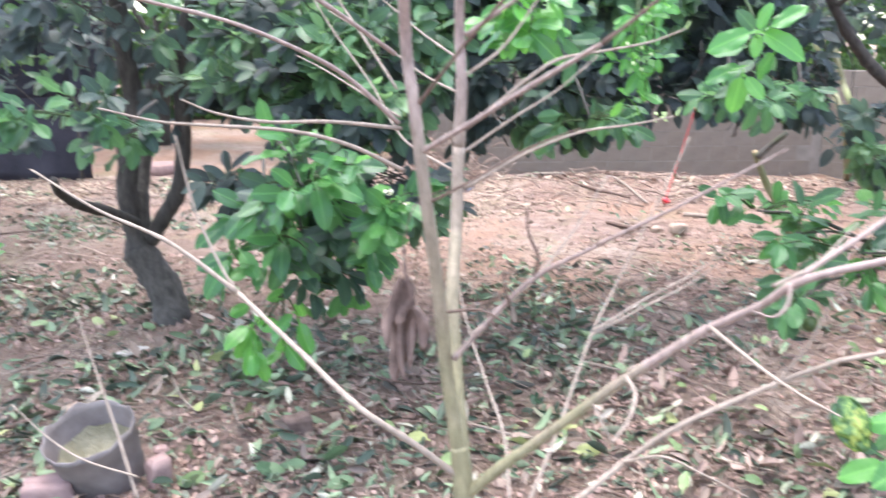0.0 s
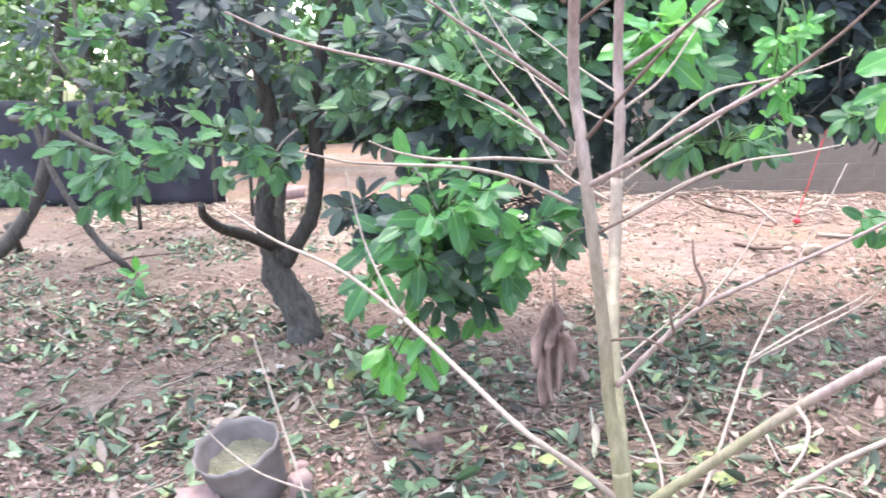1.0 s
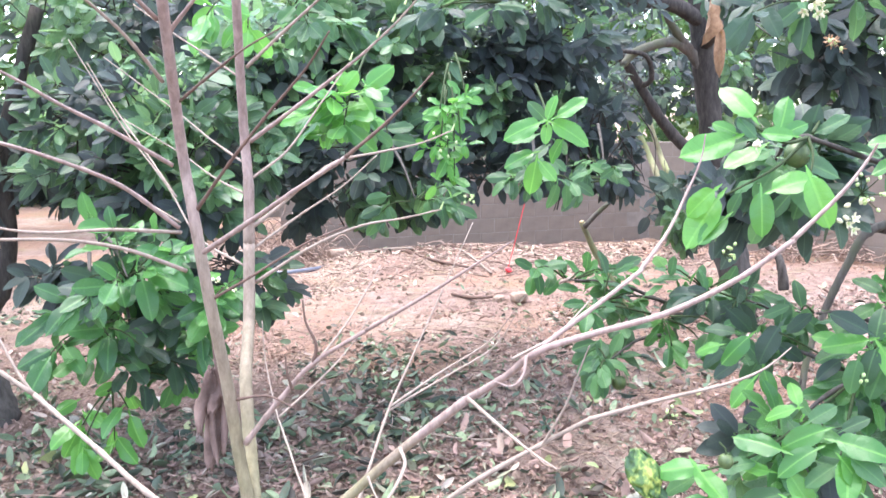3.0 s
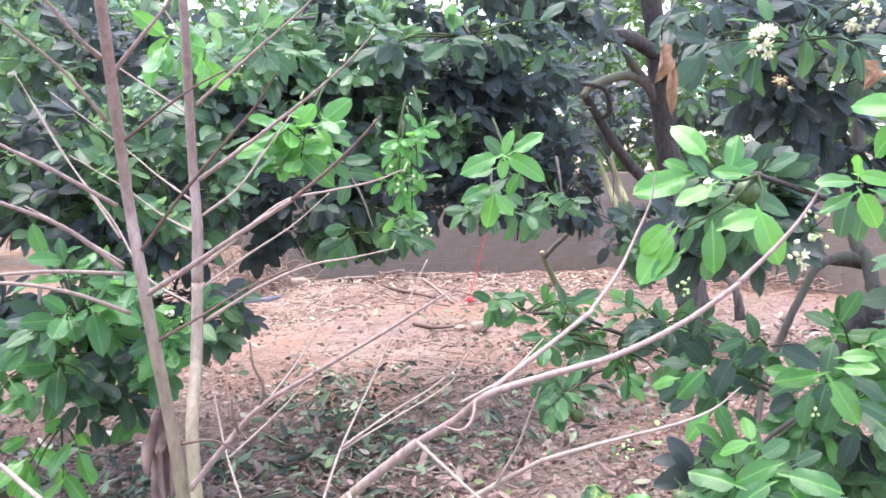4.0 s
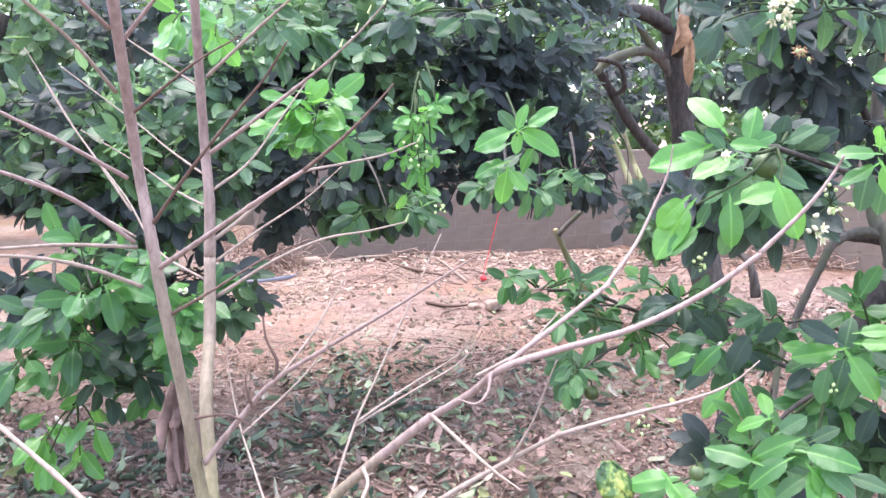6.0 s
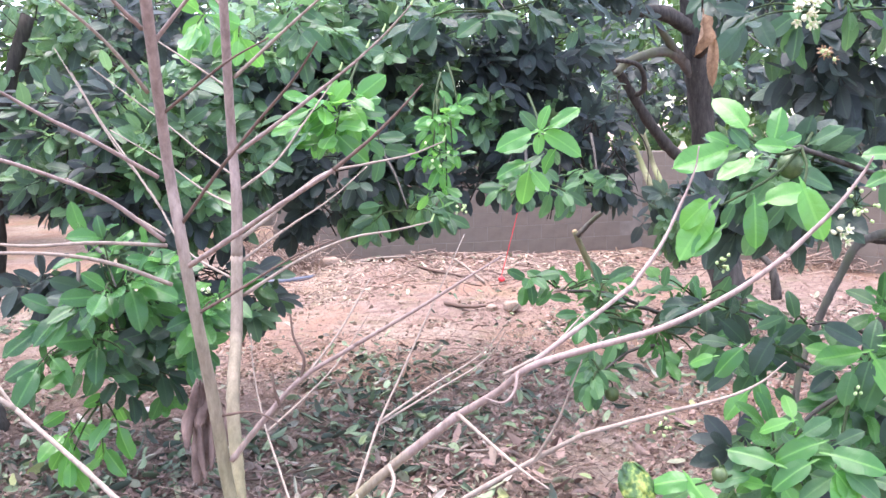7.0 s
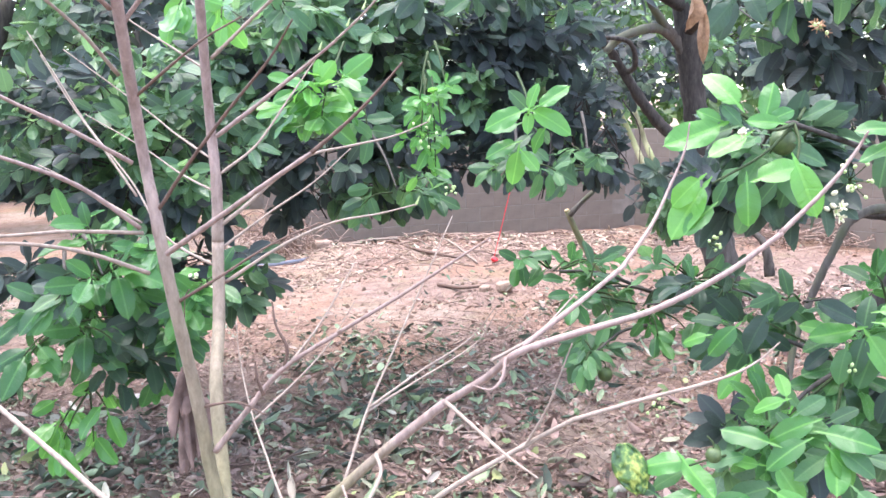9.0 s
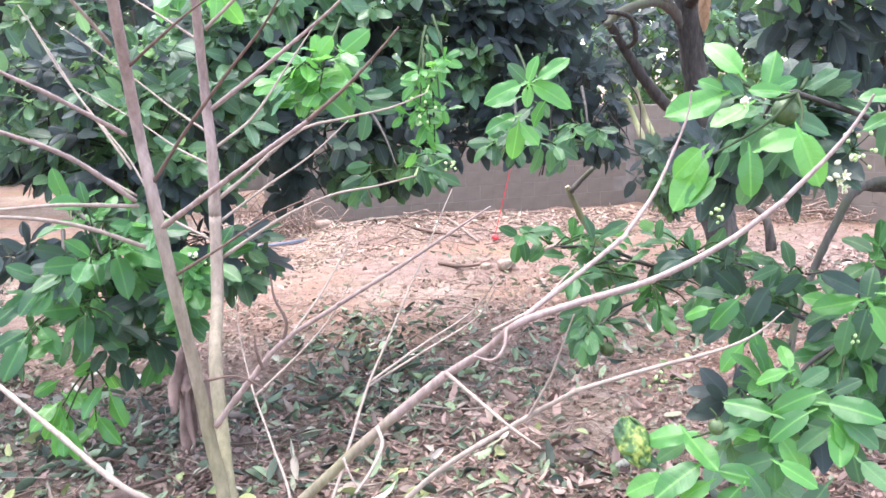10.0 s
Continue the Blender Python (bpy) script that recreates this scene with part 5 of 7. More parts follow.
blade(sprig_g, (0.987, 1.615, 0.643), (0.915, 1.615, 0.616), LEAF_BRIGHT)
blade(sprig_g, (1.007, 1.654, 0.729), (1.060, 1.624, 0.776), LEAF)
blade(sprig_g, (0.976, 1.705, 0.697), (0.905, 1.733, 0.658), LEAF)
blade(sprig_g, (1.038, 1.577, 0.641), (0.976, 1.585, 0.579), LEAF_BRIGHT)
blade(sprig_g, (0.906, 1.670, 0.639), (0.820, 1.693, 0.604), LEAF_BRIGHT)
blade(sprig_g, (0.907, 1.705, 0.650), (0.855, 1.748, 0.678), LEAF)
blade(sprig_g, (1.055, 1.560, 0.674), (1.098, 1.515, 0.627), LEAF)
sprig_h = sprig(tree_d, low_hub, (1.458, 1.974, 0.884), (1.322, 1.959, 0.959))
blade(sprig_h, (1.341, 1.994, 0.965), (1.271, 1.998, 0.879), LEAF_OLD_SHADY)
blade(sprig_h, (1.284, 2.049, 0.927), (1.205, 2.073, 0.859), LEAF_BRIGHT)
blade(sprig_h, (1.203, 2.053, 0.909), (1.148, 2.094, 0.892), LEAF_BRIGHT)
blade(sprig_h, (1.320, 2.037, 0.984), (1.381, 2.005, 1.011), LEAF)
blade(sprig_h, (1.290, 1.970, 0.854), (1.297, 1.936, 0.787), LEAF_BRIGHT)
blade(sprig_h, (1.268, 1.988, 0.824), (1.203, 2.000, 0.755), LEAF_BRIGHT)
blade(sprig_h, (1.391, 2.076, 0.893), (1.449, 2.040, 0.850), LEAF_OLD_SHADY)
blade(sprig_h, (1.322, 2.125, 0.885), (1.360, 2.096, 0.825), LEAF)
blade(sprig_h, (1.289, 2.109, 0.843), (1.221, 2.127, 0.793), LEAF_OLD_SHADY)
blade(sprig_h, (1.370, 2.146, 0.826), (1.310, 2.162, 0.742), LEAF)
blade(sprig_h, (1.410, 2.067, 0.927), (1.477, 2.052, 0.974), LEAF_OLD_SHADY)
blade(sprig_h, (1.348, 2.244, 0.886), (1.279, 2.290, 0.914), LEAF)
blade(sprig_h, (1.339, 2.295, 0.821), (1.281, 2.326, 0.764), LEAF_OLD_SHADY)
blade(sprig_h, (1.388, 2.052, 0.803), (1.432, 2.008, 0.773), LEAF)
blade(sprig_h, (1.343, 2.273, 0.949), (1.408, 2.236, 0.893), LEAF_OLD_SHADY)
sprig_i = sprig(tree_d, low_hub, (1.467, 1.792, 0.919), (1.427, 1.713, 0.980))
blade(sprig_i, (1.441, 1.737, 0.983), (1.452, 1.741, 1.064), LEAF)
blade(sprig_i, (1.420, 1.735, 0.988), (1.334, 1.789, 0.954), LEAF_BRIGHT)
blade(sprig_i, (1.432, 1.723, 0.967), (1.386, 1.700, 0.899), LEAF)
blade(sprig_i, (1.445, 1.720, 0.972), (1.481, 1.657, 0.883), LEAF_BRIGHT)
blade(sprig_i, (1.396, 1.735, 0.941), (1.359, 1.720, 0.870), LEAF)
blade(sprig_i, (1.464, 1.712, 1.033), (1.532, 1.674, 1.047), LEAF_BRIGHT)
blade(sprig_i, (1.484, 1.666, 0.933), (1.542, 1.619, 0.913), LEAF)
blade(sprig_i, (1.400, 1.709, 1.017), (1.327, 1.738, 1.064), LEAF_OLD_SHADY)
blade(sprig_i, (1.456, 1.696, 1.010), (1.520, 1.648, 1.008), LEAF_BRIGHT)
blade(sprig_i, (1.465, 1.795, 0.991), (1.426, 1.832, 1.014), LEAF_OLD_SHADY)
blade(sprig_i, (1.503, 1.777, 0.921), (1.442, 1.752, 0.847), LEAF)
blade(sprig_i, (1.534, 1.756, 0.968), (1.575, 1.686, 0.942), LEAF_OLD_SHADY)
blade(sprig_i, (1.468, 1.889, 0.937), (1.398, 1.910, 0.967), LEAF_BRIGHT)
blade(sprig_i, (1.460, 1.899, 0.890), (1.394, 1.897, 0.850), LEAF_OLD_SHADY)
blade(sprig_i, (1.519, 1.649, 0.874), (1.514, 1.588, 0.825), LEAF)
blade(sprig_i, (1.545, 1.761, 0.821), (1.494, 1.751, 0.749), LEAF_OLD_SHADY)
blade(sprig_i, (1.518, 1.681, 1.071), (1.575, 1.641, 1.110), LEAF_BRIGHT)
blade(sprig_i, (1.478, 1.847, 0.798), (1.511, 1.821, 0.744), LEAF_OLD_SHADY)
bough(tree_d, rng, (1.806, 2.621, 0.721), (1.560, 2.576, 0.907), (0.2, 0.15, 0.08), 3, 0.12, LEAF_OLD_SHADY, 7, 0.2)
bough(tree_d, rng, (1.864, 2.248, 0.851), (1.640, 2.296, 0.917), (0.2, 0.12, 0.06), 3, 0.11, LEAF, 6, 0.1)
bough(tree_d, rng, (1.864, 2.248, 0.851), (1.714, 1.997, 0.924), (0.18, 0.1, 0.14), 5, 0.12, LEAF_FRESH, 7, 0.2)
bough(tree_d, rng, (1.711, 2.575, 0.779), (1.30, 2.669, 0.850), (0.34, 0.22, 0.15), 9, 0.1, LEAF_FRESH, 7, 0.1, old=0.15)
bough(tree_d, rng, (1.549, 2.898, 0.796), (1.124, 2.764, 0.892), (0.22, 0.15, 0.12), 6, 0.1, LEAF, 6, -0.1)
bough(tree_d, rng, (1.549, 2.898, 0.796), (1.044, 2.908, 0.940), (0.26, 0.17, 0.1), 6, 0.1, LEAF_FRESH, 7, 0.0)
bough(tree_d, rng, (1.638, 2.845, 0.760), (1.489, 2.730, 0.919), (0.24, 0.17, 0.09), 5, 0.11, LEAF, 7, 0.1)
bough(tree_d, rng, (1.370, 2.744, 0.759), (1.077, 2.572, 0.727), (0.11, 0.12, 0.07), 4, 0.11, LEAF, 7, 0.5)
bough(tree_d, rng, (2.438, 3.611, 2.108), (1.711, 2.315, 1.851), (0.35, 0.3, 0.16), 8, 0.13, LEAF, 6, 0.6, old=0.6)
bough(tree_d, rng, (2.438, 3.611, 2.108), (1.609, 2.717, 1.915), (0.12, 0.15, 0.12), 3, 0.13, LEAF_OLD_SHADY, 5, 0.6)
# the minus values put shade into these leaves' colour
crown(tree_d, rng, [
    ((2.201, 2.839, 1.774), (0.4, 0.24, 0.26), 40, 0.125, -0.15),
    ((2.498, 3.126, 1.475), (0.3, 0.24, 0.22), 10, 0.125, -0.5),
    ((2.716, 3.425, 2.065), (0.45, 0.3, 0.25), 28, 0.125, -0.1),
    ((2.060, 3.152, 1.952), (0.3, 0.30, 0.2), 26, 0.125, -0.1),
    ((1.399, 2.161, 1.330), (0.2, 0.20, 0.13), 17, 0.12, -0.3),
    ((1.777, 2.113, 0.651), (0.3, 0.30, 0.18), 18, 0.12, 0.25),
    ((1.45, 1.983, 0.56), (0.3, 0.30, 0.15), 12, 0.12, 0.2),
    ((2.252, 2.009, 1.316), (0.25, 0.24, 0.6), 60, 0.125),
    ((2.046, 1.867, 0.997), (0.3, 0.24, 0.5), 57, 0.125),
    ((2.312, 2.903, 2.377), (1.0, 0.30, 0.35), 24, 0.125, -0.1),
], LEAF_CROWN, "dense dark-green glossy leaves")

# the tree at the far side of the bucket
rng = random.Random(14)
tree_f = citrus("citrus_tree", (-5.158, 7.231, -0.030), "leaning citrus tree with thin dark stems and yellow-green leaves")
limb(tree_f, 0.07, 0.05, (-4.962, 6.341, -0.030), (-4.699, 6.574, 0.128), (-4.479, 6.786, 0.483), (-4.333, 6.940, 1.038), (-4.230, 7.016, 1.691), (-4.106, 7.034, 2.414), name="trunk", label="dark leaning trunk")
limb(tree_f, 0.03, 0.022, (-3.279, 6.143, -0.030), (-3.277, 5.908, 0.165), (-3.462, 5.953, 0.307), (-3.659, 6.004, 0.577), (-3.885, 6.137, 0.839), (-4.230, 6.539, 1.159), name="limb", label="thin leaning dark limb")
limb(tree_f, 0.024, 0.018, (-3.666, 6.379, 0.806), (-3.717, 6.499, 1.238), (-3.782, 6.579, 1.761), (-3.880, 6.705, 2.371), mat=BARK_PALE)
limb(tree_f, 0.022, 0.018, (-4.433, 7.129, 1.603), (-4.516, 7.184, 1.938), (-4.599, 7.219, 2.317), mat=BARK_PALE)
limb(tree_f, 0.03, 0.02, (-4.474, 6.622, 1.204), (-3.813, 6.093, 1.181), (-3.294, 5.690, 1.041), (-2.732, 5.516, 0.895))
limb(tree_f, 0.025, 0.02, (-4.231, 6.776, 1.869), (-3.913, 6.508, 1.592), (-3.561, 6.247, 1.375))
bough(tree_f, rng, (-3.788, 6.099, 1.054), (-2.258, 3.963, 0.992), (0.2, 0.3, 0.12), 5, 0.12, LEAF, 6, 0.3)
bough(tree_f, rng, (-4.266, 6.270, 1.049), (-2.970, 4.242, 1.053), (0.2, 0.3, 0.15), 6, 0.12, LEAF, 6, 0.3)
bough(tree_f, rng, (-3.616, 5.980, 1.824), (-3.177, 5.510, 1.715), (0.4, 0.3, 0.24), 5, 0.12, LEAF_FRESH, 6, 0.2)
bough(tree_f, rng, (-3.616, 5.980, 1.824), (-3.288, 5.214, 1.358), (0.3, 0.3, 0.12), 3, 0.12, LEAF_FRESH, 6, 0.2)
shoot(tree_f, rng, (-3.242, 5.912, 0.100), (-3.054, 5.678, 0.156), (0.2, -0.5, 0.7), 6, 0.14, LEAF_BRIGHT, 1.1)
shoot(tree_f, rng, (-3.144, 5.846, 0.094), (-3.010, 5.443, 0.053), (-0.1, -0.6, -0.4), 5, 0.16, LEAF, 0.8)
crown(tree_f, rng, [
    ((-3.665, 6.418, 1.670), (0.8, 0.8, 0.6), 30, 0.105),
    ((-4.221, 6.309, 1.855), (0.5, 0.5, 0.5), 22, 0.105),
    ((-4.204, 7.937, 1.901), (0.9, 0.4, 0.7), 46, 0.11),
    ((-3.790, 5.878, 1.356), (0.5, 0.5, 0.4), 10, 0.105),
    ((-3.331, 6.591, 1.311), (0.5, 0.6, 0.3), 8, 0.105),
    ((-3.162, 6.881, 1.965), (0.8, 0.8, 0.4), 22, 0.105),
    ((-3.658, 6.283, 2.866), (1.8, 1.6, 0.8), 110, 0.14),
], LEAF_FAR, "loose yellow-green leaves")
# ---- small growth of the citrus tree at the side ----
def dried_leaf_on(tree, top, length, width, seed):
    v, f, u = leaf_arrays(10, 2.2, 0.3, 0.5, False, width / length * 1.0)
    me = mesh_from("dried_leaf", v, f, DRY_LEAF, u)
    ob = new("dried_leaf", me)
    child(ob, tree, "curled orange-brown dead leaf")
    r = random.Random(seed)
    ob.matrix_basis = aim((r.uniform(-0.15, 0.15), -0.1, -1), (r.uniform(-0.7, 0.5), -1, 0.2), length, top)


dried_leaf_on(tree_d, (1.111, 1.967, 1.811), 0.115, 0.042, 1)
dried_leaf_on(tree_d, (1.139, 1.960, 1.755), 0.135, 0.028, 4)
dried_leaf_on(tree_d, (1.687, 1.974, 1.768), 0.09, 0.05, 6)
tube("twig", tree_d, [(2.438, 3.611, 2.108), (1.459, 2.439, 2.014), (1.118, 1.958, 1.857), (1.109, 1.969, 1.804)], 0.006, 0.002, BARK, 6, 4)


def petal_bm(length, width):
    bm = bmesh.new()
    bmesh.ops.create_uvsphere(bm, u_segments=6, v_segments=4, radius=0.5)
    for v in bm.verts:
        v.co = Vector((v.co.x * length + length * 0.5, v.co.y * width, v.co.z * width * 0.3 + (v.co.x + 0.5) ** 2 * length * 0.25))
    return bm


def bead(radius, stretch=1.0):
    bm = bmesh.new()
    bmesh.ops.create_icosphere(bm, subdivisions=2, radius=radius)
    for v in bm.verts:
        v.co.z *= stretch
    return bm


def mesh_of(name, bm, mat, smooth=True):
    me = bpy.data.meshes.new(name)
    bm.to_mesh(me)
    bm.free()
    me.materials.append(mat)
    for p in me.polygons:
        p.use_smooth = smooth
    return me


PETAL_MESH = mesh_of("petal", petal_bm(0.015, 0.008), PETAL)
PETAL_DRY = mesh_of("petal", petal_bm(0.014, 0.004), DRY_LEAF)
BUD_MESH = mesh_of("bud", bead(0.0042, 1.3), BUD)
PALE_BUD = mesh_of("bud", bead(0.0055, 1.4), PETAL)


def set_part(parent, mesh, m, label=""):
    ob = new(mesh.name.split(".")[0], mesh)
    child(ob, parent, label)
    ob.matrix_basis = m
    return ob


def flowers(tree, rng, centre, radius, blooms, buds, petal=PETAL_MESH):
    """A cluster of open blossoms with buds among them."""
    c = Vector(centre)
    for _ in range(blooms):
        p = c + Vector((rng.uniform(-1, 1), rng.uniform(-1, 0.3), rng.uniform(-1, 1))) * radius
        ax = (p - c).normalized() + Vector((0, -0.6, 0))
        turn = rng.uniform(0, 6)
        q = ax.to_track_quat("Z", "Y").to_matrix().to_4x4()
        blossom = set_part(tree, BUD_MESH, Matrix.Translation(p), "blossom with five petals")
        blossom.name = "blossom"
        for k in range(5):
            set_part(blossom, petal, Matrix.Translation(p) @ q @ Matrix.Rotation(turn + k * 1.257, 4, "Z") @ Matrix.Rotation(-0.3, 4, "Y"), "cream petal" if petal is PETAL_MESH else "withered petal")
    sv, sf = [], []
    for _ in range(buds):
        p = c + Vector((rng.uniform(-1, 1), rng.uniform(-1, 0.3), rng.uniform(-1.2, 1))) * radius * 1.2
        set_part(tree, (BUD_MESH if blooms == 0 else rng.choice((BUD_MESH, PALE_BUD))), Matrix.Translation(p) @ Euler((rng.uniform(-1, 1), rng.uniform(-1, 1), 0)).to_matrix().to_4x4(), "pale flower bud")
        v, f = tube_arrays([c + Vector((0, 0.012, -0.004)), c.lerp(p, 0.5) + Vector((0, 0.006, -0.004)), p], 0.0014, 0.001, 5, 3)
        sf += [tuple(i + len(sv) for i in t) for t in f]
        sv += v
    if sv:
        tagged(child(new("flower_stem", mesh_from("flower_stem", sv, sf, TWIG_GREEN)), tree), kind="stuff")


rng = random.Random(21)
flowers(tree_d, rng, (1.214, 1.689, 1.767), 0.026, 15, 6)
flowers(tree_d, rng, (1.429, 1.656, 1.830), 0.032, 12, 10)
flowers(tree_d, rng, (1.308, 1.756, 1.686), 0.016, 8, 0, PETAL_DRY)
flowers(tree_d, rng, (1.316, 1.624, 1.357), 0.035, 1, 14)
flowers(tree_d, rng, (1.311, 1.679, 1.281), 0.02, 3, 2)
flowers(tree_d, rng, (1.149, 1.931, 1.183), 0.02, 0, 9)
flowers(tree_d, rng, (0.989, 1.506, 1.472), 0.008, 1, 2)
flowers(tree_d, rng, (1.030, 1.979, 0.753), 0.02, 0, 7)
flowers(tree_d, rng, (1.397, 1.712, 0.913), 0.012, 0, 3)
flowers(tree_c, rng, (1.008, 2.957, 1.936), 0.035, 0, 12)
flowers(tree_c, rng, (0.591, 2.449, 1.297), 0.014, 0, 7)
flowers(tree_c, rng, (0.530, 2.420, 1.466), 0.04, 0, 6)
flowers(tree_a, rng, (-0.157, 2.739, 1.016), 0.03, 1, 6)


def fruit_on(tree, rng, centre, radius, stretch=1.05):
    bm = bmesh.new()
    bmesh.ops.create_uvsphere(bm, u_segments=18, v_segments=12, radius=radius)
    for v in bm.verts:
        v.co *= 1 + 0.04 * noise.noise(v.co * 60)
        v.co.z *= stretch
        if v.co.z > radius * 0.8:
            v.co.z -= (v.co.z - radius * 0.8) * 0.6
    ob = set_part(tree, mesh_of("fruit", bm, FRUIT), Matrix.Translation(centre), "small unripe green citrus fruit")
    tube("stalk", tree, [Vector(centre) + Vector((0, 0, radius * 0.8)), Vector(centre) + Vector((0.003, 0.008, radius + 0.008)), Vector(centre) + Vector((0.0, 0.03, radius + 0.014))], 0.0025, 0.002, TWIG_GREEN, 5, 3)
    return ob


fruit_on(tree_d, rng, (0.992, 1.594, 0.779), 0.017)
fruit_on(tree_d, rng, (1.175, 1.663, 1.440), 0.028)


def crinkled_leaf(tree, base, tip, width):
    """A blistered old leaf, dark green with yellow blotches, curled about its length."""
    a, b = Vector(base), Vector(tip)
    verts, faces, uvs, rows, cols = [], [], [], 22, 9
    for k in range(rows):
        t = k / (rows - 1)
        w = width * math.sin(math.pi * min(1.0, 0.04 + 0.93 * t)) ** 0.6 * 0.5
        for j in range(-cols, cols + 1):
            u = j / cols
            blister = 0.010 * noise.noise((t * 7.0, u * 4.0, 3.0)) + 0.005 * noise.noise((t * 15.0, u * 9.0, 8.0))
            verts.append(a.lerp(b, t) + Vector((u * w, 0.35 * w * u * u - 0.012 * math.sin(math.pi * t) + blister, 0.3 * blister)))
            uvs.append((t, 0.5 + 0.4 * u))
    m = 2 * cols + 1
    for k in range(rows - 1):
        for j in range(m - 1):
            q = k * m + j
            faces.append((q, q + 1, q + 1 + m, q + m))
    ob = child(new("leaf", mesh_from("leaf", verts, faces, LEAF_MOTTLED, uvs)), tree, "blistered dark leaf blotched with yellow")
    ob.modifiers.new("thick", "SOLIDIFY").thickness = 0.001


crinkled_leaf(tree_d, (0.842, 1.735, 0.765), (0.868, 1.700, 0.655), 0.085)
fruit_on(tree_d, rng, (1.102, 2.542, 0.661), 0.024)

# ---- far side of the wall ----
rng = random.Random(31)


def far_tree(place, tall, wide, lush):
    t = thing("far_tree", place, "distant leafy tree behind the orchard wall", "tree", "far trees")
    base = Vector(place)
    limb(t, 0.11, 0.06, base, base + Vector((0.1, 0, tall * 0.35)), base + Vector((-0.1, 0.1, tall * 0.7)), name="trunk")
    for k in range(4):
        a = k * 1.6 + rng.random()
        limb(t, 0.05, 0.02, base + Vector((0, 0, tall * (0.25 + 0.1 * k))), base + Vector((math.cos(a) * wide * 0.4, math.sin(a) * wide * 0.3, tall * (0.4 + 0.1 * k))), base + Vector((math.cos(a) * wide * 0.8, math.sin(a) * wide * 0.6, tall * (0.5 + 0.1 * k))))
    vols = []
    for _ in range(9):
        vols.append((base + Vector((rng.uniform(-wide, wide) * 0.8, rng.uniform(-wide, wide) * 0.5, tall * rng.uniform(0.25, 1.0))), (wide * 0.42, wide * 0.4, tall * 0.17), lush, 0.16))
    crown(t, rng, vols, LEAF_FAR, "loose sunlit yellow-green leaves")


for x, y, tall, wide, lush in ((-9.5, 12.5, 4.0, 1.7, 22), (-6.6, 11.6, 3.6, 1.5, 24), (-4.2, 13.0, 4.4, 1.8, 22), (-1.6, 12.0, 4.2, 1.6, 24), (0.8, 13.0, 4.0, 1.7, 22), (3.0, 12.2, 3.8, 1.6, 18), (5.4, 13.6, 4.4, 1.7, 18), (7.4, 11.0, 4.2, 1.8, 24), (8.5, 8.0, 4.2, 1.7, 24), (9.5, 5.0, 4.2, 1.7, 20)):
    far_tree((x, y, -0.05), tall, wide, lush)

woods = []


def in_gap(x, y):
    """The open strip between the two walls, seen far back."""
    return y < 17.3 and -0.42 < x / y < 0.0


for _ in range(1500):
    x, y = rng.uniform(-15, 12), rng.uniform(10.6, 13.5)
    if in_gap(x, y):
        continue
    p = (x, y, 0.2 + 4.2 * rng.random())
    if noise.noise((p[0] * 0.7, p[1] * 0.7, p[2] * 0.9)) > -0.12:
        woods += rosette(rng, p, (rng.uniform(-0.6, 0.6), -0.6, rng.uniform(-0.5, 0.6)), 7, 0.17)
for _ in range(1100):
    x, y = rng.uniform(3.2, 8.2), rng.uniform(10.8, 12.6)
    woods += rosette(rng, (x, y, 0.4 + 3.6 * rng.random()), (rng.uniform(-0.6, 0.6), -0.6, rng.uniform(-0.5, 0.6)), 7, 0.15)
for _ in range(420):
    x = rng.uniform(5.2, 10.5)
    p = (x, 9.95 - (x - 4.25) * 1.63 + 1.0 + rng.uniform(0, 1.5) + 1.0, 0.2 + 3.6 * rng.random())
    woods += rosette(rng, p, (-0.5, -0.6, rng.uniform(-0.5, 0.6)), 7, 0.17)
for _ in range(1900):
    x, y = rng.uniform(-18, 16), rng.uniform(14.5, 19)
    if in_gap(x, y) or 3.4 < x * 20 / y < 4.4 and rng.random() < 0.6:
        continue
    woods += rosette(rng, (x, y, 0.2 + 6.2 * rng.random()), (rng.uniform(-0.6, 0.6), -0.6, rng.uniform(-0.5, 0.6)), 7, 0.3)
for _ in range(800):
    x, y = rng.uniform(-14, -6), rng.uniform(10.6, 13.0)
    woods += rosette(rng, (x, y, 1.2 + 3.3 * rng.random()), (rng.uniform(-0.6, 0.6), -0.6, rng.uniform(-0.3, 0.7)), 7, 0.18)
for _ in range(1300):
    x, y = rng.uniform(-16, -3.5), rng.uniform(10.4, 13.0)
    if in_gap(x, y):
        continue
    woods += rosette(rng, (x, y, 1.2 + 4.0 * rng.random()), (rng.uniform(-0.6, 0.6), -0.6, rng.uniform(-0.3, 0.7)), 7, 0.16)
for _ in range(1700):
    y = rng.uniform(17.4, 19.0)
    woods += rosette(rng, (y * rng.uniform(-0.5, 0.05), y, 0.05 + 4.5 * rng.random() ** 1.7), (rng.uniform(-0.6, 0.6), -0.6, rng.uniform(-0.5, 0.6)), 7, 0.26)
tagged(leaf_cloud("far_thicket", None, woods, LEAF_FAR, rng), "tangled green thicket growing behind the wall", "thicket", kind="stuff")

house = thing("house", (6.6, 22.0, 0.0), "pale cream rendered house far behind the trees", "house")
part("wall", box_bm(5.3, 7.1, 22.0, 26.0, 0.0, 2.9, 0.01), PALE_WALL, house)
part("roof", box_bm(5.0, 7.4, 21.6, 26.4, 2.9, 3.1, 0.02), ROOF, house)
part("window", box_bm(6.1, 6.6, 21.96, 22.03, 1.2, 2.1, 0.01), HOSE, house)

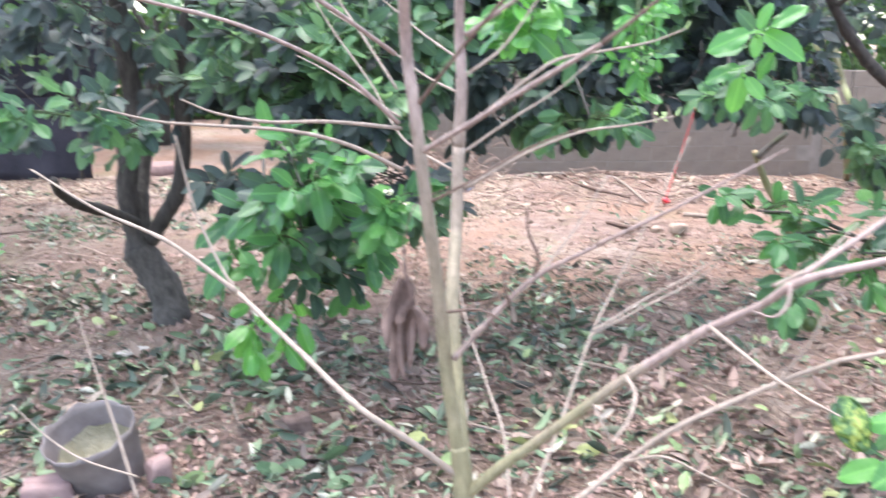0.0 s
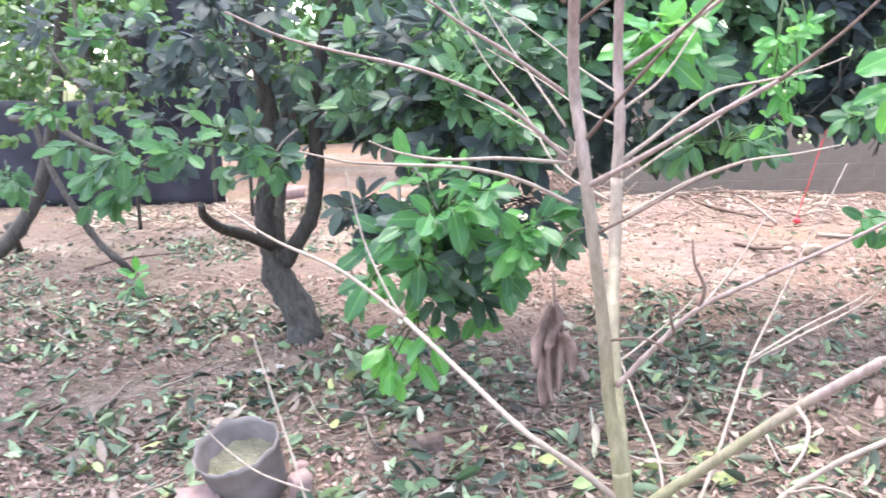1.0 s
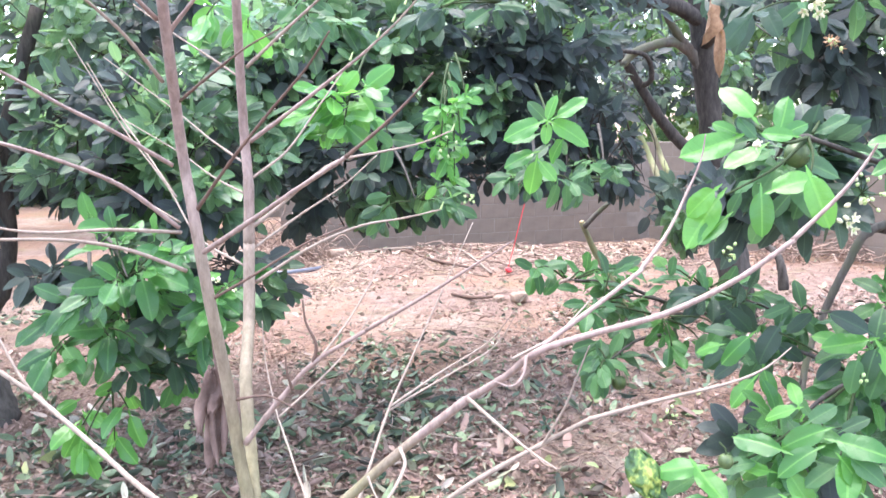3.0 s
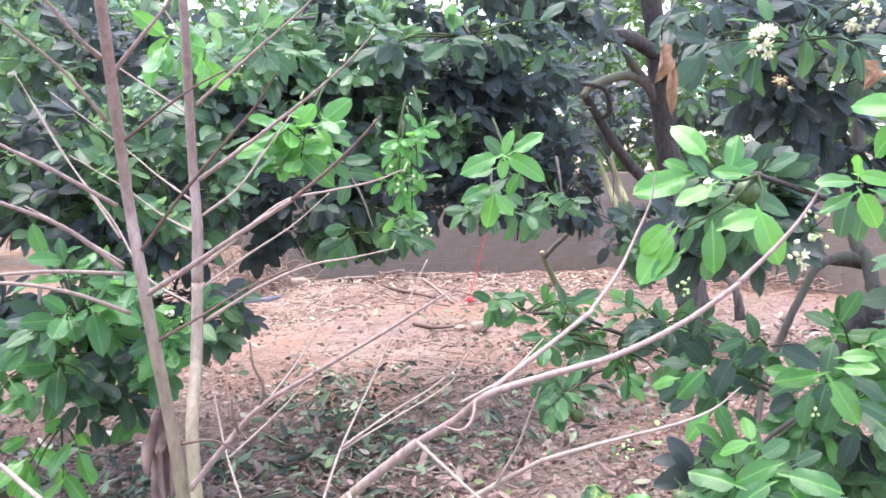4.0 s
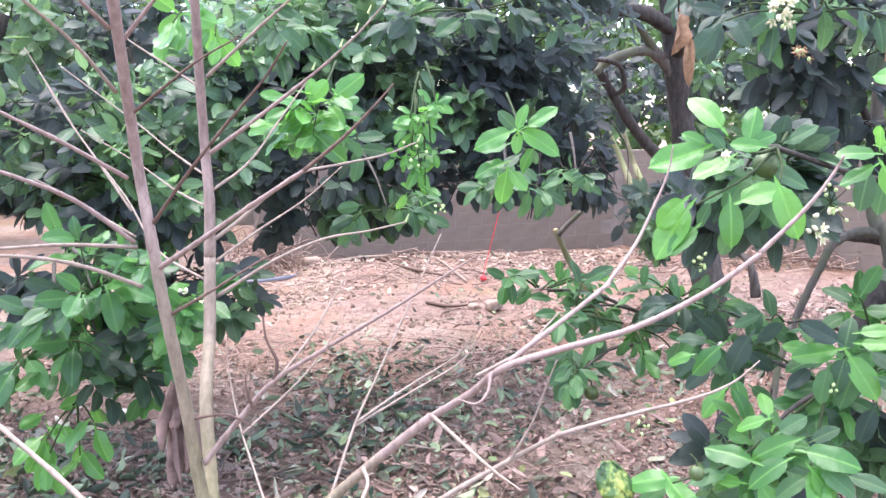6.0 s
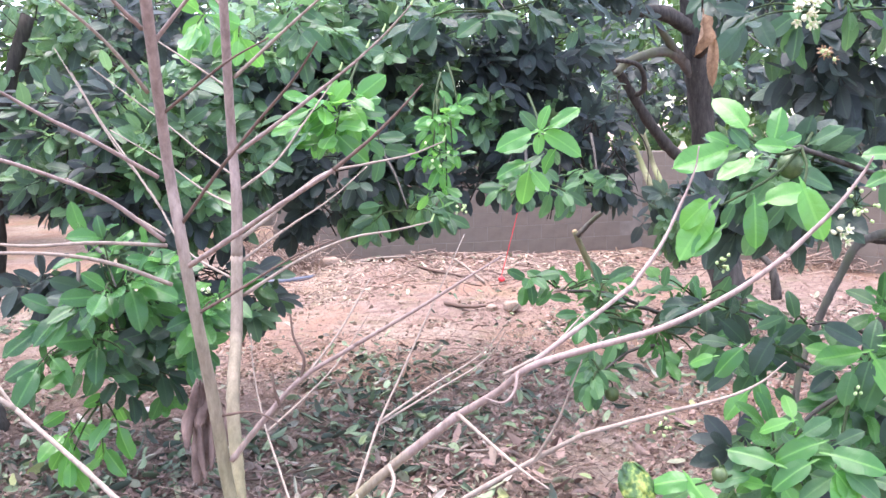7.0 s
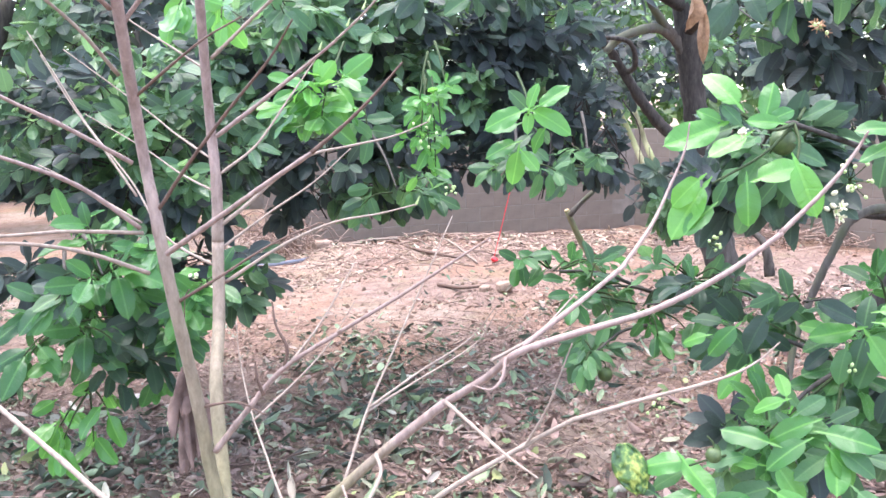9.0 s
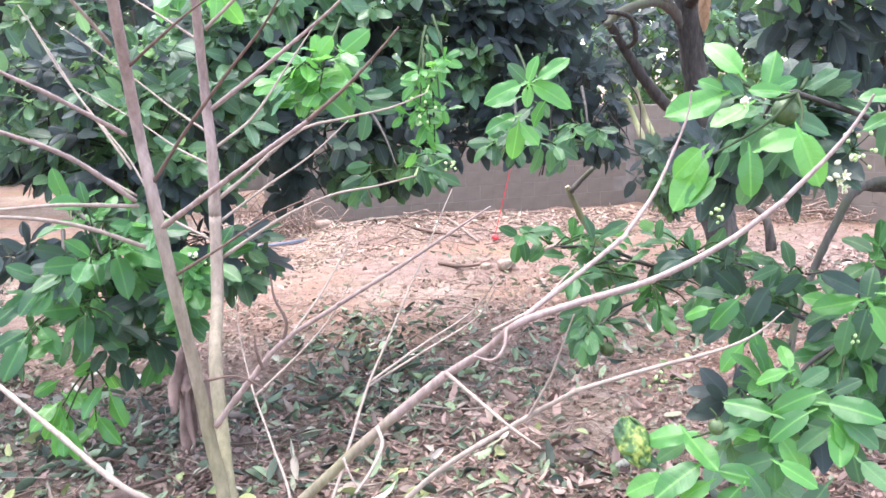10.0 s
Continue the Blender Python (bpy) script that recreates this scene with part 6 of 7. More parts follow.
# black netting hung along the wall
def make_netting():
    verts, faces, nx, nz = [], [], 150, 14
    for k in range(nz):
        for i in range(nx):
            x = -12.0 + 8.1 * i / (nx - 1)
            top = 1.25 + 0.12 * noise.noise((x * 0.8, 0, 0))
            z = 0.01 + top * k / (nz - 1)
            verts.append((x, 9.62 + 0.012 * (x + 6) - 0.05 + 0.04 * noise.noise((x * 2.2, z * 1.2, 5.0)) + 0.02 * noise.noise((x * 7.0, z * 2.0, 9.0)), z))
    for k in range(nz - 1):
        for i in range(nx - 1):
            a = k * nx + i
            faces.append((a, a + 1, a + 1 + nx, a + nx))
    t = thing("shade_netting", (-6.5, 9.6, 0.0), "sagging black plastic netting hung along the wall", "netting")
    sheet = child(new("sheet", mesh_from("sheet", verts, faces, NETTING)), t)
    sol = sheet.modifiers.new("thick", "SOLIDIFY")
    sol.thickness = 0.004
    for x in (-11.0, -9.0, -7.0, -5.4, -4.0):
        tube("post", t, [(x, 9.52, -0.1), (x + 0.02, 9.52, 0.7), (x, 9.52, 1.45)], 0.022, 0.018, BARK, 7, 3)


make_netting()


def netting_panel(a, b, low, high):
    """A dark net curtain hung between two stakes."""
    a, b = Vector(a), Vector(b)
    t = thing("shade_netting", (a.x, a.y, 0.0), "torn dark purple-black net curtain tied between two stakes", "netting")
    verts, faces, nx, nz = [], [], 40, 26
    for k in range(nz):
        for i in range(nx):
            u, w = i / (nx - 1), k / (nz - 1)
            p = a.lerp(b, u)
            fold = 0.03 * math.sin(u * 34 + 2 * w) + 0.06 * noise.noise((u * 6, w * 3, 2.0))
            top = high - 0.12 * math.sin(math.pi * u) + 0.05 * noise.noise((u * 9, 1.0, 4.0))
            verts.append((p.x + 0.02 * noise.noise((u * 8, w * 8, 7.0)), p.y + fold, low + (top - low) * w))
    for k in range(nz - 1):
        for i in range(nx - 1):
            j = k * nx + i
            faces.append((j, j + 1, j + 1 + nx, j + nx))
    sheet = child(new("sheet", mesh_from("sheet", verts, faces, NETTING)), t)
    sheet.modifiers.new("thick", "SOLIDIFY").thickness = 0.004
    for p in (a, b):
        tube("stake", t, [(p.x, p.y, -0.1), (p.x + 0.02, p.y, high * 0.5), (p.x, p.y, high + 0.08)], 0.02, 0.016, BARK, 7, 3)


netting_panel((-4.230, 8.117, 1.193), (-3.2, 8.52, 1.162), 1.0, 2.75)

bm = bmesh.new()
bmesh.ops.create_icosphere(bm, subdivisions=4, radius=1.0)
for v in bm.verts:
    c = v.co.copy()
    v.co = Vector((c.x * 0.3, c.y * 0.12, c.z * 0.17)) * (1 + 0.25 * noise.noise(c * 2.2) + 0.08 * noise.noise(c * 7))
sack = new("sack", mesh_of("sack", bm, SACK))
sack.matrix_basis = Matrix.Translation((Vector((-5.862, 8.190, 1.371)).x, 9.84, 7 * COURSE + 0.12))
tagged(sack, "crumpled pale yellow sack lying on top of the wall", "sack")

# ---- bucket and the things beside it ----
bucket = thing("bucket", (-1.179, 2.819, -0.030), "tilted old grey plastic bucket holding dried mossy slurry", "bucket")


def make_bucket(h=0.26, r_top=0.152, r_base=0.118, wall=0.0035):
    tilt = Matrix.Translation(bucket.matrix_basis.translation + Vector((0, 0, 0.012))) @ Euler((radians(19), radians(-8), 0)).to_matrix().to_4x4()
    seg = 40

    def ring(bm, r, z, jag=0.0):
        out = []
        for k in range(seg):
            a = 2 * math.pi * k / seg
            rr = r * (1 + 0.02 * math.sin(2 * a + 1))
            out.append(bm.verts.new((rr * math.cos(a), rr * math.sin(a), z + jag * noise.noise((3 * math.cos(a), 3 * math.sin(a), 1.0)))))
        return out

    def skin(bm, rings):
        for a, b in zip(rings, rings[1:]):
            for k in range(seg):
                bm.faces.new((a[k], a[(k + 1) % seg], b[(k + 1) % seg], b[k]))

    bm = bmesh.new()
    rs = [ring(bm, r_base * 0.98, 0), ring(bm, r_base, 0.006), ring(bm, (r_base + r_top) / 2, h * 0.5), ring(bm, r_top - 0.004, h * 0.9, 0.012), ring(bm, r_top - 0.001, h * 0.915, 0.014), ring(bm, r_top + 0.001, h, 0.03), ring(bm, r_top - wall, h, 0.03), ring(bm, r_top - wall - 0.004, h * 0.9), ring(bm, r_base - wall, 0.01)]
    skin(bm, rs)
    bm.faces.new(rs[0][::-1])
    bm.faces.new(rs[-1])
    bmesh.ops.transform(bm, matrix=tilt, verts=bm.verts)
    part("body", bm, BUCKET, bucket, "weathered grey bucket shell")
    bm = bmesh.new()
    rs = [ring(bm, r_top - wall - 0.02, h * 0.66, 0.02), ring(bm, r_top * 0.74, h * 0.5, 0.03), ring(bm, r_top * 0.3, h * 0.4, 0.03)]
    skin(bm, rs)
    bm.faces.new(rs[-1])
    bmesh.ops.transform(bm, matrix=tilt, verts=bm.verts)
    part("slurry", bm, BUCKET_DIRT, bucket, "dried yellowish mossy slurry")


make_bucket()


def broken_brick(place, size, turn, label, mat=BRICK_PINK, name="brick"):
    bm = box_bm(-size[0] / 2, size[0] / 2, -size[1] / 2, size[1] / 2, 0, size[2])
    bmesh.ops.subdivide_edges(bm, edges=bm.edges[:], cuts=3, use_grid_fill=True)
    for v in bm.verts:
        v.co += 0.14 * min(size) * noise.noise_vector(v.co * 18 + Vector(place) * 7)
    bmesh.ops.bevel(bm, geom=[e for e in bm.edges if e.calc_face_angle(0) > 0.9], offset=0.006, segments=2, affect="EDGES")
    ob = new(name, mesh_of(name, bm, mat))
    ob.matrix_basis = Matrix.Translation((place[0], place[1], height(place[0], place[1]) - 0.012)) @ Matrix.Rotation(turn, 4, "Z")
    return tagged(ob, label, "brick" if name == "brick" else "stone", "rubble by the bucket")


broken_brick((-1.335, 2.665, -0.030), (0.16, 0.1, 0.09), 0.3, "worn pink brick lying beside the bucket")
broken_brick((-0.984, 2.738, -0.030), (0.07, 0.06, 0.12), 0.8, "broken pinkish brick stub standing on the soil")
broken_brick((-1.054, 2.973, -0.030), (0.05, 0.05, 0.04), 0.3, "small pinkish brick fragment on the soil")
broken_brick((-1.541, 3.385, -0.030), (0.09, 0.08, 0.05), 1.0, "rounded reddish clod beside the bucket", CLODS, "stone")
broken_brick((-0.578, 3.147, -0.030), (0.1, 0.08, 0.07), 0.4, "dark reddish lump of soil among fallen leaves", DRY_DARK, "stone")

# pale red basin far behind the tree
basin = thing("basin", (-3.279, 9.986, -0.030), "shallow faded-red plastic basin lying on the soil", "basin")
bm = bmesh.new()
bmesh.ops.create_cone(bm, cap_ends=True, cap_tris=False, segments=28, radius1=0.17, radius2=0.22, depth=0.15)
bmesh.ops.delete(bm, geom=[f for f in bm.faces if f.normal.z > 0.9], context="FACES")
bmesh.ops.translate(bm, vec=Vector((-3.279, 9.986, -0.030)) + Vector((0, 0, 0.1)), verts=bm.verts)
body = part("body", bm, BRICK_PINK, basin)
body.modifiers.new("thick", "SOLIDIFY").thickness = -0.008

# red cords
cord = thing("red_cord", (2.044, 8.061, -0.030), "bright red plastic cord hanging from a tree to the soil", "cord", "red cords")
tube("line", cord, [(2.314, 7.903, 1.290), (2.199, 8.002, 0.709), (2.048, 7.990, 0.161), (2.003, 7.979, 0.031)], 0.0042, 0.004, RED, 6, 5)
bm = bmesh.new()
bmesh.ops.create_icosphere(bm, subdivisions=3, radius=0.032)
for v in bm.verts:
    v.co *= 1 + 0.35 * noise.noise(v.co * 30)
    v.co.z *= 0.8
bmesh.ops.translate(bm, vec=Vector((2.019, 7.952, 0.065)), verts=bm.verts)
part("knot", bm, RED, cord, "tangled red cord end")
cord2 = thing("red_cord", (-2.653, 3.724, 1.515), "bright red plastic cord hanging from a tree branch", "cord", "red cords")
tube("line", cord2, [(-2.634, 3.702, 2.041), (-2.658, 3.717, 1.695), (-2.653, 3.723, 1.411), (-2.646, 3.714, 1.188)], 0.0055, 0.005, RED, 6, 5)

# ---- ground clutter ----
hose = thing("hose", (0.173, 9.094, -0.030), "length of blue-grey plastic hose lying on the soil", "hose")
hp = [Vector(p) + Vector((0, 0, 0.035)) for p in ((-0.242, 8.710, -0.030), (0.003, 8.769, -0.030), (0.344, 9.010, -0.030), (0.544, 9.547, -0.030), (0.408, 10.086, -0.030), (0.089, 10.270, -0.030), (-0.196, 10.093, -0.030))]
tube("pipe", hose, hp, 0.028, 0.028, HOSE, 10, 6, 0.02)


def cut_pole(name, label, pts, r0, r1, mat, cap, category="stick"):
    t = thing(name, pts[0], label, category)
    tube("shaft", t, pts, r0, r1, mat, 10, 5, 0.08, 0.1)
    d = (Vector(pts[-1]) - Vector(pts[-2])).normalized()
    tube("cut_end", t, [Vector(pts[-1]) - d * 0.002, Vector(pts[-1]) + d * 0.004], r1 * 0.96, r1 * 0.9, cap, 10, 2, 0.03, label="pale cut face")
    return t


pole = cut_pole("cut_pole", "leaning yellow-green pole with a pale cut top", [(2.528, 6.144, -0.030), (2.269, 5.753, 0.319), (2.144, 5.787, 0.544), (2.025, 5.756, 0.784)], 0.03, 0.019, STICK_GREEN, CUT_WOOD)
tube("stub", pole, [(2.042, 5.746, 0.748), (2.106, 5.714, 0.826), (2.191, 5.663, 0.919)], 0.02, 0.015, BARK_PALE, 8, 4, 0.1)
cut_pole("cut_pole", "leaning yellow-green stem, cut off, before the wall", [(4.468, 9.704, -0.030), (3.397, 7.488, 0.726), (3.262, 7.579, 1.144), (3.124, 7.644, 1.484)], 0.036, 0.022, STICK_GREEN, CUT_WOOD)
cut_pole("cut_pole", "leaning yellow-green stem, cut off, before the wall", [(4.698, 9.887, -0.030), (3.541, 7.653, 0.813), (3.435, 7.723, 1.134), (3.343, 7.772, 1.444)], 0.032, 0.022, STICK_GREEN, CUT_WOOD)
cut_pole("tree_stump", "thin stump with a fresh orange-red cut top", [(-4.959, 7.226, -0.030), (-4.722, 6.816, 0.186), (-4.767, 6.806, 0.297)], 0.035, 0.032, BARK, CUT_RED, "stump")

rng = random.Random(41)


def lay(rng, x, y, size, lift=0.004):
    """A leaf lying loosely on the soil."""
    a = rng.uniform(0, 2 * math.pi)
    up = Vector((rng.gauss(0, 0.55), rng.gauss(0, 0.55), 1 if rng.random() < 0.7 else 0.15))
    d = Vector((math.cos(a), math.sin(a), rng.gauss(0, 0.2)))
    return aim(d, up, size, (x, y, height(x, y) + lift + rng.random() * 0.028))


LITTER_SHAPES = [leaf_arrays(5, fold, curl, 0.0, False, wide, 1) for fold, curl, wide in ((0.4, 0.5, 0.46), (0.3, -0.6, 0.44), (-0.7, -1.3, 0.4), (1.3, -1.2, 0.36), (2.2, -0.7, 0.32), (-1.6, 1.1, 0.42), (2.8, 0.9, 0.26), (0.9, 1.6, 0.3), (-2.2, -0.4, 0.34), (1.8, 1.2, 0.22))]
poses = []
for _ in range(120000):
    x, y = rng.uniform(-6.5, 6.5), 0.3 + 9.8 * rng.random() ** 1.15
    if abs(x) > 2.2 + y * 0.55:
        continue
    patch = noise.noise((x * 0.9, y * 0.9, 4.0)) + 0.6 * noise.noise((x * 3.0, y * 3.0, 8.0))
    deep = y - 1.3 * max(0.0, min(1.0, (-x - 0.8) / 1.5))
    keep = 1.0 - max(0.0, deep - 3.6) * 0.22 if deep < 6.2 else max(0.03, 0.36 - (deep - 6.2) * 0.4)
    if y > 8.4:
        keep = 0.2
    if rng.random() < keep * 0.85 * (0.38 - 0.03 * max(0.0, y - 4.0) + (1.0 + 0.3 * max(0.0, y - 4.0)) * patch):
        poses.append(lay(rng, x, y, (0.03 + 0.085 * rng.random() ** 1.2) * (1.0 if y < 5.0 else 0.78)))
for _ in range(16000):
    x, y = rng.uniform(-7.5, 7.5), rng.uniform(-4.5, 6.0)
    if (y < 0.5 or abs(x) > 2.2 + y * 0.55) and rng.random() < 0.5 + noise.noise((x * 0.9, y * 0.9, 4.0)):
        poses.append(lay(rng, x, y, 0.03 + 0.09 * rng.random() ** 1.4))
brown, green = [], []
for m in poses:
    p = m.translation
    (green if noise.noise((p.x * 0.7, p.y * 0.7, 31.0)) - 0.4 * p.x + (0.0 if p.y < 3.8 else 0.5) - 0.06 * (p.y - 3.5) + rng.uniform(-0.35, 0.35) > -0.38 else brown).append(m)
damp = leaf_cloud("leaf_litter", None, green, LITTER_GREEN, rng, LITTER_SHAPES)
tagged(damp, "litter of damp grey-green fallen leaves on soil", "leaf litter", kind="stuff")
litter = leaf_cloud("leaf_litter", None, brown, LITTER, rng, LITTER_SHAPES)


def fragments(count):
    """Crumbled bits of leaf and bark between the whole leaves."""
    tv, tf = [], []
    for _ in range(count):
        y = 2.0 + 5.0 * rng.random() ** 1.1
        x = rng.uniform(-1.2 - y * 0.58, 1.2 + y * 0.58)
        if noise.noise((x * 1.6, y * 1.6, 21.0)) < rng.uniform(-0.6, 0.2) + max(0.0, y - 4.4) * 0.3:
            continue
        m = Matrix.Translation((x, y, height(x, y) + 0.006 + 0.012 * rng.random())) @ Euler((rng.gauss(0, 0.5), rng.gauss(0, 0.5), rng.uniform(0, 6.3))).to_matrix().to_4x4()
        far = 1.0 + 0.18 * max(0.0, y - 4.5)
        ln, wd, bend = far * rng.uniform(0.006, 0.022), far * rng.uniform(0.003, 0.012), far * rng.uniform(-0.004, 0.006)
        o = len(tv)
        tv += [m @ Vector(p) for p in ((-ln, -wd * 0.3, bend), (-ln * 0.3, wd, 0), (0, -wd, 0), (ln * 0.6, wd * 0.8, bend * 0.6), (ln, -wd * 0.2, bend))]
        tf += [(o, o + 2, o + 1), (o + 1, o + 2, o + 3), (o + 2, o + 4, o + 3)]
    return tagged(new("leaf_crumbs", mesh_from("leaf_crumbs", tv, tf, CRUMBS)), "crumbled brown and grey bits of leaf on soil", "leaf litter", kind="stuff")


fragments(48000)
tagged(litter, "thick litter of dry brown fallen leaves on soil", "leaf litter", kind="stuff")


def scatter_twigs(name, count, label, area, length, radius):
    tv, tf = [], []
    for _ in range(count):
        x, y = area(rng)
        a, ln = rng.uniform(0, math.pi), rng.uniform(*length)
        h0 = height(x, y) + 0.008
        dx, dy = math.cos(a) * ln / 2, math.sin(a) * ln / 2
        lift = abs(rng.gauss(0, 0.02))
        pts = [(x - dx, y - dy, height(x - dx, y - dy) + 0.006), (x + rng.gauss(0, 0.02), y + rng.gauss(0, 0.02), h0 + lift * 0.5), (x + dx, y + dy, height(x + dx, y + dy) + 0.006 + lift)]
        r = rng.uniform(*radius)
        v, f = tube_arrays(pts, r, r * 0.5, 4, 2, 0.1)
        tf += [tuple(i + len(tv) for i in q) for q in f]
        tv += v
    ob = new(name, mesh_from(name, tv, tf, STRAW))
    return tagged(ob, label, "twigs", kind="stuff")


def near_area(r):
    y = r.uniform(2.2, 6.2)
    return r.uniform(-1 - y * 0.6, 1 + y * 0.6), y


def wall_area(r):
    return r.uniform(-5, 5), r.uniform(8.0, 9.6)


def mid_area(r):
    y = r.uniform(5.0, 9.0)
    return r.uniform(-5, 5), y


scatter_twigs("fallen_twigs", 3900, "thin broken twigs strewn among the fallen leaves", near_area, (0.05, 0.36), (0.001, 0.0034))
scatter_twigs("dry_straw", 1500, "pale dry stalks and straw strewn at the wall's foot", wall_area, (0.06, 0.36), (0.002, 0.008))
scatter_twigs("scattered_stalks", 330, "scattered pale stalks on bare soil", mid_area, (0.05, 0.25), (0.002, 0.006))


def clods(count):
    tv, tf = [], []
    bm = bmesh.new()
    bmesh.ops.create_icosphere(bm, subdivisions=1, radius=1.0)
    base = [v.co.copy() for v in bm.verts]
    faces = [tuple(v.index for v in f.verts) for f in bm.faces]
    bm.free()
    for _ in range(count):
        y = 2.2 + 7.4 * rng.random() ** 0.6
        x = rng.uniform(-1 - y * 0.6, 1 + y * 0.6)
        s = 0.004 + 0.02 * rng.random() ** 5
        turn = Euler((rng.uniform(0, 6), rng.uniform(0, 6), 0)).to_matrix()
        o = Vector((x, y, height(x, y) + s * 0.25))
        tf += [tuple(i + len(tv) for i in q) for q in faces]
        tv += [o + turn @ Vector((c.x * s * 1.4, c.y * s, c.z * s * 0.6)) * rng.uniform(0.6, 1.3) for c in base]
    ob = new("soil_clods", mesh_from("soil_clods", tv, tf, CLODS, None, False))
    return tagged(ob, "crumbs and clods of reddish soil", "soil clods", kind="stuff")


clods(11000)


def chips(count):
    """Flat splinters of bark and wood, thickest at the foot of the wall."""
    tv, tf = [], []
    for _ in range(count):
        y = 9.6 - 4.4 * rng.random() ** 1.5
        x = rng.uniform(-5.5, 5.0)
        if noise.noise((x * 1.1, y * 1.1, 12.0)) + rng.uniform(-0.3, 0.3) < 0.0 + max(0.0, 8.7 - y) * 0.42:
            continue
        grow = 1.0 + 2.2 * rng.random() ** 4
        ln, wd, th = grow * rng.uniform(0.02, 0.08), grow ** 0.5 * rng.uniform(0.006, 0.026), rng.uniform(0.003, 0.012)
        m = Matrix.Translation((x, y, height(x, y) + 0.008)) @ Euler((rng.gauss(0, 0.35), rng.gauss(0, 0.3), rng.uniform(0, 6.3))).to_matrix().to_4x4()
        o = len(tv)
        for sz in (-1, 1):
            for cx, cy in ((-1, -0.5), (-0.5, 1), (0.9, 0.7), (1, -0.8)):
                tv.append(m @ Vector((cx * ln / 2 * rng.uniform(0.8, 1.1), cy * wd / 2 * rng.uniform(0.7, 1.2), sz * th / 2)))
        tf += [tuple(o + i for i in t) for t in ((0, 3, 2, 1), (4, 5, 6, 7), (0, 1, 5, 4), (1, 2, 6, 5), (2, 3, 7, 6), (3, 0, 4, 7))]
    return tagged(new("wood_chips", mesh_from("wood_chips", tv, tf, CHIPS, None, False)), "pale tan splinters of bark and wood on soil", "wood chips", kind="stuff")


chips(8500)

# fresh leaves that stand out on the litter
FRESH = [mesh_from("fallen_leaf", v, f, LITTER_FRESH, u) for v, f, u in LEAF_SHAPES]
for x, y, size in [(*p[:2], q) for p, q in (((-0.978, 3.360, -0.030), 0.11), ((-0.427, 3.026, -0.030), 0.1), ((-0.595, 2.842, -0.030), 0.12), ((-1.445, 4.482, -0.030), 0.1), ((-1.132, 3.732, -0.030), 0.09), ((-0.319, 3.002, -0.030), 0.11), ((-0.827, 2.885, -0.030), 0.1), ((-0.682, 2.829, -0.030), 0.13), ((-0.055, 2.969, -0.030), 0.11), ((0.522, 3.127, -0.030), 0.1), ((1.048, 3.633, -0.030), 0.1), ((0.845, 3.621, -0.030), 0.08), ((-2.133, 4.525, -0.030), 0.12), ((-1.929, 4.553, -0.030), 0.1), ((-1.212, 3.495, -0.030), 0.1), ((-2.794, 3.984, -0.030), 0.16), ((-3.028, 4.197, -0.030), 0.13), ((-1.661, 3.158, -0.030), 0.16), ((-1.907, 3.037, -0.030), 0.13), ((-2.140, 3.953, -0.030), 0.1), ((-2.129, 4.500, -0.030), 0.09), ((-0.989, 2.947, -0.030), 0.1), ((-0.457, 2.848, -0.030), 0.12))]:
    ob = new("fallen_leaf", rng.choice(FRESH))
    ob.matrix_basis = lay(rng, x, y, size, 0.02)
    tagged(ob, "freshly fallen yellow-green leaf on the litter", "leaf", "fallen leaves")
for _ in range(170):
    y = rng.uniform(2.3, 4.6)
    x = rng.uniform(-0.9 - y * 0.5, 0.8 + y * 0.45)
    ob = new("fallen_leaf", rng.choice(FRESH))
    ob.matrix_basis = lay(rng, x, y, rng.uniform(0.07, 0.125), 0.015)
    tagged(ob, "fallen green leaf lying on brown litter", "leaf", "fallen leaves")

v, f = [], []
for k in range(6):
    for j in range(4):
        v.append((k * 0.03 - 0.075, j * 0.025 - 0.04, 0.012 * noise.noise((k * 1.3, j * 1.7, 2.0)) + 0.012))
for k in range(5):
    for j in range(3):
        f.append((k * 4 + j, k * 4 + j + 1, k * 4 + j + 5, k * 4 + j + 4))
for p, turn in (((-0.722, 4.811, -0.030), 0.2), ((-1.543, 4.065, -0.030), 1.0)):
    ob = new("paper_scrap", mesh_from("paper_scrap", v, f, PAPER))
    ob.modifiers.new("thick", "SOLIDIFY").thickness = 0.001
    ob.matrix_basis = Matrix.Translation((p[0], p[1], height(p[0], p[1]) + 0.01)) @ Matrix.Rotation(turn, 4, "Z")
    tagged(ob, "crumpled scrap of white paper on the soil", "paper", "paper scraps")


def fallen_stick(pts, r0, r1, mat=TWIG_PALE):
    q = [(p[0], p[1], height(p[0], p[1]) + r0 + 0.012) for p in pts]
    v, f = tube_arrays(q, r0, r1, 7, 5, 0.08, 0.15, len(v_all))
    v_all.append(1)
    ob = new("fallen_stick", mesh_from("fallen_stick", v, f, mat))
    tagged(ob, "dry broken stick lying among fallen leaves", "stick", "fallen sticks")


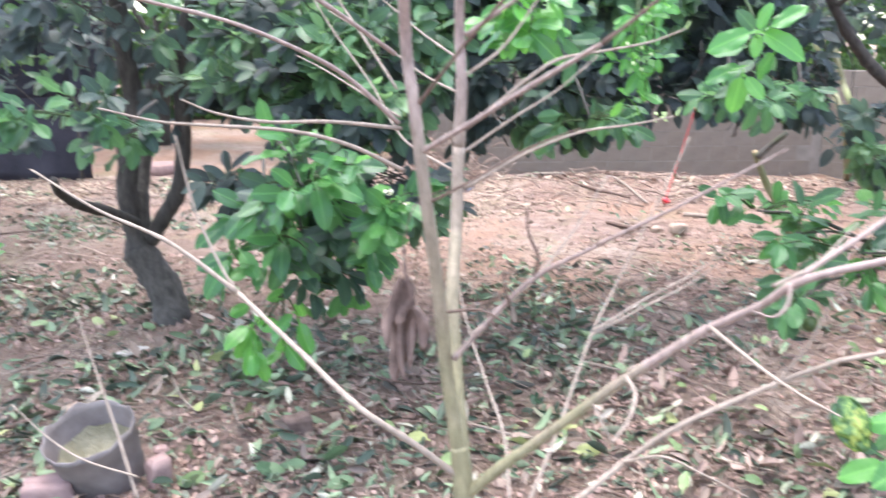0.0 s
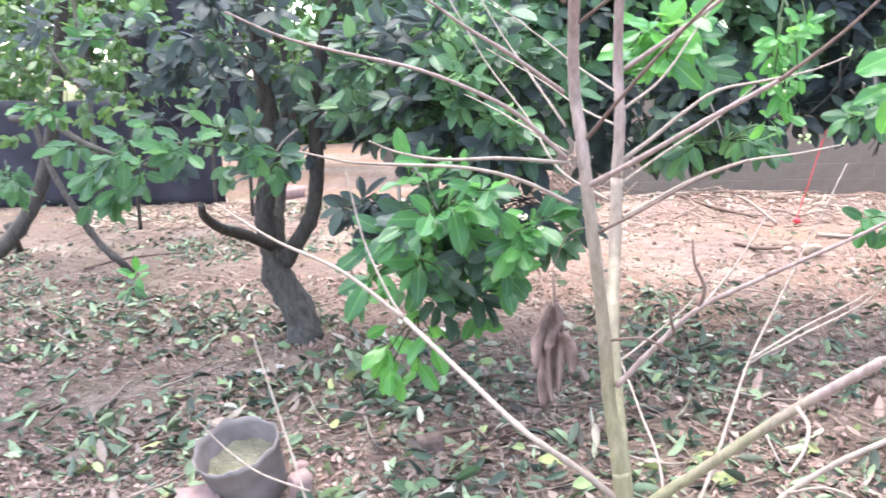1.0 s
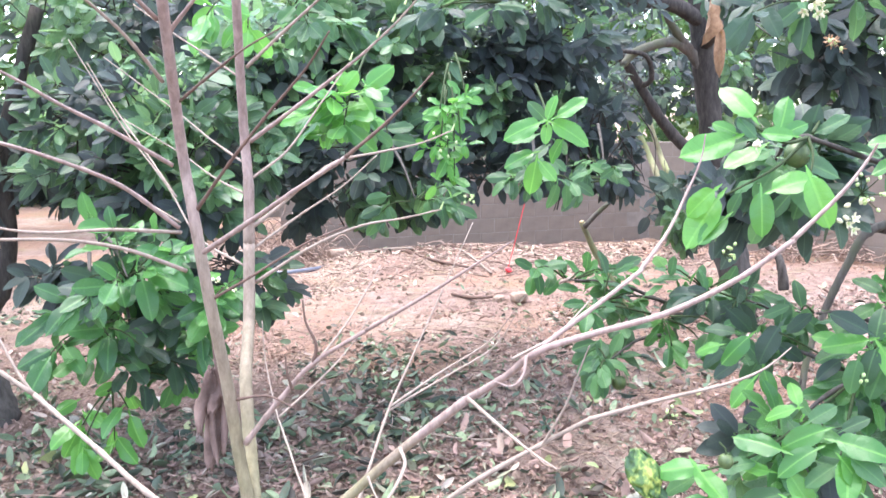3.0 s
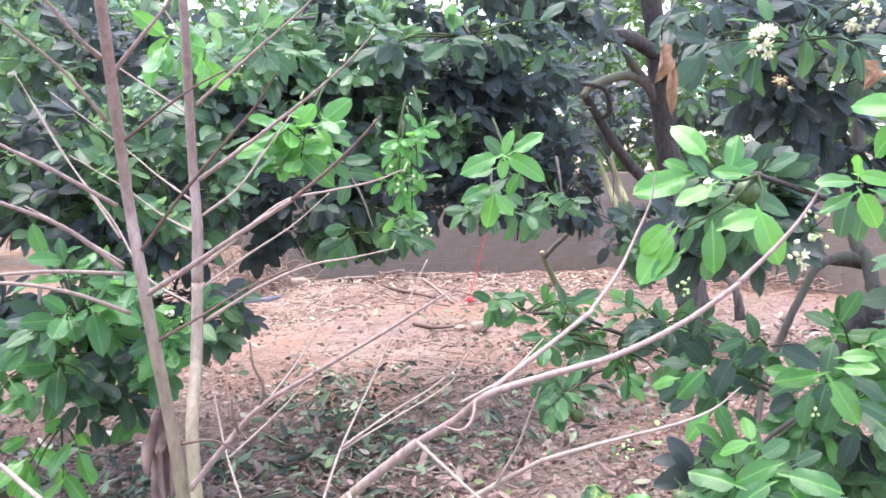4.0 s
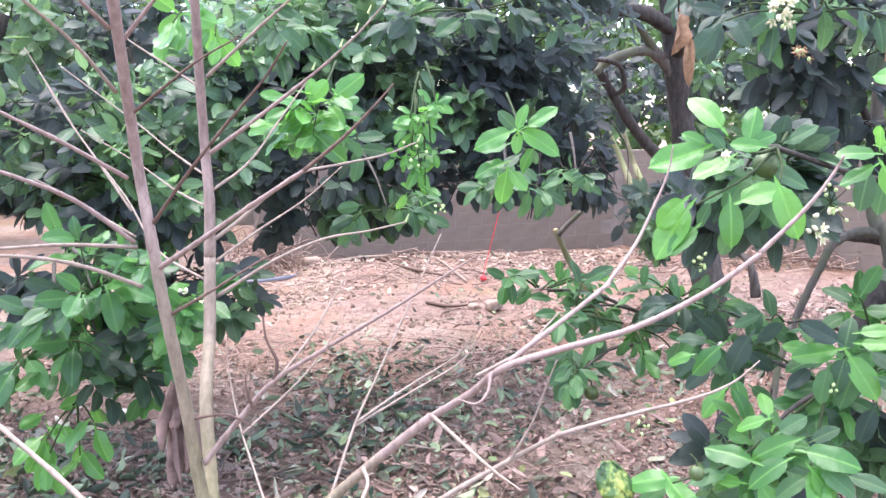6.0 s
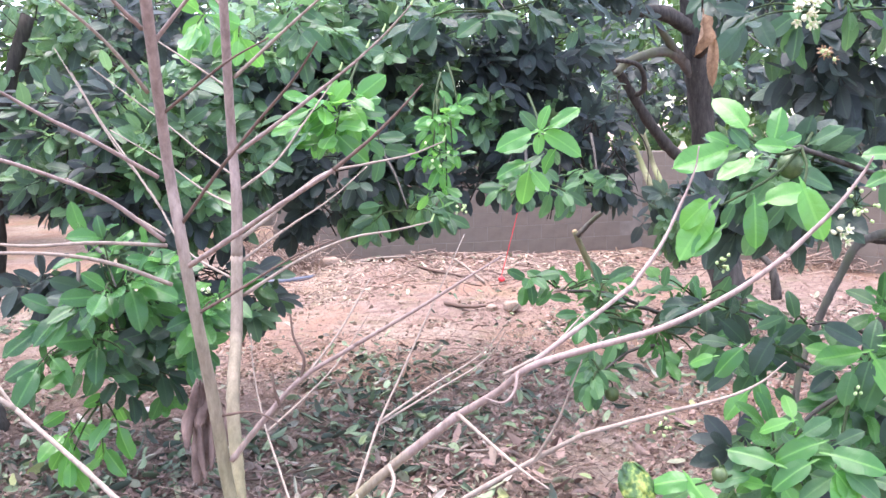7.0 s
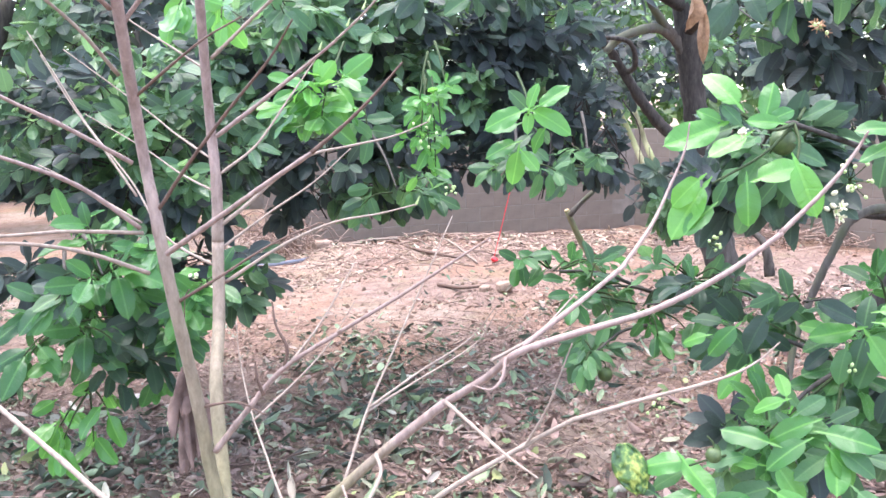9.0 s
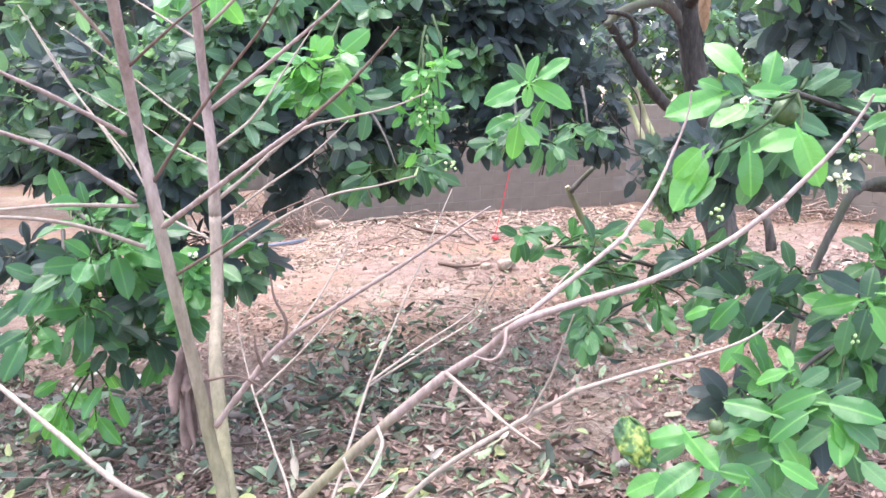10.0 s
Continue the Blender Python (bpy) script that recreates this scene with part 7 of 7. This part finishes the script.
v_all = []
fallen_stick([(-1.802, 5.156, -0.030), (-1.447, 5.550, -0.030), (-1.255, 6.089, -0.030)], 0.006, 0.003)
fallen_stick([(-2.016, 3.806, -0.030), (-1.954, 3.900, -0.030), (-1.896, 4.044, -0.030)], 0.008, 0.005)
fallen_stick([(-1.237, 3.699, -0.030), (-1.122, 3.477, -0.030), (-1.025, 3.305, -0.030)], 0.006, 0.004)
fallen_stick([(-0.586, 3.223, -0.030), (-0.398, 3.358, -0.030), (-0.215, 3.414, -0.030)], 0.008, 0.005, TWIG_DARK)
fallen_stick([(0.350, 4.738, -0.030), (0.454, 4.486, -0.030), (0.528, 4.215, -0.030)], 0.007, 0.004, TWIG_DARK)
fallen_stick([(1.207, 9.354, -0.030), (1.441, 8.835, -0.030), (1.762, 8.333, -0.030)], 0.02, 0.012, TWIG_DARK)
fallen_stick([(1.885, 8.106, -0.030), (1.803, 9.179, -0.030), (1.595, 9.440, -0.030)], 0.012, 0.01)
fallen_stick([(0.713, 9.304, -0.030), (0.985, 9.620, -0.030), (1.276, 9.413, -0.030)], 0.02, 0.014)
fallen_stick([(2.096, 7.603, -0.030), (2.323, 7.456, -0.030), (2.536, 7.622, -0.030)], 0.02, 0.016)
fallen_stick([(1.316, 7.051, -0.030), (1.462, 6.807, -0.030), (1.659, 6.842, -0.030)], 0.016, 0.01, TWIG_DARK)
fallen_stick([(-3.826, 6.333, -0.030), (-3.626, 6.696, -0.030), (-3.193, 6.840, -0.030)], 0.012, 0.007, TWIG_DARK)
fallen_stick([(-2.164, 3.271, -0.030), (-1.988, 3.234, -0.030), (-1.822, 3.261, -0.030)], 0.006, 0.004, TWIG_DARK)
for pts, r0 in (([(-1.64, 2.74), (-1.50, 2.86), (-1.43, 3.04)], 0.005), ([(-1.48, 2.72), (-1.40, 2.84), (-1.35, 2.98)], 0.005), ([(-1.85, 3.15), (-1.64, 3.34), (-1.42, 3.48)], 0.008), ([(-1.5, 3.04), (-1.2, 3.12), (-0.93, 3.26)], 0.007), ([(-1.66, 2.98), (-1.48, 3.06), (-1.33, 3.02)], 0.006), ([(-0.9, 3.42), (-0.83, 3.22), (-0.76, 3.08)], 0.006), ([(-0.4, 3.75), (-0.1, 3.62), (0.2, 3.7)], 0.006), ([(0.05, 3.2), (0.3, 3.05), (0.5, 3.12)], 0.006), ([(0.62, 3.9), (0.86, 3.74), (1.12, 3.8)], 0.007)):
    fallen_stick(pts, r0, r0 * 0.6, rng.choice((TWIG_PALE, TWIG_DARK)))
fallen_stick([(-2.151, 3.490, -0.030), (-2.180, 3.733, -0.030), (-2.192, 3.967, -0.030)], 0.006, 0.004)

# small weeds on the litter
def weed(place, size, n):
    t = thing("weed", (place[0], place[1], 0.0), "small dark-green weed seedling on the litter", "weed", "weeds")
    o = Vector((place[0], place[1], height(place[0], place[1])))
    stalk = tube("stalk", t, [o - Vector((0, 0, 0.01)), o + Vector((0.005, 0, size * 0.5)), o + Vector((0, 0, size))], 0.002, 0.0012, TWIG_GREEN, 5, 3)
    leaf_parts(stalk, rosette(rng, o + Vector((0, 0, size)), (0.1, -0.2, 1), n, size, 1.2, size * 0.7, 0.1), LEAF_OLD_SHADY, rng)


weed((0.364, 3.299, -0.030), 0.06, 8)
weed((0.440, 3.261, -0.030), 0.05, 7)
weed((1.225, 3.858, -0.030), 0.05, 7)
weed((0.402, 4.677, -0.030), 0.05, 7)

# heaps of cut brush
def brush_heap(place, spread, count, tall, label):
    t = thing("brush_heap", (place[0], place[1], 0.0), label, "brush", "brush heaps")
    bv, bf = [], []
    for _ in range(count):
        p = Vector((place[0] + rng.gauss(0, spread[0]), place[1] + rng.gauss(0, spread[1]), 0))
        a, ln = rng.uniform(0, 6.28), rng.uniform(0.15, 0.5)
        z0 = height(p.x, p.y) + abs(rng.gauss(0.02, tall))
        q = p + Vector((math.cos(a) * ln, math.sin(a) * ln * 0.5, 0))
        v, f = tube_arrays([(p.x, p.y, z0), ((p.x + q.x) / 2, (p.y + q.y) / 2, z0 + 0.8 * tall * rng.random()), (q.x, q.y, max(0.01, z0 + rng.gauss(0, tall)))], 0.006, 0.003, 4, 3)
        bf += [tuple(k + len(bv) for k in face) for face in f]
        bv += v
    tagged(child(new("brushwood", mesh_from("brushwood", bv, bf, STRAW)), t), kind="stuff")


brush_heap((5.656, 7.912), (0.5, 0.25), 260, 0.12, "low heap of dry cut brush at the foot of the wall")
brush_heap((-0.05, 9.25), (0.25, 0.16), 170, 0.2, "tangled heap of dry roots beside the hose")
brush_heap((1.9, 9.45), (0.6, 0.12), 150, 0.02, "thin layer of dry stalks raked to the wall")
broken_brick((0.45, 9.35, -0.030), (0.2, 0.16, 0.14), 0.4, "pale rounded stone at the foot of the wall", CLODS, "stone")
broken_brick((1.82, 6.74, -0.030), (0.13, 0.09, 0.075), 0.2, "rounded reddish lump of soil on bare ground", CLODS, "stone")
broken_brick((1.66, 6.80, -0.030), (0.09, 0.08, 0.05), 0.9, "rounded reddish lump of soil on bare ground", CLODS, "stone")

# ---- blocks of the walls, last ----
def block_mesh(length):
    return mesh_of("block", box_bm(0, length - 0.007, 0.0, 0.03, 0.0, COURSE - 0.007, 0.002), BLOCK, False)


FULL, HALF = block_mesh(BLOCK_L), block_mesh(BLOCK_L / 2)


def lay_blocks(wall, length, lo, hi):
    for c in range(7):
        x = -BLOCK_L / 2 * (c % 2)
        while x < length - 0.01:
            me = FULL
            if x < 0:
                x, me = 0.0, HALF
            step = BLOCK_L if me is FULL else BLOCK_L / 2
            if lo <= x <= hi and x + step <= length:
                ob = new("block", me)
                ob.parent = wall
                ob.matrix_basis = Matrix.Translation((x, -0.0025 + rng.uniform(-0.0015, 0.0015), c * COURSE))
            x += step


lay_blocks(wall_north, NORTH_L, 0.0, NORTH_L)
lay_blocks(wall_east, EAST_L, 0.0, EAST_L)
